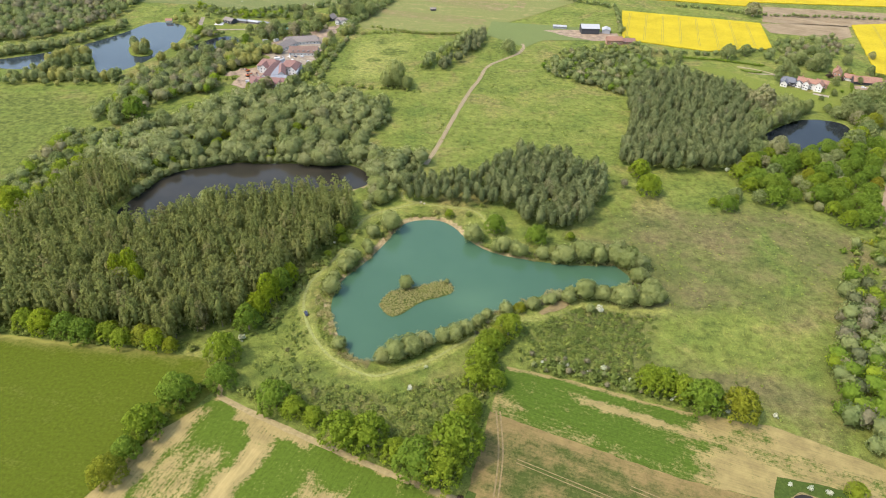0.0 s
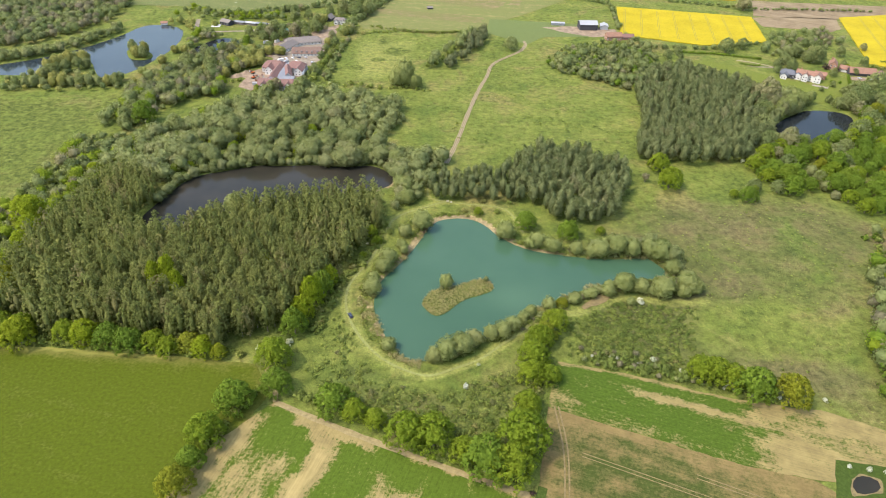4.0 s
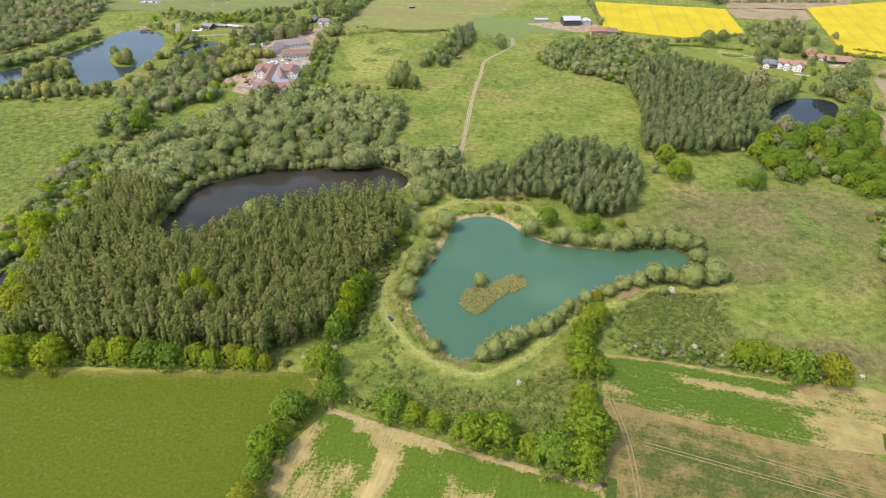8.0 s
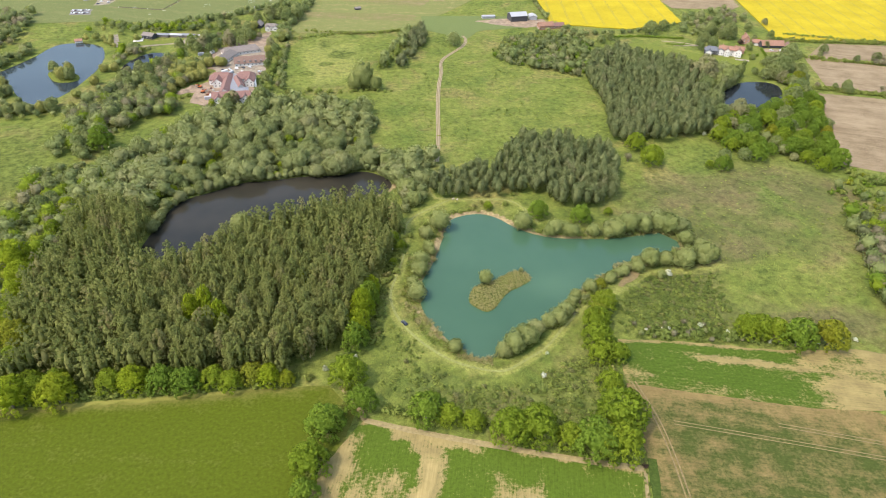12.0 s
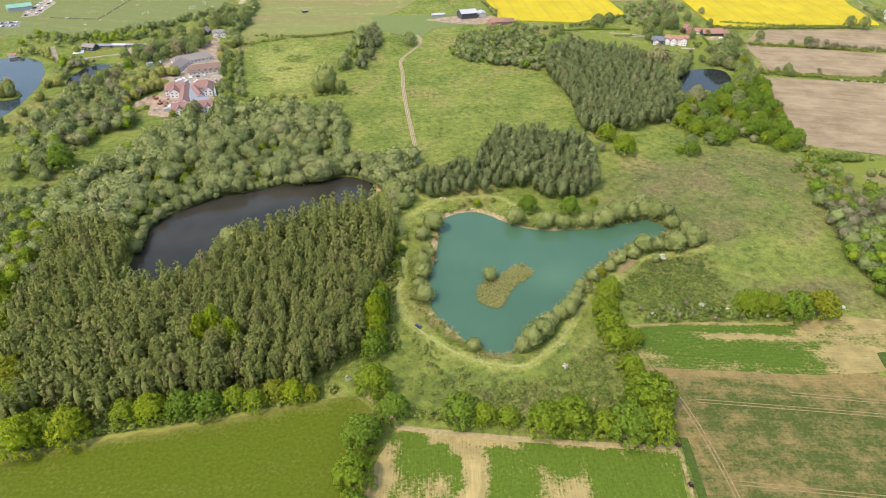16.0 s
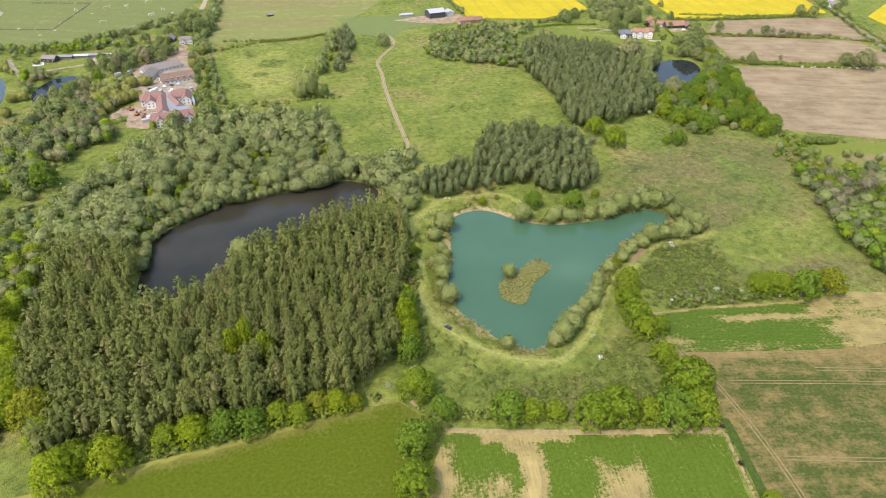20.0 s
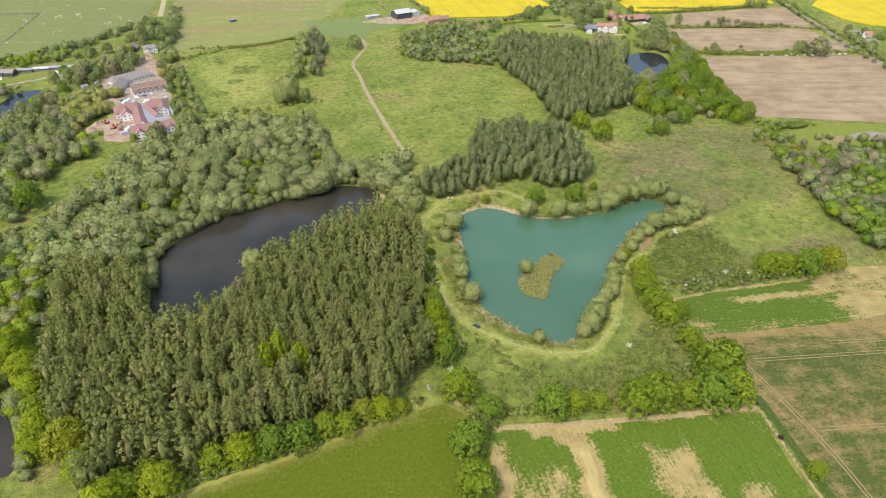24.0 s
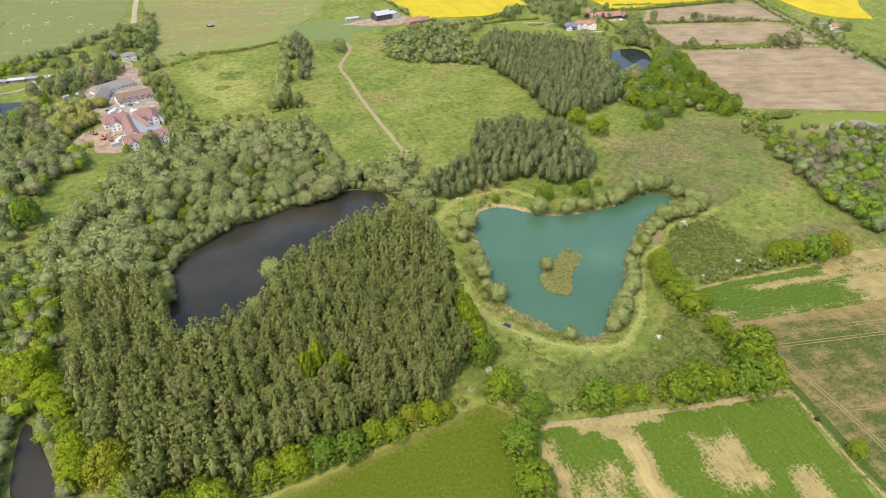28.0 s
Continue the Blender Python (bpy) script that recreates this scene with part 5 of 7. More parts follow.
# oaks by their places in the plan
GOLD = tree_kind("oak_tree", oak_crown, range(181, 183), M_GOLD, (7.0, 0.55, 5), "oaks of the hedgerows")
DEEP = tree_kind("oak_tree", oak_crown, range(184, 187), M_DEEP, (7.0, 0.55, 5), "oaks of the hedgerows")
GOLDEN = {(148, 212), (-134, 171), (-264, 302)}
DARKER = {(131, 216), (-119, 215), (-191, 259), (-180, 255), (-73, 213), (-101, 225), (-5, 177), (67, 353), (41, 365), (-131, 183), (208, 399)}
for spots in (OAKS_HEDGE, OAKS_SOUTH, OAKS_SW, OAKS_LAKEWEST, OAKS_FIELDCORNER, OAKS_BELT, OAKS_EASTHEDGE, OAKS_NSHORE, EDGE_OAKS, OAKS_MEADOW[:2] + OAKS_MEADOW[3:], OAKS_BRIGHT):
    for x, y, r in spots:
        if (x, y) in GOLDEN:
            plant(GOLD, x, y, r / 7.4, rng, "golden green oak in first spring leaf")
            continue
        if (x, y) in DARKER:
            plant(DEEP, x, y, r / 7.4, rng, "deep green leafy oak tree")
            continue
        tall = 2.6 if spots is OAKS_BRIGHT else 1.75 if spots is EDGE_OAKS else 1.0
        if spots is EDGE_OAKS and rng.uniform() < 0.4:
            plant(DEEP, x, y, r / 8.0, rng, "tall deep green oak among dark poplars", rng.uniform(1.3, 1.7))
        elif tall > 1:
            plant(LIME, x, y, r / 8.0, rng, "tall yellow green oak among dark poplars", tall * rng.uniform(0.75, 1.08))
        elif spots in (OAKS_SOUTH, OAKS_SW) and rng.uniform() < 0.55:
            plant(LIME, x, y, r / 8.0, rng, "yellow green oak in young spring leaf")
        else:
            plant(OAK, x, y, r / (7.1 if spots in (OAKS_FIELDCORNER, OAKS_BELT) else 7.8), rng, "bright green leafy oak tree in spring leaf")
for x, y, r in LONE[:3]:
    plant(SALLOW, x, y, r / 4.2, rng, "tall pale grey green willow standing in a meadow", 1.35)
for x, y, r in LONE[3:] + LONE28:
    plant(MIXED, x, y, r / 8.0, rng, "green broadleaf tree standing in a hedge")
YOUNG = tree_kind("young_willow", willow_crown, range(161, 164), M_YELLOWISH, (4.5, 0.25, 4), "yellowish willows")
for x, y, r in ISLET_TREES + [q for q in SPIT_TREES if len(dry_land(np.array([q[:2]], float), 0.5))]:
    pick = rng.uniform()
    if pick < 0.35:
        plant(YOUNG, x, y, r / 5.2, rng, "tall yellowish willow beside the far lake", 1.35)
    elif pick < 0.65:
        plant(WILLOW, x, y, r / 5.0, rng, "grey green willow beside the far lake", 1.3)
    else:
        plant(MIXED, x, y, r / 7.6, rng, "olive green tree beside the far lake", 1.3)
for x, y, r in YELLOW_TREES + MORE_YELLOW:
    if len(dry_land(np.array([(x, y)], float), 1.0)) == 0:
        continue
    plant(YOUNG, x, y, r / 4.8, rng, "yellowish green willow in young leaf")
for x, y, r in SITE_TREES + MORE_TREES:
    if len(dry_land(np.array([(x, y)], float), 1.0)) == 0:
        continue
    plant(MIXED, x, y, r / 8.0, rng, "green broadleaf tree near the buildings", 1.25)
for x, y, r in HOUSE_TREES + SITE_GREEN:
    if len(dry_land(np.array([(x, y)], float), 1.0)) == 0:
        continue
    plant(MIXED, x, y, r / 8.0, rng, "green broadleaf tree among far houses", 1.2)
for x, y, r in POND_WEST + POND_EAST:
    plant(WILLOW if rng.uniform() < 0.55 else MIXED, x, y, r / 5.6, rng, "large grey green tree beside the house pond", 1.15)
for x, y, r in ((366, 564, 5.6), (378, 551, 6.4), (377, 562, 7.4), (390, 566, 8.4), (404, 562, 8.0), (388, 543, 7.4)):
    plant(GOLD if rng.uniform() < 0.35 else MIXED, x, y, r / 7.4, rng, "olive green tree overhanging the house pond", 1.1)
for x, y, r in ((286, 541, 6.6), (296, 539, 5.8), (305, 549, 7.4), (316, 557, 7.4), (329, 565, 7.2), (342, 574, 6.2), (324, 574, 7.0)):
    plant(SALLOW, x, y, r / 4.6, rng, "pale grey green willow overhanging the house pond", 1.3)
for x, y, r in FIELD_TREES:
    if len(dry_land(np.array([(x, y)], float))) == 0:
        continue
    plant(DEEP if r > 9 else MIXED, x, y, r / 7.5, rng, "dark green tree at the meadow edge", 1.1)
for x, y, r in POND_TREES[:5]:
    plant(WILLOW if rng.uniform() < 0.6 else MIXED, x, y, r / (4.8 if r < 6 else 6.2), rng, "large grey green tree overhanging the house pond", 1.5 if x < 320 else 1.2)
for x, y, r in BARE_TREES + TWIG_TREES:
    plant(BARE, x, y, r / 5.2, rng, "brown grey tree with bare twigs")
for x, y, r in BLOSSOMS:
    plant(HAW, x, y, r / 2.6, rng, "white hawthorn shrub in blossom", 1.3)
copper = tree_kind("copper_shrub", lambda s: bush_crown(s, 300, 0.24, 14), (131,), M_MAROON, (1.0, 0.1, 3), "copper shrubs", "shrub")
plant(copper, 5.5, 146, 0.85, rng, "dark copper leaved shrub beside the field", 1.2)
plant(copper, 14, 165, 0.9, rng, "dark copper leaved shrub under oak trees", 0.8)

# willows round the lake and the dark pond
for x, y, r in WILLOWS_SOUTH_SHORE + WILLOWS_NORTH_SHORE + WILLOWS_POND + BANK_TREES:
    r = r * (1.3 if y > 328 and 35 < x < 130 else 1.12)
    plant(SALLOW, x, y, r / 4.6, rng, "pale grey green rounded willow at the water's edge")

for x, y, r in ((82, 337, 5.6), (90, 338, 6.2), (100, 339, 6.4), (109, 340, 5.8), (118, 342, 6.0), (126, 339, 5.4), (128, 328, 5.8), (127, 318, 5.2), (131, 308, 5.0), (133, 298, 4.6)):
    plant(WILLOW if rng.uniform() < 0.6 else SALLOW, x, y, r / 4.6, rng, "broad olive willow on the lake's far bank", rng.uniform(0.8, 1.05))
for x, y, r in ((107, 296, 4.8), (115, 297, 5.2), (123, 293, 4.8), (92, 302, 5.4), (98, 299, 4.4), (81, 300, 3.8), (73, 297, 3.4), (66, 293, 3.4), (57, 288, 3.8)):
    plant(SALLOW, x, y, r / 4.6, rng, "rounded grey green willow on the lake bank", rng.uniform(0.8, 1.05))
shore_line = [(26, 352), (42, 344), (57, 340), (74, 336), (95, 334), (115, 336), (127, 320), (122, 300), (100, 299), (80, 300), (64, 293), (41, 281), (23, 268)]
low_shore = dry_land(row_of(shore_line, 1.5, 2.2, 310), 0.6)
kinds = rng.uniform(size=len(low_shore))
bank_bushes = [bush_crown(s, 130, 0.34, 10) for s in range(311, 315)]
for lo, hi, mat, words in ((0.0, 0.45, M_WILLOW, "low grey green willow growth along the bank"), (0.45, 0.8, M_SHRUB, "low green shrubs along the bank"), (0.8, 1.0, M_TWIGS, "low brown bare shrubs along the bank")):
    joined("shore_shrubs", [(x, y, rng.uniform(0.6, 1.5), 0.9) for x, y in low_shore[(kinds >= lo) & (kinds < hi)]], bank_bushes, mat, words, "shrubs", 316)
plant(GOLD, 50, 286, 0.5, rng, "low golden green oak on the lake bank", 0.7)

for x, y in row_of(DARKPOND[:11], 5.5, 1.2, 77):
    plant(WILLOW, x + 0.3, y + 1.5, rng.uniform(0.55, 0.95), rng, "grey green willow overhanging the dark pond")
for x, y in np.concatenate([row_of([(-308, 300), (-305, 330), (-294, 356), (-286, 360)], 5.0, 2.0, 78), row_of([(-283, 350), (-281, 332), (-279, 312), (-282, 298)], 5.0, 1.0, 79)]):
    plant(WILLOW, x, y, rng.uniform(0.6, 1.0), rng, "grey green willow beside the narrow pond")

# poplar plantation in rows
ROWS_TURN = 1.326
pop = dry_land(scatter(POPLAR_MAIN, 5.2, 3, 0.42, ROWS_TURN, 6.5), 0.0)
for x, y, r in OAKS_LAKEWEST + EDGE_OAKS + [(x + 5, y - 2, r) for x, y, r in EDGE_OAKS] + OAKS_BRIGHT + [(x, y - 4, r) for x, y, r in OAKS_BRIGHT[:4]] + OAKS_SOUTH + OAKS_SW:
    pop = pop[np.hypot(pop[:, 0] - x, pop[:, 1] - y) > r * 0.85]
away = np.hypot(pop[:, 0] + 150, pop[:, 1] - 300)
pop = pop[np.argsort(away)]
not_poplar = (pop[:, 0] < -212) & (pop[:, 1] > 322 + 6 * np.sin(pop[:, 0] / 9))
west_wood, pop = pop[not_poplar], pop[~not_poplar]
for x, y in pop[:300]:
    plant(POPLAR, x, y, rng.uniform(0.84, 1.1), rng, "tall slender poplar with dark olive leaves")
lean = [poplar_crown(s, 370, 0.6, 28) for s in range(31, 37)]
east_pop = dry_land(scatter(POPLAR_E, 6.2, 45, 0.42, 0.4, 7.2), 0.0)
for x, y, r in POND_TREES + POND_WEST:
    east_pop = east_pop[np.hypot(east_pop[:, 0] - x, east_pop[:, 1] - y) > r]
rest = [pop[300:], dry_land(scatter(POPLAR_MID, 6.2, 44, 0.45, 0.4, 7.0), 0.0), east_pop]
rounded = [far_crown(s, 4.6, 20.0, 430, 0.61, 44, 0.26) for s in range(37, 42)]
for k, p in enumerate(rest):
    joined("poplar_wood", [(x, y, rng.uniform(0.8, 1.08) * (0.8 if k == 1 and x < 45 else 1.0), 1.0) for x, y in p], rounded if k else lean, M_POPLAR_OLD if k else M_POPLAR, "dense dark olive poplar plantation", "trees", k)

# willow scrub
will = dry_land(scatter(WILLOW_N, 7.2, 8, 0.5), -1.5)
will = will[np.argsort(np.hypot(will[:, 0] + 120, will[:, 1] - 440))]
for x, y in will[:200]:
    kind = rng.uniform()
    if kind < 0.05:
        plant(LIME, x, y, rng.uniform(0.3, 0.5), rng, "bright green young oak among willow scrub")
    elif kind < 0.10:
        plant(OAK, x, y, rng.uniform(0.4, 0.6), rng, "green oak among willow scrub")
    elif kind < 0.26:
        plant(MIXED, x, y, rng.uniform(0.4, 0.75), rng, "green broadleaf tree among willow scrub", 1.2)
    else:
        plant(WILLOW, x, y, 0.6 + 1.35 * rng.uniform() ** 1.6, rng, "grey green rounded willow bush beside a pond", rng.uniform(0.8, 1.2))
soft_w = [far_crown(s, 5.0, 9.0, 245, 0.595) for s in range(41, 46)]
soft_o = [far_crown(s) for s in range(51, 56)]
soft_b = [far_crown(s, 7.0, 12.0, 300, 0.545, 50, 0.22) for s in range(56, 59)]
bushes = [bush_crown(s, 66, 0.46, 7) for s in range(81, 87)]


def wood(outline, step, seed, low, high, shares, label, tall=1.0):
    """A wood of several kinds: shares of (material, part of all)."""
    p = dry_land(scatter(outline, step, seed), 1.5)
    r = np.random.default_rng(seed)
    pick = r.uniform(0, 1, len(p))
    at = 0.0
    for k, (mat, share, kind) in enumerate(shares):
        sel = p[(pick >= at) & (pick < at + share)]
        at += share
        if len(sel):
            joined("woodland", [(x, y, r.uniform(low, high), tall * r.uniform(0.85, 1.15)) for x, y in sel], kind, mat, label, "trees", seed + k)


joined("poplar_wood", [(x, y, rng.uniform(0.72, 0.98), 1.0) for x, y in west_wood], lean, M_POPLAR, "dense dark green poplars beside the pond", "trees", 77)
joined("willow_scrub", [(x, y, 0.65 + 1.3 * rng.uniform() ** 1.6, 1.0) for x, y in np.concatenate([will[200:], dry_land(scatter(WILLOW_MIDN, 6.5, 9), 0.0)])], soft_w, M_WILLOW, "grey green willow scrub", "trees", 4)
wood(WOOD_NE, 6.4, 60, 0.45, 0.95, ((M_POPLAR_OLD, 0.42, soft_w), (M_MIXED, 0.22, soft_o), (M_WILLOW, 0.26, soft_w), (M_DEEP, 0.1, soft_w)), "mixed green broadleaf woodland")
for x, y in dry_land(scatter(WOOD_E, 12.5, 61), 4.0):
    k = rng.uniform()
    if k < 0.22:
        plant(OAK, x, y, rng.uniform(0.75, 1.2), rng, "bright green oak in a small wood")
    elif k < 0.7:
        plant(DEEP, x, y, rng.uniform(0.7, 1.15), rng, "deep green oak in a small wood")
    elif k < 0.75:
        plant(GOLD, x, y, rng.uniform(0.65, 1.0), rng, "golden olive oak in a small wood")
    elif k < 0.9:
        plant(MIXED, x, y, rng.uniform(0.7, 1.1), rng, "green broadleaf tree in a small wood")
    else:
        plant(WILLOW, x, y, rng.uniform(0.8, 1.2), rng, "grey green willow in a small wood")
wood(WOOD_SE, 7.5, 62, 0.6, 1.0, ((M_MIXED, 0.40, soft_o), (M_DEEP, 0.22, soft_o), (M_DUSK, 0.18, soft_o), (M_OAK, 0.07, soft_o), (M_TWIGS, 0.13, soft_b)), "mixed woodland with some bare trees")
wood(SE_TREES, 9.5, 63, 0.6, 1.0, ((M_MIXED, 0.40, soft_o), (M_DEEP, 0.2, soft_o), (M_DUSK, 0.18, soft_o), (M_OAK, 0.07, soft_o), (M_TWIGS, 0.15, soft_b)), "mixed woodland with some bare trees")
wood(WOOD_NW, 8.6, 64, 0.6, 1.05, ((M_MIXED, 0.36, soft_o), (M_WILLOW, 0.22, soft_w), (M_DUSK, 0.16, soft_o), (M_TWIGS, 0.12, soft_b), (M_YELLOWISH, 0.08, soft_w), (M_OAK, 0.06, soft_o)), "mixed green and brownish woodland", 1.2)
wood(WOOD_W, 8.6, 65, 0.6, 1.0, ((M_MIXED, 0.4, soft_o), (M_WILLOW, 0.26, soft_w), (M_DUSK, 0.16, soft_o), (M_TWIGS, 0.12, soft_b), (M_OAK, 0.06, soft_o)), "mixed green and brownish woodland")
wood(WOOD_W2, 7.0, 66, 0.5, 0.9, ((M_WILLOW, 0.35, soft_w), (M_MIXED, 0.25, soft_o), (M_OAK, 0.2, soft_o), (M_SHRUB, 0.2, soft_w)), "grey green willow and oak woodland")
wood(WOOD_SW2, 8.0, 67, 0.6, 0.95, ((M_OAK, 0.55, soft_o), (M_WILLOW, 0.25, soft_w), (M_TWIGS, 0.2, soft_b)), "bright green oaks and willows")
wood(WOOD_SWR, 5.5, 68, 0.6, 0.9, ((M_WILLOW, 0.8, soft_w), (M_OAK, 0.2, soft_o)), "grey green willows by a pond")
wide_o = [far_crown(s, 8.0, 13.0, 150, 1.0, 26, 0.34) for s in range(191, 196)]
wood(WOOD_TOPLEFT, 9.5, 69, 0.6, 1.0, ((M_MIXED, 0.45, wide_o), (M_TWIGS, 0.18, wide_o), (M_POPLAR_OLD, 0.37, wide_o)), "dark far mixed woodland")
wood(BAND_FL_N, 6.0, 70, 0.8, 1.2, ((M_WILLOW, 0.8, soft_w), (M_MIXED, 0.2, soft_w)), "grey green trees along a lake")
wood(BAND_FL_S, 11.0, 71, 0.6, 1.0, ((M_YELLOWISH, 0.28, soft_w), (M_WILLOW, 0.42, soft_w), (M_MIXED, 0.3, soft_w)), "yellowish young willows along a lake")
wood(WOOD_FARM, 11.0, 72, 0.55, 0.95, ((M_MIXED, 0.4, soft_o), (M_TWIGS, 0.15, soft_b), (M_WILLOW, 0.45, soft_w)), "mixed farm woodland")
wood(WOOD_BEHINDLAKE, 16.0, 73, 0.45, 0.75, ((M_MIXED, 0.5, soft_o), (M_YELLOWISH, 0.25, soft_w), (M_OAK, 0.25, soft_o)), "mixed trees beside the club huts")
for k, outline in enumerate((CLUB_WOOD, COMPLEX_WOOD, SITE_BELT)):
    wood(outline, (7.0, 9.0, 7.0)[k], 85 + k, 0.4, 0.75, ((M_MIXED, 0.45, soft_o), (M_WILLOW, 0.2, soft_w), (M_YELLOWISH, (0.1, 0.1, 0.35)[k], soft_w), (M_TWIGS, 0.1, soft_b), (M_OAK, 0.15, soft_o)), "mixed garden trees and scrub")
wood(FAR_BELT, 7.5, 75, 0.35, 0.65, ((M_MIXED, 0.5, soft_o), (M_WILLOW, 0.25, soft_w), (M_OAK, 0.25, soft_o)), "green scrub trees along the sports field")
wood([(112, 690), (150, 736), (195, 746), (238, 744), (236, 724), (165, 712)], 6.5, 76, 0.3, 0.55, ((M_MIXED, 0.4, soft_o), (M_WILLOW, 0.4, soft_w), (M_SHRUB, 0.2, soft_w)), "low mixed green trees below a farm")
west_copse, east_copse = [(-19, 659), (1, 694), (17, 732), (37, 774), (42, 766), (28, 728), (8, 688), (-10, 657)], [(-1, 657), (14, 684), (32, 726), (44, 766), (56, 768), (50, 731), (24, 682), (8, 656)]
wood(west_copse, 6.0, 74, 0.5, 0.75, ((M_MIXED, 0.6, soft_o), (M_SHRUB, 0.4, soft_w)), "green broadleaf side of a copse in a meadow", 1.4)
wood(east_copse, 6.5, 174, 0.45, 0.85, ((M_DUSK, 1.0, soft_b),), "tall dark brownish trees of a copse", 1.5)
corner = scatter([(266, 350), (262, 326), (282, 314), (300, 338), (316, 364), (312, 380), (296, 372)], 6.0, 176, 0.55)
kinds = rng.uniform(size=len(corner))
for q, mat, crowns, low, high in ((corner[kinds < 0.4], M_SHRUB, bushes, 0.8, 2.0), (corner[(kinds > 0.4) & (kinds < 0.6)], M_DEEP, bushes, 1.2, 2.4),
                                  (corner[(kinds > 0.6) & (kinds < 0.75)], M_MIXED, soft_o, 0.3, 0.6), (corner[kinds > 0.85], M_GOLD, bushes, 0.9, 1.8)):
    joined("bushes", [(x, y, rng.uniform(low, high), 1.2) for x, y in q], crowns, mat, "mixed green bushes at the corner of a lawn", "shrubs", 177)
joined("clipped_copse", [(x, y, rng.uniform(0.5, 0.62), 1.0) for x, y in scatter([(311, 362), (338, 351), (335, 343), (306, 354)], 3.4, 178, 0.3)], soft_w, M_BRAMBLE, "dense dark green rounded copse beside a ploughed field", "trees", 179)
POND_RIM = ([(318, 532), (300, 545), (325, 565), (318, 575), (285, 535), (268, 512), (285, 508), (296, 496)], [(335, 497), (362, 518), (376, 550), (386, 556), (384, 520), (362, 495), (345, 482)])
for k, outline in enumerate(POND_RIM):
    wood(outline, 6.5, 180 + k, 0.6, 1.0, ((M_WILLOW, 0.6, soft_w), (M_MIXED, 0.25, soft_o), (M_OAK, 0.15, soft_o)), "willows and oaks round a pond")

# hedges
HEDGES_A = ((HEDGE_1, 5, 7, 0.5, 0.85, M_MIXED, soft_o),
 (HEDGE_4, 5, 2, 0.25, 0.5, M_MIXED, soft_o),
 (HEDGE_17, 3.5, 2, 0.9, 1.8, M_SHRUB, bushes),
 (HEDGE_8, 5, 4, 0.4, 0.8, M_MIXED, soft_o),
 (HEDGE_10, 2.6, 1.2, 0.25, 0.6, M_BRAMBLE, bushes),
 (HEDGE_13, 4.5, 5, 0.4, 0.75, M_MIXED, soft_o),
 (HEDGE_19, 3, 3, 0.45, 0.75, M_MIXED, soft_w),
 (HEDGE_22, 2.4, 3.0, 0.8, 1.9, M_SHRUB, bushes),
 (HEDGE_25, 1.5, 2.2, 0.9, 1.6, M_SHRUB, bushes),
 (HEDGE_28, 7, 2.0, 0.8, 1.2, M_BLOSSOM, bushes),
 (HEDGE_31, 4, 5, 0.4, 0.8, M_MIXED, soft_o))
HEDGES_B = ((HEDGE_2, 4, 2, 0.8, 1.6, M_SHRUB, bushes),
 (HEDGE_5, 3.5, 1.5, 0.8, 1.7, M_SHRUB, bushes),
 (HEDGE_18, 5, 2, 0.4, 0.6, M_TWIGS, soft_b),
 ([(x - 6, y + 3) for x, y in FARMROAD[1:6]], 4, 1.5, 0.8, 1.6, M_SHRUB, bushes),
 (HEDGE_11, 3, 3, 0.45, 0.8, M_SHRUB, soft_w),
 (HEDGE_14, 4, 2, 0.8, 1.6, M_SHRUB, bushes),
 (HEDGE_20, 4, 4, 0.9, 1.9, M_SHRUB, bushes),
 (HEDGE_23, 2.2, 2.0, 0.7, 1.5, M_SHRUB, bushes),
 (HEDGE_26, 3.0, 2.0, 0.9, 1.8, M_SHRUB, bushes),
 (HEDGE_29, 3.0, 2.5, 1.2, 2.2, M_SHRUB, bushes))
HEDGES_C = ((HEDGE_3, 4.5, 3, 0.3, 0.55, M_MIXED, soft_o),
 (HEDGE_6, 4, 1.5, 0.8, 1.6, M_SHRUB, bushes),
 ([(x + 6, y - 3) for x, y in FARMROAD[1:8]], 5, 1.5, 0.8, 1.7, M_SHRUB, bushes),
 ([(x - 7, y + 3) for x, y in FARMROAD[1:8]], 17, 2.0, 0.35, 0.7, M_MIXED, soft_o),
 (HEDGE_7, 9, 1, 0.25, 0.6, M_SHRUB, bushes),
 (HEDGE_9, 5, 5, 0.3, 0.7, M_MIXED, soft_o),
 (HEDGE_12, 5, 2, 0.3, 0.6, M_MIXED, soft_o),
 (HEDGE_16, 1.7, 3.5, 0.8, 2.2, M_BRAMBLE, bushes),
 (HEDGE_16, 6.5, 4.0, 0.22, 0.4, M_TWIGS, soft_b),
 (HEDGE_16, 8.0, 4.0, 0.25, 0.4, M_WILLOW, soft_w),
 (HEDGE_21, 2.4, 3.0, 0.8, 1.9, M_SHRUB, bushes),
 (HEDGE_24, 2.4, 3.5, 0.8, 1.8, M_SHRUB, bushes),
 (HEDGE_27, 2.6, 2.0, 1.0, 1.9, M_SHRUB, bushes),
 (HEDGE_30, 5, 4, 0.5, 0.8, M_YELLOWISH, soft_w))
for k, (line, step, spread, low, high, mat, crowns) in enumerate(HEDGES_A + HEDGES_B + HEDGES_C):
    joined("hedge", [(x, y, rng.uniform(low, high), 1.0) for x, y in dry_land(row_of(line, step, spread, 200 + k), 1.0)], crowns, mat, "uneven green field hedge", "hedge", 200 + k)

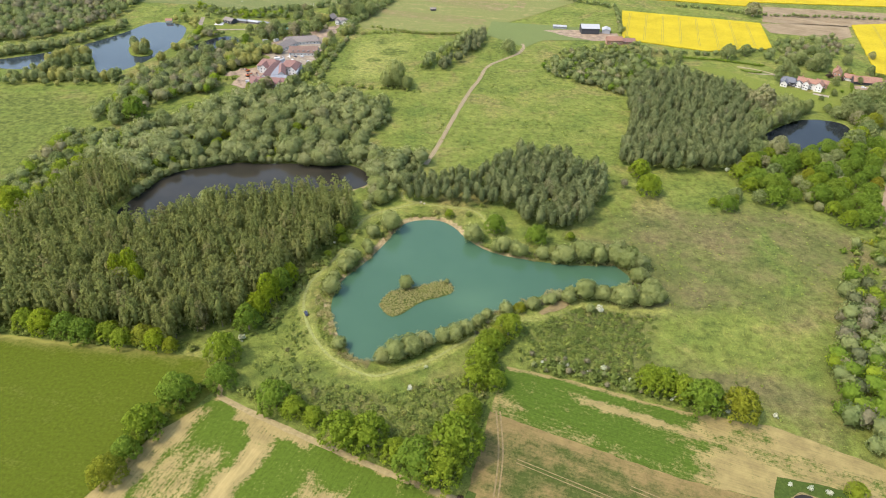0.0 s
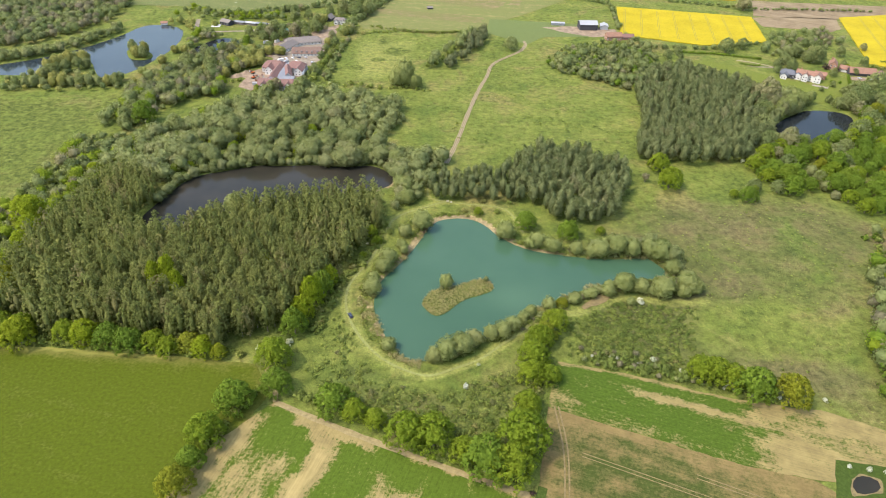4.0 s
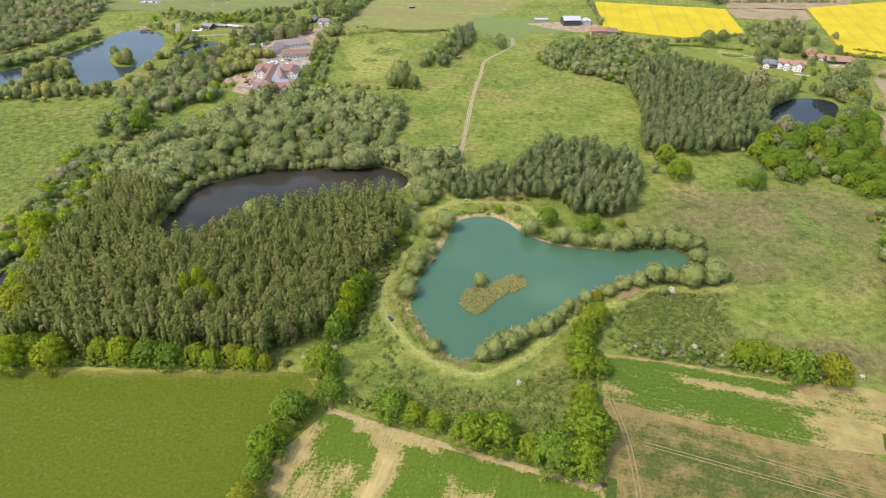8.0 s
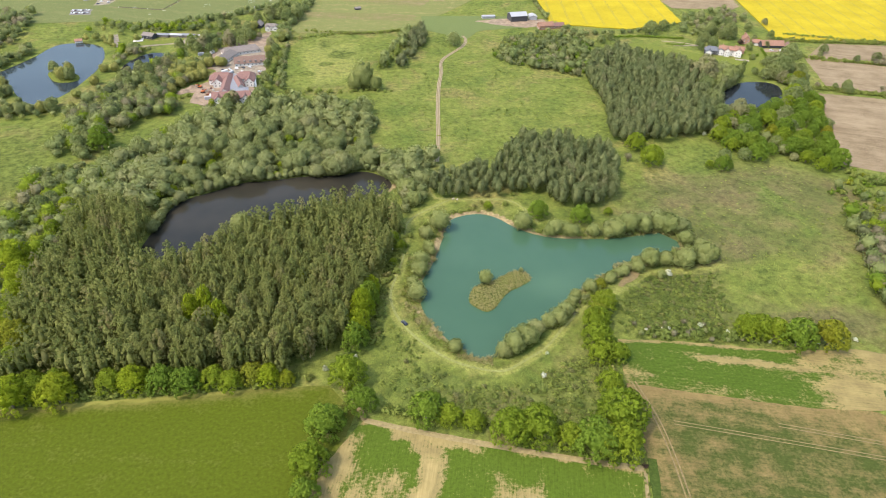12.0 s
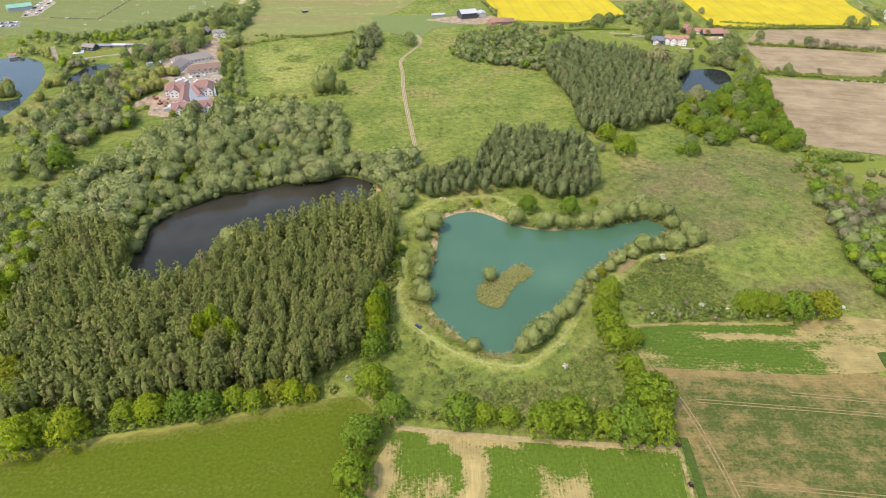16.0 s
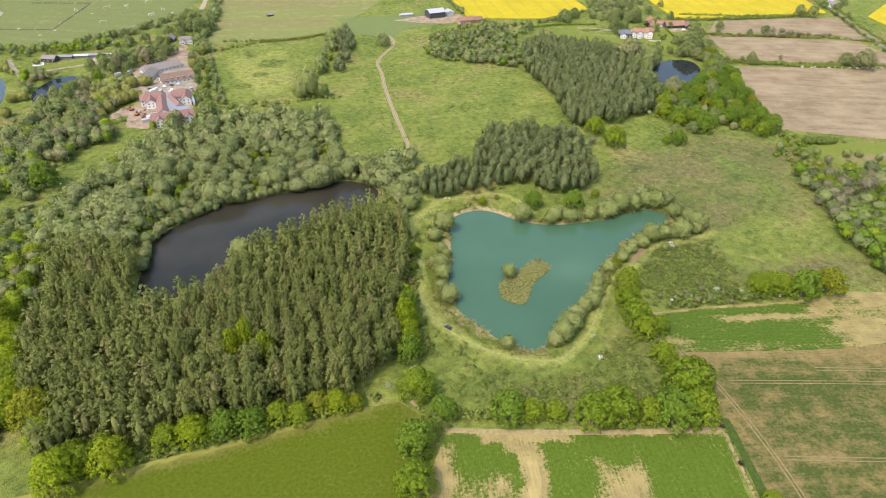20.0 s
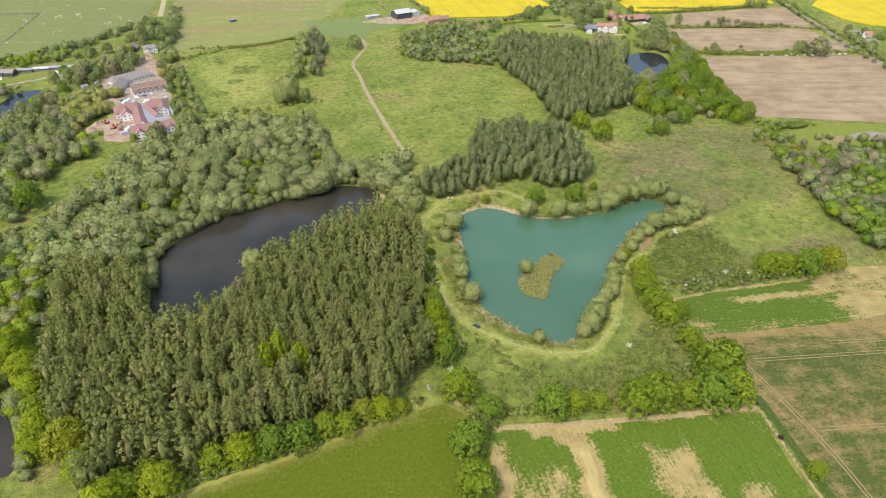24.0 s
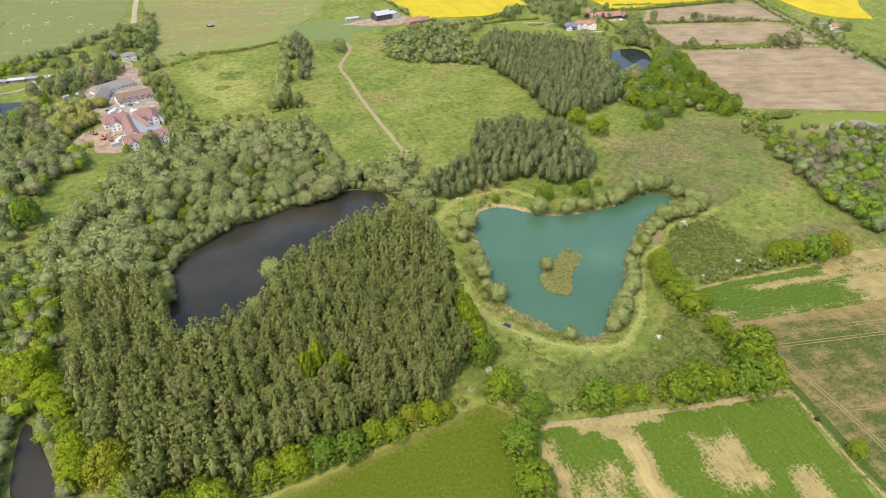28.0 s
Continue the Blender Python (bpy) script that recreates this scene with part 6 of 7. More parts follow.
# low scrub and tussocks
scrubs = [bush_crown(s, 130, 0.34, 10) for s in range(87, 92)]
for k, (outline, step, low, high) in enumerate(((SCRUB_LAKE_SE, 2.3, 0.45, 1.1), (SCRUB_S, 2.2, 0.2, 1.05), (SCRUB_W, 2.4, 0.2, 0.85))):
    p = dry_land(scatter(outline, step, 90 + k, 0.5), 2.0)
    p = p[from_line(p[:, 0], p[:, 1], LAKEPATH) > 3.6]
    p = p[signed(p[:, 0], p[:, 1], outline) < -9.0 * rng.uniform(size=len(p)) ** 2]
    p = p[[noise.noise((x / 12, y / 12, 4.7)) + rng.uniform(-0.25, 0.25) > (-0.22, -0.5, -0.4)[k] for x, y in p]]
    for outline2 in (PALE_S, PALE_SE):
        p = p[(signed(p[:, 0], p[:, 1], outline2) > -2.0) | (rng.uniform(size=len(p)) < 0.45)]
    green = rng.uniform(size=len(p)) < (0.42, 0.72, 0.7)[k]
    for q, mat, words in ((p[~green], M_BRAMBLE, "low dark green bramble scrub"), (p[green], M_SHRUB, "low bright green shrubs and weeds")):
        joined("scrub", [(x, y, 1.25 * (low + (high - low) * rng.uniform() ** 2), 0.42) for x, y in q], scrubs, mat, words, "shrubs", 95 + k)
NORTH_MEADOW = [(0, 470), (-15, 520), (-15, 590), (45, 690), (110, 650), (140, 600), (145, 480), (110, 475), (40, 455)]
for k, (outline, step, low, high) in enumerate(((NORTH_MEADOW, 7.0, 0.3, 1.0), (EAST_MEADOW, 6.0, 0.25, 0.7), ([(-95, 620), (-100, 740), (0, 740), (-10, 660), (-40, 630)], 7.5, 0.25, 0.8))):
    p = dry_land(scatter(outline, step, 190 + k, 0.5), 3.0)
    p = p[[noise.noise((x / 28, y / 28, 1.7)) + rng.uniform(-0.25, 0.25) > -0.05 for x, y in p]]
    joined("tussocks", [(x, y, low + (high - low) * rng.uniform() ** 2.2, 0.4) for x, y in p], bushes, M_SHRUB, "low green tussocks in rough grass", "shrubs", 195 + k)

# reeds: the island, and tufts along the shores
tufts = [reed_tuft(s) for s in range(141, 147)]
p = scatter(ISLAND_S, 1.15, 150, 0.5)
joined("island_reeds", [(x, y, rng.uniform(0.3, 0.55), 0.9) for x, y in p], tufts, M_REED, "tan and olive reeds covering an islet", "reeds", 151)
plant(WILLOW, 9, 309.5, 0.35, rng, "small bright willow on the islet")
edge = resample(LAKE_S, 1.0)
c = edge.mean(0)
fringe = []
for x, y in edge:
    if noise.noise((x / 14, y / 14, 3.1)) > -0.05 and not (-20 < x < 60 and y > 335):
        fringe.append((x + rng.uniform(-1.6, 1.6) + (x - c[0]) * 0.012, y + rng.uniform(-1.6, 1.6) + (y - c[1]) * 0.012, rng.uniform(0.4, 0.9), 1.0))
joined("shore_reeds", fringe, tufts, M_REED, "tan reeds along the lake shore", "reeds", 152)

# shrubs and reed beds on the strip between the path and the water
BANK_W = [(-55, 340), (-40, 338), (-43, 327), (-55, 311), (-58, 296), (-58, 282), (-53, 266), (-42, 246), (-27, 242), (-29, 236), (-45, 243), (-59, 262), (-66, 283), (-66, 303), (-60, 322)]
p = dry_land(scatter(BANK_W, 1.5, 160, 0.5), 0.3)
p = p[from_line(p[:, 0], p[:, 1], LAKEPATH) > 3.0]
side = np.array([noise.noise((x / 9, y / 9, 8.8)) for x, y in p])
joined("bank_growth", [(x, y, rng.uniform(0.25, 0.55), 0.8) for x, y in p[side > 0.1]], bushes, M_SHRUB, "low green growth on the lake bank", "shrubs", 161)
joined("bank_reeds", [(x, y, rng.uniform(0.4, 0.8), 1.0) for x, y in p[(side < -0.08)]], tufts, M_REED, "tan reed bed on the lake bank", "reeds", 162)
for x, y, r in ((320, 325, 3.6), (330, 321, 3.4), (352, 304, 4.5), (357, 296, 4.0), (362, 289, 3.5), (344, 344, 2.0), (340, 310, 3.0)):
    plant(SALLOW, x, y, r / 4.6, rng, "rounded grey green willow beside a shallow pond")
BUSH = tree_kind("bush", lambda s: bush_crown(s, 420, 0.22, 16), range(165, 168), M_SHRUB, (1.0, 0.1, 3), "bushes round the lake", "shrub")
for x, y, r in BANK_BUSHES:
    plant(BUSH, x, y, r / 2.0, rng, "rounded green bush beside the lake path", 1.1)
plant(BARE, 177, 538, 1.15, rng, "large brown grey tree with bare twigs", 1.3)
for x, y in ((70, 247), (91, 241), (81, 245), (53, 250)):
    plant(BARE, x, y, rng.uniform(0.4, 0.55), rng, "grey brown shrub still bare of leaves", 0.8)
for x, y in ((68, 244), (104, 233), (121, 222), (74, 240), (80, 238), (112, 231), (139, 217), (144, 214), (35, 257), (-114, 254), (-63, 348), (92, 290)):
    plant(HAW, x, y, rng.uniform(0.45, 0.75), rng, "white hawthorn shrub in blossom", 1.2)

# shrubs between the path and the water
bank = []
for x, y in resample(LAKE_S, 1.6):
    d = np.array([x, y]) - c
    d /= np.hypot(*d)
    if noise.noise((x / 11, y / 11, 6.2)) > 0.02 and y < 384:
        px, py = np.array([x, y]) + d * rng.uniform(2.0, 6.0)
        bank.append((px, py, rng.uniform(0.4, 1.0), 1.0))
bank = [b for b in bank if from_line(np.array([b[0]]), np.array([b[1]]), LAKEPATH)[0] > 3.2]
joined("bank_shrubs", bank, bushes, M_SHRUB, "low green shrubs on the lake bank", "shrubs", 155)
for x, y, r in ((182, 168, 5.3), (172, 163, 3.4)):
    plant(OAK, x, y, r / 8.0, rng, "bright green leafy oak beside a field pond")
for x, y, r in ((165, 172, 1.9), (157, 174, 1.5), (172, 170, 2.0)):
    plant(HAW, x, y, r / 2.6, rng, "white hawthorn shrub in blossom", 1.3)
for k, (x, y) in enumerate(((-232, 330), (-205, 338), (-175, 345), (-120, 330), (-150, 262), (-134, 300), (-222, 290), (-190, 282))):
    plant(BARE, x, y, 0.62, rng, "grey brown poplar still bare of leaves", 2.1)
for k, (x, y) in enumerate(((392, 600), (405, 612), (372, 605))):
    plant(MIXED, x, y, (0.55, 0.4, 0.35)[k], rng, "rounded dark green garden tree")
for x, y, r in ((630, 470, 5.5), (646, 490, 6.0), (662, 478, 5.0), (612, 440, 6.0), (632, 455, 4.5), (660, 455, 6.5), (715, 628, 5.5), (734, 644, 5.0), (752, 662, 6.0), (712, 650, 4.5), (745, 640, 5.5), (700, 600, 4.0)):
    plant(MIXED, x, y, r / 8.0, rng, "green broadleaf tree beside the country lane")

# ---- buildings ----
M_WHITE = plain_material("white_render", (0.546, 0.528, 0.497), 0.06, 0.6)
M_BRICK = plain_material("red_brick", (0.299, 0.167, 0.114), 0.15, 1.5)
M_REDTILE = plain_material("red_tiles", (0.172, 0.096, 0.080), 0.22, 1.0)
M_ORANGETILE = plain_material("orange_tiles", (0.215, 0.118, 0.080), 0.28, 0.9)
M_SLATE = plain_material("grey_slates", (0.160, 0.138, 0.120), 0.25, 0.9)
M_BLUESLATE = plain_material("blue_slates", (0.098, 0.104, 0.116), 0.2, 1.0)
M_PLANK = plain_material("weathered_planks", (0.352, 0.317, 0.264), 0.15, 2.0)
M_BROWNTILE = plain_material("brown_tiles", (0.140, 0.090, 0.068), 0.25, 1.0)
M_FLATROOF = plain_material("grey_felt_roof", (0.167, 0.176, 0.189), 0.12, 0.8)
M_BLACKWOOD = plain_material("black_boards", (0.045, 0.045, 0.05), 0.2, 2.0)
M_METALROOF = plain_material("pale_metal_roof", (0.280, 0.286, 0.292), 0.06, 0.4, 0.5)
M_GLASS = plain_material("window_glass", (0.03, 0.035, 0.04), 0.1, 1.0, 0.08, 0.6)
M_FRAME = plain_material("white_window_frame", (0.686, 0.678, 0.651), 0.04, 1.0)
M_STEEL = plain_material("scaffold_steel", (0.396, 0.405, 0.414), 0.1, 1.0, 0.45, 0.5, 0.7)
M_GREENROOF = plain_material("green_sheet_roof", (0.123, 0.238, 0.176), 0.1, 0.6)


def prism(name, corners, faces, material, parent, label=""):
    return mesh_object(name, corners, faces, material, parent, label)


def slab(name, x0, x1, y0, y1, z0, z1, material, parent, label=""):
    v = [(x, y, z) for z in (z0, z1) for x, y in ((x0, y0), (x1, y0), (x1, y1), (x0, y1))]
    return prism(name, v, [(3, 2, 1, 0), (4, 5, 6, 7), (0, 1, 5, 4), (1, 2, 6, 5), (2, 3, 7, 6), (3, 0, 4, 7)], material, parent, label)


def gabled(thing, cx, cy, length, width, turn, wall_h, roof_h, wall_mat, roof_mat, hip=0.0, windows=2, storeys=2, over=0.5, roof_label=""):
    """One gabled range of a building under its Empty: wall, roof with thickness and eaves, and windows. length runs along the ridge."""
    m = pose(cx, cy, 0, 0, 0, turn)

    def at(x, y, z):
        return tuple(m @ Vector((x, y, z)))

    L, W = length / 2, width / 2
    ridge = L - hip
    wv = [at(x, y, z) for z in (-0.3, wall_h) for x, y in ((-L, -W), (L, -W), (L, W), (-L, W))]
    faces = [(0, 1, 5, 4), (1, 2, 6, 5), (2, 3, 7, 6), (3, 0, 4, 7)]
    if not hip:
        wv += [at(-L, 0, wall_h + roof_h - 0.15), at(L, 0, wall_h + roof_h - 0.15)]
        faces += [(4, 7, 8), (5, 9, 6)]
    wall = prism("wall", wv, faces, wall_mat, thing)
    e, r = over, ridge + (0 if hip else over)
    drop = roof_h * over / W
    rv = []
    for dz in (0.0, 0.28):
        rv += [at(-L - e, -W - e, wall_h - drop + dz), at(L + e, -W - e, wall_h - drop + dz), at(L + e, W + e, wall_h - drop + dz), at(-L - e, W + e, wall_h - drop + dz),
               at(-r, 0, wall_h + roof_h + dz), at(r, 0, wall_h + roof_h + dz)]
    top = [(6, 7, 11, 10), (8, 9, 10, 11)] + ([(7, 8, 11), (9, 6, 10)] if hip else [])
    under = [(1, 0, 4, 5), (3, 2, 5, 4)] + ([(2, 1, 5), (0, 3, 4)] if hip else [])
    rim = [(0, 1, 7, 6), (2, 3, 9, 8)] + ([(1, 2, 8, 7), (3, 0, 6, 9)] if hip else [(1, 5, 11, 7), (5, 2, 8, 11), (3, 4, 10, 9), (4, 0, 6, 10)])
    prism("roof", rv, top + under + rim, roof_mat, thing, roof_label)
    zr = wall_h + roof_h + 0.28
    ridge_v = [at(x, y, z) for x in (-r, r) for y, z in ((-0.22, zr - 0.24 * roof_h / W), (0.0, zr + 0.12), (0.22, zr - 0.24 * roof_h / W))]
    prism("ridge", ridge_v, [(0, 3, 4, 1), (1, 4, 5, 2), (0, 1, 2), (3, 5, 4), (2, 5, 3, 0)], roof_mat, thing)
    for side in (-1, 1):
        y0, y1, z0 = side * (W + e), side * (W + e + 0.12), wall_h - drop + 0.02
        gutter_v = [at(x, y, z) for x in (-L - e, L + e) for y, z in ((y0, z0), (y1, z0), (y1, z0 + 0.14), (y0, z0 + 0.14))]
        prism("gutter", gutter_v, [(0, 1, 2, 3), (7, 6, 5, 4), (0, 4, 5, 1), (1, 5, 6, 2), (2, 6, 7, 3), (3, 7, 4, 0)], M_BLACKWOOD, thing)
    if windows:
        for s in range(storeys):
            z = 1.0 + s * 2.6
            if z + 1.3 > wall_h:
                continue
            n = max(1, int(length / 3.6))
            for side in (-1, 1):
                for k in range(n):
                    window(wall, m, -L + (k + 0.5) * length / n, side * W, z, 0 if side < 0 else 180)
            for side in (-1, 1):
                if windows > 1 and not hip:
                    for y in (-width * 0.22, width * 0.22):
                        window(wall, m, side * L, y, z, 90 if side > 0 else -90)
    return wall


FRAME_V = [(-0.75, -0.04, 0), (0.75, -0.04, 0), (0.75, -0.04, 1.35), (-0.75, -0.04, 1.35), (-0.75, 0.05, 0), (0.75, 0.05, 0), (0.75, 0.05, 1.35), (-0.75, 0.05, 1.35)]
frame_mesh = bpy.data.meshes.new("window")
frame_mesh.from_pydata(FRAME_V, [], [(0, 1, 2, 3), (0, 4, 5, 1), (1, 5, 6, 2), (2, 6, 7, 3), (3, 7, 4, 0)])
frame_mesh.materials.append(M_FRAME)
pane_mesh = bpy.data.meshes.new("pane")
pane_mesh.from_pydata([(-0.62, -0.06, 0.12), (0.62, -0.06, 0.12), (0.62, -0.06, 1.23), (-0.62, -0.06, 1.23)], [], [(0, 1, 2, 3)])
pane_mesh.materials.append(M_GLASS)


def window(wall, m, x, y, z, turn):
    w = new("window", frame_mesh)
    w.parent = wall
    w.matrix_basis = m @ pose(x, y, z, 0, 0, turn)
    g = new("pane", pane_mesh)
    g.parent = w


def chimney(thing, x, y, top):
    slab("chimney", x - 0.5, x + 0.5, y - 0.4, y + 0.4, 4.0, top, M_BRICK, thing)


def building(name, label, category="house"):
    return tagged(new(name), label, category)


# red roofed building under construction
red = building("red_roofed_building", "large white building with red tiled roofs under construction", "building")
gabled(red, -168, 651, 22, 13, -4, 5.0, 4.6, M_WHITE, M_REDTILE, 5.0)
gabled(red, -171, 644, 12, 8, 82, 5.0, 3.4, M_WHITE, M_REDTILE)
gabled(red, -163.5, 629, 34, 9, 84, 5.0, 3.8, M_WHITE, M_REDTILE)
gabled(red, -146, 650, 18, 13, -6, 5.0, 4.4, M_WHITE, M_REDTILE, 4.5)
gabled(red, -142, 642, 14, 8, 80, 5.0, 3.4, M_WHITE, M_REDTILE)
gabled(red, -152.5, 634, 24, 7, 100, 5.0, 3.2, M_WHITE, M_REDTILE)
gabled(red, -159, 604, 33, 11, -4, 5.0, 4.0, M_WHITE, M_REDTILE)
gabled(red, -170, 601, 11, 7, 86, 5.0, 3.2, M_WHITE, M_REDTILE)
gabled(red, -147, 601, 11, 7, 86, 5.0, 3.2, M_WHITE, M_REDTILE)
slab("flat_roof", -160, -144, 607, 620, 4.8, 5.8, M_FLATROOF, red, "flat grey felt roof")
slab("flat_roof", -160, -153, 620, 655, 4.8, 5.9, M_FLATROOF, red, "flat grey felt roof")
for z in (2.2, 4.4):
    slab("scaffold_deck", -138.5, -136.8, 628, 652, z, z + 0.12, M_STEEL, red, "scaffold boards")
for y in np.arange(628, 653, 3.0):
    slab("scaffold_pole", -136.9, -136.75, y, y + 0.15, 0, 7.5, M_STEEL, red, "steel scaffold pole")

row = building("long_house", "long white house with brown tiled roof and dormers")
gabled(row, -141.5, 697, 30, 13, 2, 3.2, 4.6, M_WHITE, M_BROWNTILE, 0, 2, 1)
for k in range(5):
    slab("dormer", -153 + 5.4 * k, -151 + 5.4 * k, 690.8, 694.5, 3.6, 5.4, M_SLATE, row)
grey = building("slate_house", "low pale house with grey slate roofs")
gabled(grey, -150, 731, 38, 12, 15, 3.2, 4.2, M_WHITE, M_SLATE, 3.0, 2, 1)
gabled(grey, -165, 714, 28, 12, 62, 3.2, 4.0, M_WHITE, M_SLATE, 3.0, 2, 1)
white = building("white_cottage", "small white rendered cottage with slate roof")
gabled(white, -115, 805, 14, 7, -8, 4.6, 2.2, M_WHITE, M_SLATE, 2.0)
gabled(white, -119, 801.5, 5, 4, 82, 4.2, 1.6, M_WHITE, M_SLATE)
gabled(white, -111, 801, 5, 4, 82, 4.2, 1.6, M_WHITE, M_SLATE)
shed = building("slate_barn", "small barn with steep dark slate roof", "barn")
gabled(shed, -129, 818, 11, 9, 70, 3.0, 3.6, M_BLACKWOOD, M_SLATE, 0, 0)

# white house by the pond, and its barns
wh = building("white_house", "rambling white house with red tiles and slates beside a pond")
gabled(wh, 373, 638, 20, 8, -32, 6.2, 2.8, M_WHITE, M_ORANGETILE)
gabled(wh, 381, 631, 11, 7, 56, 6.2, 2.6, M_WHITE, M_ORANGETILE)
gabled(wh, 370, 635, 9, 5.5, 56, 6.2, 2.4, M_WHITE, M_ORANGETILE)
gabled(wh, 357, 645, 15, 8, -32, 4.0, 3.4, M_BLACKWOOD, M_BLUESLATE, 3.0)
gabled(wh, 351, 641, 7, 6, 56, 3.6, 2.4, M_WHITE, M_BLUESLATE)
gabled(wh, 365, 640, 8, 6, 56, 4.6, 2.2, M_WHITE, M_BLUESLATE)
gabled(wh, 389, 640, 10, 6, -32, 4.4, 2.6, M_BRICK, M_ORANGETILE)
chimney(wh, 368, 642, 10.6)
chimney(wh, 379, 635, 10.8)
terrace = tagged(new("terrace"), "pale stone terrace with a low wall before the house", "terrace")
for k, (cx, cy, lx, ly, top, mat) in enumerate(((378, 618, 14, 4, 0.35, M_GRAVEL), (378, 615.8, 14, 0.4, 0.8, M_PLANK), (385.2, 618, 0.4, 4.6, 0.8, M_PLANK))):
    piece = slab("wall" if k else "paving", -lx / 2, lx / 2, -ly / 2, ly / 2, 0.0, top, mat, terrace)
    piece.matrix_basis = pose(378, 618, 0.05, 0, 0, -32) @ pose(cx - 378, cy - 618, 0)
for x, y, r in ((368, 681, 4.2), (409, 666, 4.4), (419, 659, 3.0), (383, 682, 2.6)):
    plant(copper, x, y, r / 2.0, rng, "dark copper leaved tree beside the white house", 1.2)
for x, y, r in ((390, 618, 2.4), (402, 625, 1.8), (371, 587, 2.2), (396, 630, 1.4)):
    plant(DEEP, x, y, r / 7.4, rng, "clipped dark green garden tree on a lawn", 1.1)
for x, y, r in ((388, 701, 6.5), (400, 686, 5.5), (422, 739, 5.0), (376, 694, 5.0)):
    plant(MIXED, x, y, r / 8.0, rng, "green broadleaf tree behind the white house", 1.1)
plant(BARE, 409, 690, 1.35, rng, "tall pinkish brown tree still bare of leaves", 1.1)
plant(LIME, 431, 664, 0.5, rng, "bright green tree beside the cart barn")
for k, (line, low, high) in enumerate((([(261, 716), (306, 710), (351, 695)], 0.7, 1.3), ([(424, 649), (417, 634), (410, 619)], 0.7, 1.0), ([(322, 682), (328, 676), (337, 673), (343, 678)], 0.6, 0.9))):
    joined("garden_hedge", [(x, y, rng.uniform(low, high), 1.0) for x, y in row_of(line, 1.8, 0.5, 260 + k)], bushes, M_DEEP, "dense clipped dark green garden hedge", "hedge", 270 + k)
ribbon("house_drive", [(328, 676), (337, 671), (351, 672), (362, 664), (380, 660)], 3.0, 0.11, M_GRAVEL, "pale gravel drive of the white house", "track")
cott = building("tiled_cottage", "brick cottage with red tiled roof among trees")
gabled(cott, 419, 671, 13, 8, 60, 5.0, 4.0, M_BRICK, M_ORANGETILE)
gabled(cott, 427, 662, 9, 6, -30, 3.0, 3.0, M_WHITE, M_ORANGETILE)
chimney(cott, 419, 675, 10.5)
cart = building("cart_barn", "long open cart barn with red tiled roof", "barn")
gabled(cart, 440, 652, 26, 10, -12, 3.0, 4.2, M_BLACKWOOD, M_ORANGETILE, 0, 0)
gabled(cart, 455, 643, 13, 7, 55, 2.8, 3.2, M_BLACKWOOD, M_REDTILE, 0, 0)
sheet("barn_apron", [(424, 646), (450, 641), (447, 632), (422, 636)], 0.1, M_EARTH, "pale gravel yard before a barn", "ground", 0.5)

# farm in the distance
barn = building("black_barn", "tall black boarded barn with pale metal roof", "barn")
gabled(barn, 181.5, 797, 21, 15, 0, 6.5, 3.0, M_BLACKWOOD, M_METALROOF, 0, 0)
b2 = building("metal_shed", "pale grey metal farm shed", "shed")
gabled(b2, 202, 798, 11, 9, 80, 4.0, 1.6, M_METALROOF, M_METALROOF, 0, 0)
b3 = building("farm_shed", "long low pale open farm shed", "shed")
gabled(b3, 148, 810, 16, 5, -5, 2.6, 0.9, M_METALROOF, M_METALROOF, 0, 0)
b4 = building("brick_farmhouse", "brick farmhouse range with red tiled roof")
gabled(b4, 203, 758, 18, 8, 2, 4.6, 3.2, M_BRICK, M_ORANGETILE)
gabled(b4, 220, 760, 14, 7, 2, 3.0, 2.6, M_BRICK, M_REDTILE)
for x, y, w, d, t, mat in ((640, 478, 12, 7, -30, M_SLATE), (652, 468, 9, 6, -30, M_ORANGETILE), (622, 449, 14, 7, -25, M_SLATE), (724, 640, 11, 7, -40, M_SLATE), (740, 655, 9, 6, -40, M_METALROOF)):
    h = building("lane_house", "small house beside the country lane")
    gabled(h, x, y, w, d, t, 4.0, 3.4, M_BRICK if w > 11 else M_WHITE, mat)

# club huts by the far lake
hut = building("black_hut", "black boarded club hut with white deck", "hut")
gabled(hut, -246, 797, 13, 9, -30, 3.4, 2.2, M_BLACKWOOD, M_SLATE, 0, 1, 1)
slab("deck", -262, -252, 785, 794, 0.2, 0.5, M_WHITE, hut, "pale wooden deck")
for x, y in ((-232, 799), (-218, 796), (-205, 793)):
    h = building("low_shed", "long low grey club shed", "shed")
    gabled(h, x, y, 13, 5, -18, 2.5, 0.9, M_SLATE, M_METALROOF if x == -218 else M_FLATROOF, 0, 0)
boat = building("boat_house", "small red roofed boat house on a lake", "hut")
gabled(boat, -317, 794, 7, 4.5, 5, 1.8, 1.5, M_WHITE, M_ORANGETILE, 0, 1, 1)
far_shed = building("green_roofed_hall", "large hall with green sheet roof", "hall")
gabled(far_shed, -328, 968, 26, 15, 14, 4.5, 2.5, M_METALROOF, M_GREENROOF, 0, 0)
post = building("field_hut", "small grey hut in a field", "hut")
gabled(post, -6, 870, 7, 4, 10, 2.0, 1.2, M_BLACKWOOD, M_SLATE, 0, 0)


# ---- vehicles ----
def paint(name, color):
    n = Nodes(name)
    n.bsdf.inputs["Coat Weight"].default_value = 0.6
    return n.done(n.ramp(n.noise(2.0, 3), (0.3, tuple(c * 0.9 for c in color)), (0.7, color)), 0.35, 0.5)


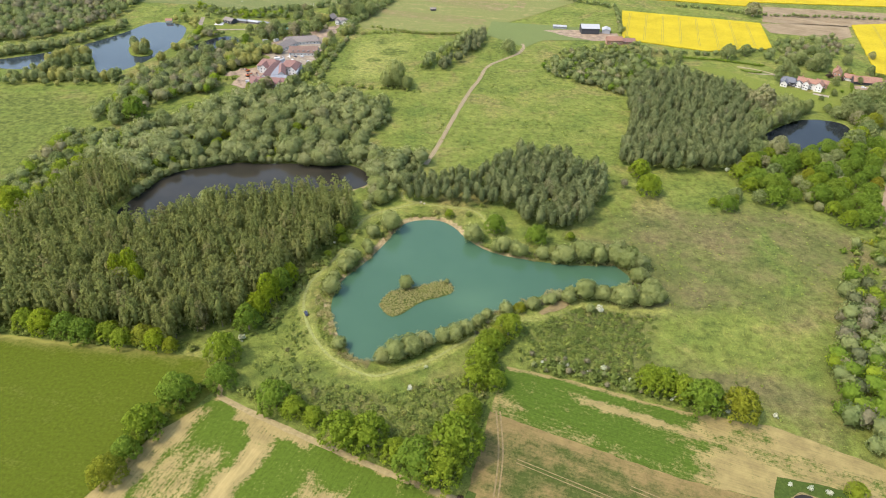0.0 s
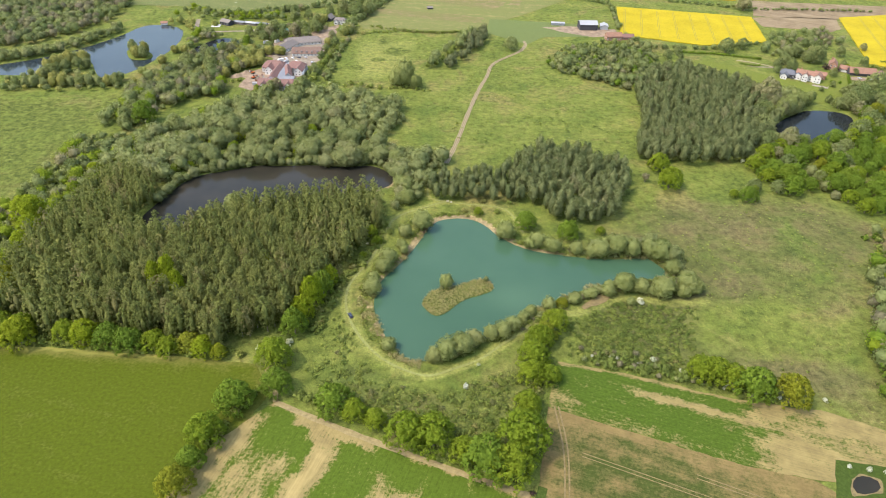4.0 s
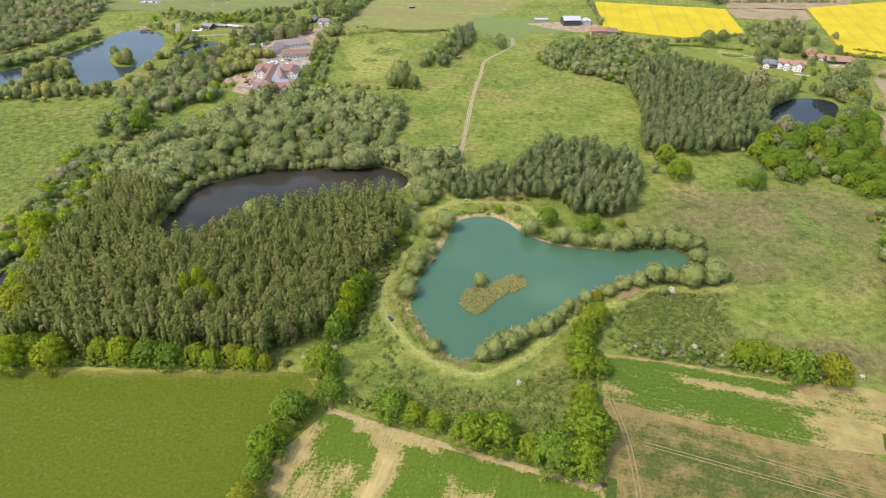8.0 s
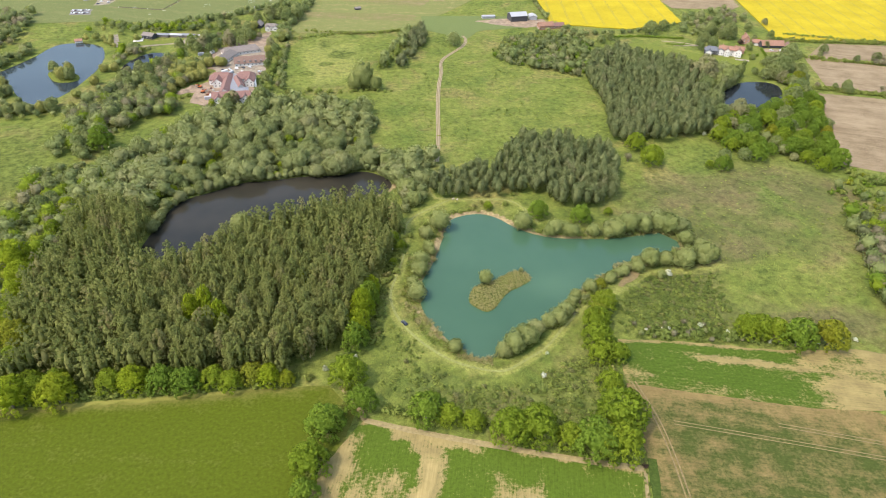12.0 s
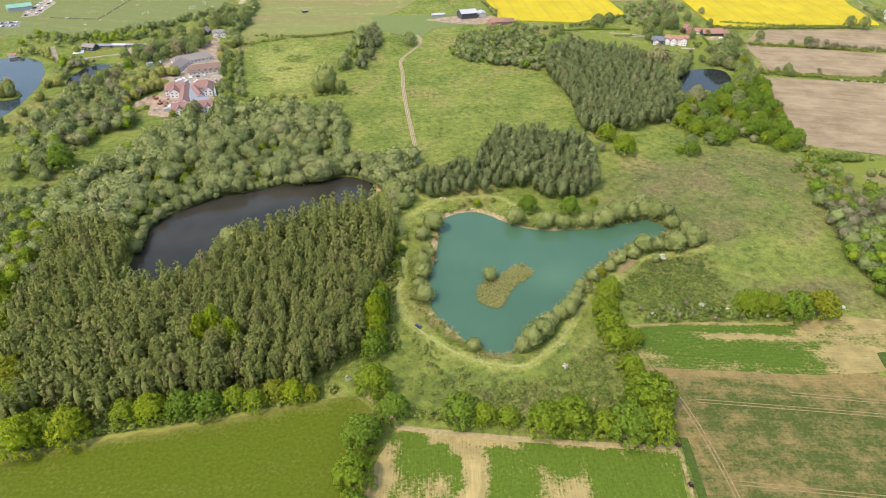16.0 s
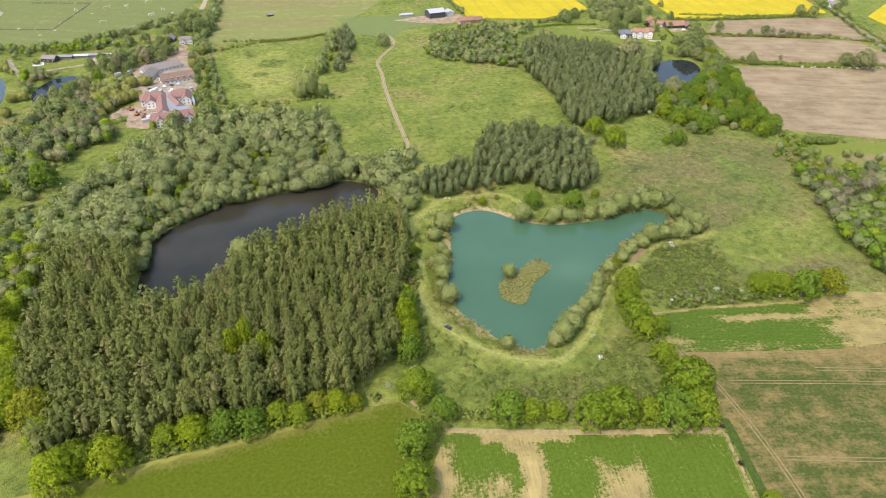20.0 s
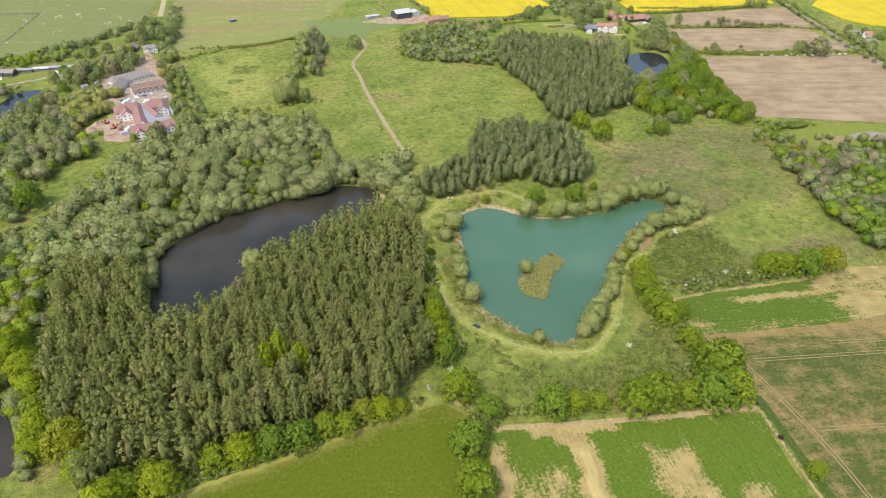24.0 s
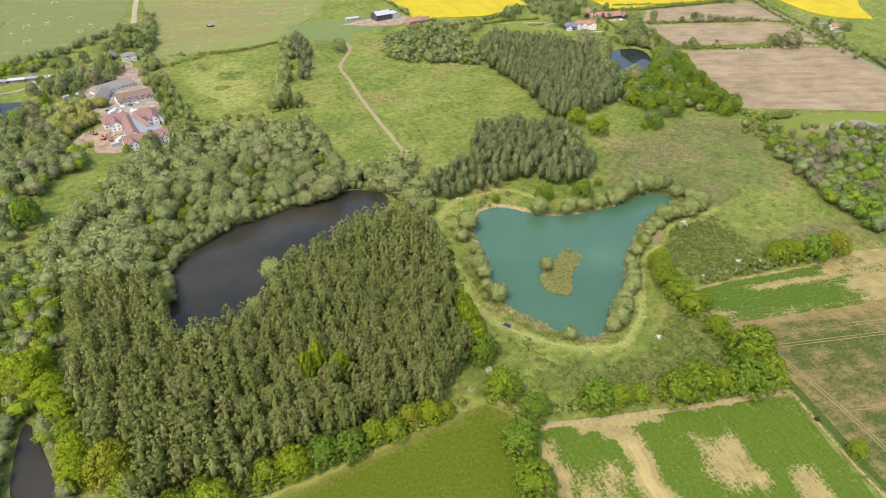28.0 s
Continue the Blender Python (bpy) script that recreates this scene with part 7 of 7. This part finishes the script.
M_TYRE = plain_material("tyre_rubber", (0.02, 0.02, 0.02), 0.2, 4.0)
M_LAMP = plain_material("lamp_glass", (0.7, 0.7, 0.68), 0.05, 2.0, 0.1)
M_TAIL = plain_material("tail_lamp", (0.35, 0.02, 0.02), 0.05, 2.0, 0.2)


def car(label, material, group=""):
    """A hatchback 4.3 m long: shaped body, glasshouse, wheels with rims, lamps."""
    ob = tagged(new("car"), label, "car", group)
    side = [(-2.15, 0.35), (-2.15, 0.85), (-1.95, 0.95), (-1.55, 1.42), (0.35, 1.45), (1.05, 0.98), (1.95, 0.82), (2.15, 0.6), (2.15, 0.35)]
    n = len(side)

    def width(z):
        return 0.88 if z < 1.0 else 0.68

    v = [(x, -width(z), z) for x, z in side] + [(x, width(z), z) for x, z in side]
    body = mesh_object("body", v, [range(n), range(2 * n - 1, n - 1, -1)] + [(i, i + n, (i + 1) % n + n, (i + 1) % n) for i in range(n)], material, ob)
    for name, quad in (("windscreen", [(0.42, -0.6, 1.42), (0.42, 0.6, 1.42), (1.05, 0.72, 1.03), (1.05, -0.72, 1.03)]),
                       ("rear_window", [(-1.6, -0.6, 1.39), (-1.93, -0.72, 1.0), (-1.93, 0.72, 1.0), (-1.6, 0.6, 1.39)])):
        mesh_object(name, [(x * 1.012, y, z + 0.02) for x, y, z in quad], [(0, 1, 2, 3)], M_GLASS, ob)
    for s in (-1, 1):
        mesh_object("side_window", [(-1.6, s * 0.83, 1.02), (0.75, s * 0.83, 1.04), (0.25, s * 0.70, 1.38), (-1.4, s * 0.70, 1.36)], [(0, 1, 2, 3)], M_GLASS, ob)
        slab("headlight", 2.0, 2.17, s * 0.68 - 0.16, s * 0.68 + 0.16, 0.6, 0.76, M_LAMP, ob)
        slab("tail_light", -2.17, -2.1, s * 0.7 - 0.13, s * 0.7 + 0.13, 0.65, 0.85, M_TAIL, ob)
        for x in (-1.35, 1.35):
            for name, r, w, mat in (("wheel", 0.33, 0.11, M_TYRE), ("rim", 0.2, 0.12, M_STEEL)):
                k = 14
                ring = [(x + r * math.cos(2 * math.pi * i / k), s * 0.82 + d, 0.33 + r * math.sin(2 * math.pi * i / k)) for d in (-w, w) for i in range(k)]
                w_ob = mesh_object(name, ring, [range(k), range(2 * k - 1, k - 1, -1)] + [(i, (i + 1) % k, (i + 1) % k + k, i + k) for i in range(k)], mat, ob if name == "wheel" else wheel)
                if name == "wheel":
                    wheel = w_ob
    return ob


dark_car = car("dark blue car parked on the lakeside path", paint("dark_blue_paint", (0.02, 0.025, 0.045)))
dark_car.matrix_world = pose(-69.5, 279, 0.02, 0, 0, 112)
first = car("silver car in the club car park", paint("silver_paint", (0.45, 0.46, 0.48)), "cars in the car park")
first.matrix_world = pose(-196, 780, 0.08, 0, 0, 20)
other = car("white car in the club car park", paint("white_paint", (0.75, 0.75, 0.74)), "cars in the car park")
other.matrix_world = pose(-190, 776, 0.08, 0, 0, 25)
for k, (x, y, a) in enumerate(((-200, 768, 100), (-187, 768, 15), (-184, 761, 20), (-205, 762, 95), (-193, 757, 30), (-172, 712, 40), (-150, 674, 80), (-133, 672, 10), (-126, 700, 90), (432, 640, -30), (442, 637, -20))):
    copy_thing(first if k % 2 else other, pose(x, y, 0.08, 0, 0, a))


# ---- small things ----
table = tagged(new("picnic_table"), "pale weathered wooden picnic table by the lake", "table")
slab("tabletop", -0.9, 0.9, -0.4, 0.4, 0.72, 0.77, M_PLANK, table)
for s in (-1, 1):
    slab("bench", -0.9, 0.9, s * 0.75 - 0.14, s * 0.75 + 0.14, 0.42, 0.47, M_PLANK, table)
    slab("leg", s * 0.65 - 0.05, s * 0.65 + 0.05, -0.8, 0.8, 0.36, 0.42, M_PLANK, table)
    slab("leg", s * 0.65 - 0.05, s * 0.65 + 0.05, -0.3, 0.3, 0.0, 0.72, M_PLANK, table)
table.matrix_world = pose(-9, 399.5, 0.05, 0, 0, 25)
crate = tagged(new("pallet_stack"), "pale stacked wooden pallets on grass", "pallets")
for k in range(5):
    slab("pallet", -0.6, 0.6, -0.5, 0.5, 0.16 * k, 0.16 * k + 0.12, M_PLANK, crate)
crate.matrix_world = pose(-6.5, 398.2, 0.05, 0, 0, 60)
digger_paint = paint("orange_paint", (0.42, 0.10, 0.02))
digger = tagged(new("excavator"), "orange excavator on the building site", "excavator")
slab("body", -1.4, 1.4, -1.2, 1.2, 1.0, 2.1, digger_paint, digger)
slab("cab", 0.1, 1.3, 0.1, 1.1, 2.1, 3.0, M_GLASS, digger)
for s in (-1, 1):
    slab("crawler", -1.8, 1.8, s * 1.05 - 0.3, s * 1.05 + 0.3, 0.0, 0.9, M_TYRE, digger)
slab("boom", 1.2, 4.6, -0.9, -0.5, 2.2, 2.7, digger_paint, digger)
slab("bucket", 4.2, 5.0, -1.1, -0.3, 0.5, 2.3, M_STEEL, digger)
digger.matrix_world = pose(-185, 628, 0.09, 0, 0, 40)
copy_thing(digger, pose(-188, 641, 0.09, 0, 0, 150))
for k, (x, y, a) in enumerate(((-172, 622, 10), (-176, 618, 40), (-180, 612, 5), (-150, 668, 20), (-160, 672, 60), (-166, 676, 30), (-190, 731, 20), (-179, 735, 60))):
    box_ob = tagged(new("site_container"), "white steel site container on bare earth", "container", "containers of the building site")
    slab("body", -3.0, 3.0, -1.2, 1.2, 0.0, 2.5, M_WHITE if k % 2 else M_METALROOF, box_ob)
    slab("door", 3.0, 3.04, -1.05, 1.05, 0.1, 2.4, M_STEEL, box_ob)
    box_ob.matrix_world = pose(x, y, 0.08, 0, 0, a)


def earth_mound(x, y, rx, ry, high, turn, seed):
    """A rounded, gullied heap of dug earth with a ragged foot."""
    nr, na = 9, 40
    v = []
    for i in range(nr):
        f = i / (nr - 1)
        for j in range(na):
            a = 2 * math.pi * j / na
            w = 1 + 0.22 * noise.noise((math.cos(a) * 1.6, math.sin(a) * 1.6, seed))
            px, py = rx * f * w * math.cos(a), ry * f * w * math.sin(a)
            z = high * (0.5 + 0.5 * math.cos(math.pi * f)) * (1 + 0.5 * noise.noise((px / 2.2, py / 2.2, seed + 4)))
            v.append((px, py, z - 0.25 * f))
    q = [(i * na + j, (i + 1) * na + j, (i + 1) * na + (j + 1) % na, i * na + (j + 1) % na) for i in range(nr - 1) for j in range(na)]
    heap = mesh_object("earth_mound", v, q, M_EARTH, None, "rounded mound of bare dug earth", "mound", "earth mounds of the building site")
    heap.matrix_world = pose(x, y, 0.08, 0, 0, turn)


for k, (x, y, rx, ry, high, turn) in enumerate(((-202, 634, 8, 4, 2.4, 40), (-195, 644, 7, 3.5, 1.9, 30), (-187, 606, 4, 3, 1.4, 0), (-191, 616, 3, 2.4, 1.0, 20))):
    earth_mound(x, y, rx, ry, high, turn, 3.1 + k)
M_BLOCKS = plain_material("concrete_blocks", (0.34, 0.33, 0.31), 0.2, 1.5)
M_RUST = plain_material("rusty_steel", (0.24, 0.085, 0.05), 0.35, 1.2, 0.7)


def block_stack(material, label):
    """Wrapped packs of building blocks on a pallet, laid two high."""
    t = tagged(new("material_stack"), label, "building materials", "stacks of the building site")
    slab("pallet", -0.9, 0.9, -0.6, 0.6, 0.0, 0.14, M_PLANK, t)
    for k, (x, z) in enumerate(((-0.45, 0.14), (0.45, 0.14), (-0.1, 1.0))):
        slab("pack", x - 0.42, x + 0.42, -0.55, 0.55, z, z + (0.84 if z < 0.5 else 0.6), material, t)
    return t


def skip_bin():
    """An open steel skip with sloping ends."""
    t = tagged(new("skip"), "open rusty red steel skip", "skip", "skips of the building site")
    v = [(-1.0, -0.85, 0), (1.0, -0.85, 0), (1.0, 0.85, 0), (-1.0, 0.85, 0), (-1.8, -0.9, 1.3), (1.8, -0.9, 1.3), (1.8, 0.9, 1.3), (-1.8, 0.9, 1.3),
         (-0.95, -0.8, 0.1), (0.95, -0.8, 0.1), (0.95, 0.8, 0.1), (-0.95, 0.8, 0.1), (-1.7, -0.83, 1.3), (1.7, -0.83, 1.3), (1.7, 0.83, 1.3), (-1.7, 0.83, 1.3)]
    f = [(3, 2, 1, 0), (8, 9, 10, 11)]
    for j in range(4):
        i = (j + 1) % 4
        f += [(j, i, i + 4, j + 4), (j + 12, i + 12, i + 8, j + 8), (j + 4, i + 4, i + 12, j + 12)]
    prism("body", v, f, M_RUST, t)
    slab("rubble", -1.3, 1.3, -0.7, 0.7, 0.15, 0.9, M_EARTH, t, "mixed rubble")
    return t


grey_stack = block_stack(M_BLOCKS, "grey concrete blocks stacked on a pallet")
grey_stack.matrix_world = pose(-176, 631, 0.08, 0, 0, 15)
tile_stack = block_stack(M_REDTILE, "red roof tiles stacked on a pallet")
tile_stack.matrix_world = pose(-178, 636, 0.08, 0, 0, 70)
skip_one = skip_bin()
skip_one.matrix_world = pose(-181, 622, 0.08, 0, 0, 35)
copy_thing(skip_one, pose(-163, 668, 0.11, 0, 0, 100))
for k, (x, y, a) in enumerate(((-179, 627, 50), (-175, 640, 5), (-183, 633, 20), (-171, 612, 80), (-177, 605, 10), (-157, 669, 0), (-154, 664, 30), (-147, 665, 60), (-140, 668, 5), (-169, 668, 40), (-150, 676, 15), (-160, 679, 85), (-133, 666, 20), (-166, 682, 55))):
    copy_thing(tile_stack if k % 3 == 0 else grey_stack, pose(x, y, 0.11, 0, 0, a))
for x, y, r in ((-160, 595.5, 4.4), (-176, 596, 3.4)):
    plant(OAK, x, y, r / 8.0, rng, "dark green tree before the unfinished building", 1.2)
for x, y, r in ((-132, 589, 7.4), (-125, 593, 5.0)):
    plant(WILLOW, x, y, r / 4.6, rng, "large grey green willow before the unfinished building", 1.1)
for x, y, r in ((-161, 752, 7.0), (-148, 750, 6.0), (-189, 747, 6.0), (-201, 771, 4.6), (-208, 720, 5.4), (-182, 706, 5.0), (-116, 831, 4.6), (-174, 748, 5.4)):
    plant(MIXED if rng.uniform() < 0.5 else DEEP, x, y, r / 7.6, rng, "tall dark green tree among the houses", 1.25)
for x, y, r in ((-197, 621, 3.2), (-203, 618, 2.6)):
    plant(BUSH, x, y, r / 2.0, rng, "dark rounded bush on bare earth", 1.0)
for x, y, r in ((-197, 671, 5.2), (-187, 679, 5.0), (-181, 696, 5.2), (-167, 695, 4.6), (-192, 664, 4.4), (-137, 801, 5.4), (-106, 762, 5.0), (-122, 726, 4.6), (-170, 697, 4.6), (-196, 687, 5.4)):
    plant(YOUNG, x, y, r / 4.8, rng, "yellowish willow beside the building site", 1.15)

# car parks of the sports club, with rows of cars
sheet("club_yard", [(-324, 934), (-306, 937), (-290, 990), (-304, 1010), (-322, 958)], 0.07, M_GRAVEL, "pale gravel yard beside a hall", "ground", 1.5)
sheet("lower_yard", [(-345, 898), (-322, 895), (-322, 918), (-346, 921)], 0.07, M_ROAD, "grey yard full of parked cars", "ground", 1.5)
sheet("hut_lawn", [(-259, 787), (-238, 784), (-211, 789), (-208, 778), (-258, 771)], 0.05, M_LAWN, "mown lawn before the club huts", "lawn", 1.0)
ribbon("hut_track", [(-283, 814), (-278, 783), (-272, 760)], 5.0, 0.08, M_GRAVEL, "pale earth track beside the lake", "track")
ribbon("hut_lane", [(-261, 768), (-235, 771), (-211, 773), (-195, 785)], 4.0, 0.08, M_GRAVEL, "pale gravel lane to the huts", "track")
blue = car("dark blue car parked beside the sports club", bpy.data.materials["dark_blue_paint"], "cars beside the hall")
blue.matrix_world = pose(-342, 905, 0.08, 0, 0, 80)
for k in range(26):
    if k < 14:
        x, y, a = -343 + 2.9 * (k % 7), (902, 914)[k // 7] + rng.uniform(-0.6, 0.6), 82
    else:
        j = k - 14
        x, y, a = (-319, -309)[j % 2] + 0.28 * 4.2 * j, 940 + 5.0 * j, 20
    copy_thing((first, other, blue)[k % 3], pose(x, y, 0.08, 0, 0, a))
for x, y, a in ((-175, 773, 5), (-181, 776, 12)):
    h = building("teal_shed", "low shed with pale teal roof", "shed")
    gabled(h, x, y, 8, 4, a, 2.4, 0.8, M_METALROOF, M_GREENROOF, 0, 0)
for k in range(18):
    if k < 8:
        x, y, a = -208 + 2.8 * k, 799 - 0.9 * k, 75
    elif k < 13:
        x, y, a = -206 + 3.0 * (k - 8), 782, 80
    else:
        x, y, a = -168 + 6.5 * (k - 13), 683 + 0.8 * (k - 13), 85 + 3 * k
    copy_thing((other, blue, first)[k % 3], pose(x, y, 0.11, 0, 0, a))

# sports pitches: goals and a boundary fence
M_GOAL = plain_material("white_goal_paint", (0.62, 0.62, 0.60), 0.05, 1.0)


def football_goal():
    """A full-size goal: two posts, a crossbar and ground stays."""
    g = tagged(new("football_goal"), "white metal football goal standing on turf", "goal", "goals of the sports field")
    for x in (-3.66, 3.66):
        slab("post", x - 0.08, x + 0.08, -0.08, 0.08, 0.0, 2.44, M_GOAL, g)
        slab("stay", x - 0.05, x + 0.05, 0.08, 1.9, 0.0, 0.1, M_GOAL, g)
    slab("crossbar", -3.74, 3.74, -0.08, 0.08, 2.44, 2.6, M_GOAL, g)
    return g


goal = football_goal()
goal.matrix_world = pose(-131, 980, 0.06, 0, 0, 20)
for x, y, a in ((-135, 921, 205), (-163, 873, 20), (-214, 969, 110), (-159, 966, 290), (-189, 911, 20), (-119, 938, 110), (-180, 969, 200), (-133, 1057, 20), (-130, 895, 60)):
    copy_thing(goal, pose(x, y, 0.06, 0, 0, a))
fence = tagged(new("pitch_fence"), "long dark post and rail fence round a pitch", "fence")
corners = [(-293, 921), (-241, 901), (-196, 996), (-260, 1022)]
for (ax, ay), (bx, by) in zip(corners, corners[1:]):
    n = int(math.hypot(bx - ax, by - ay) / 6)
    turn = math.degrees(math.atan2(by - ay, bx - ax))
    span = math.hypot(bx - ax, by - ay)
    for z in (0.5, 1.05):
        rail = slab("rail", 0, span, -0.05, 0.05, z, z + 0.22, M_BLACKWOOD, fence)
        rail.matrix_basis = pose(ax, ay, 0.05, 0, 0, turn)
    for k in range(n + 1):
        post = slab("post", -0.12, 0.12, -0.12, 0.12, 0, 1.5, M_GOAL if k % 3 == 0 else M_BLACKWOOD, fence)
        post.matrix_basis = pose(ax + (bx - ax) * k / n, ay + (by - ay) * k / n, 0.05)
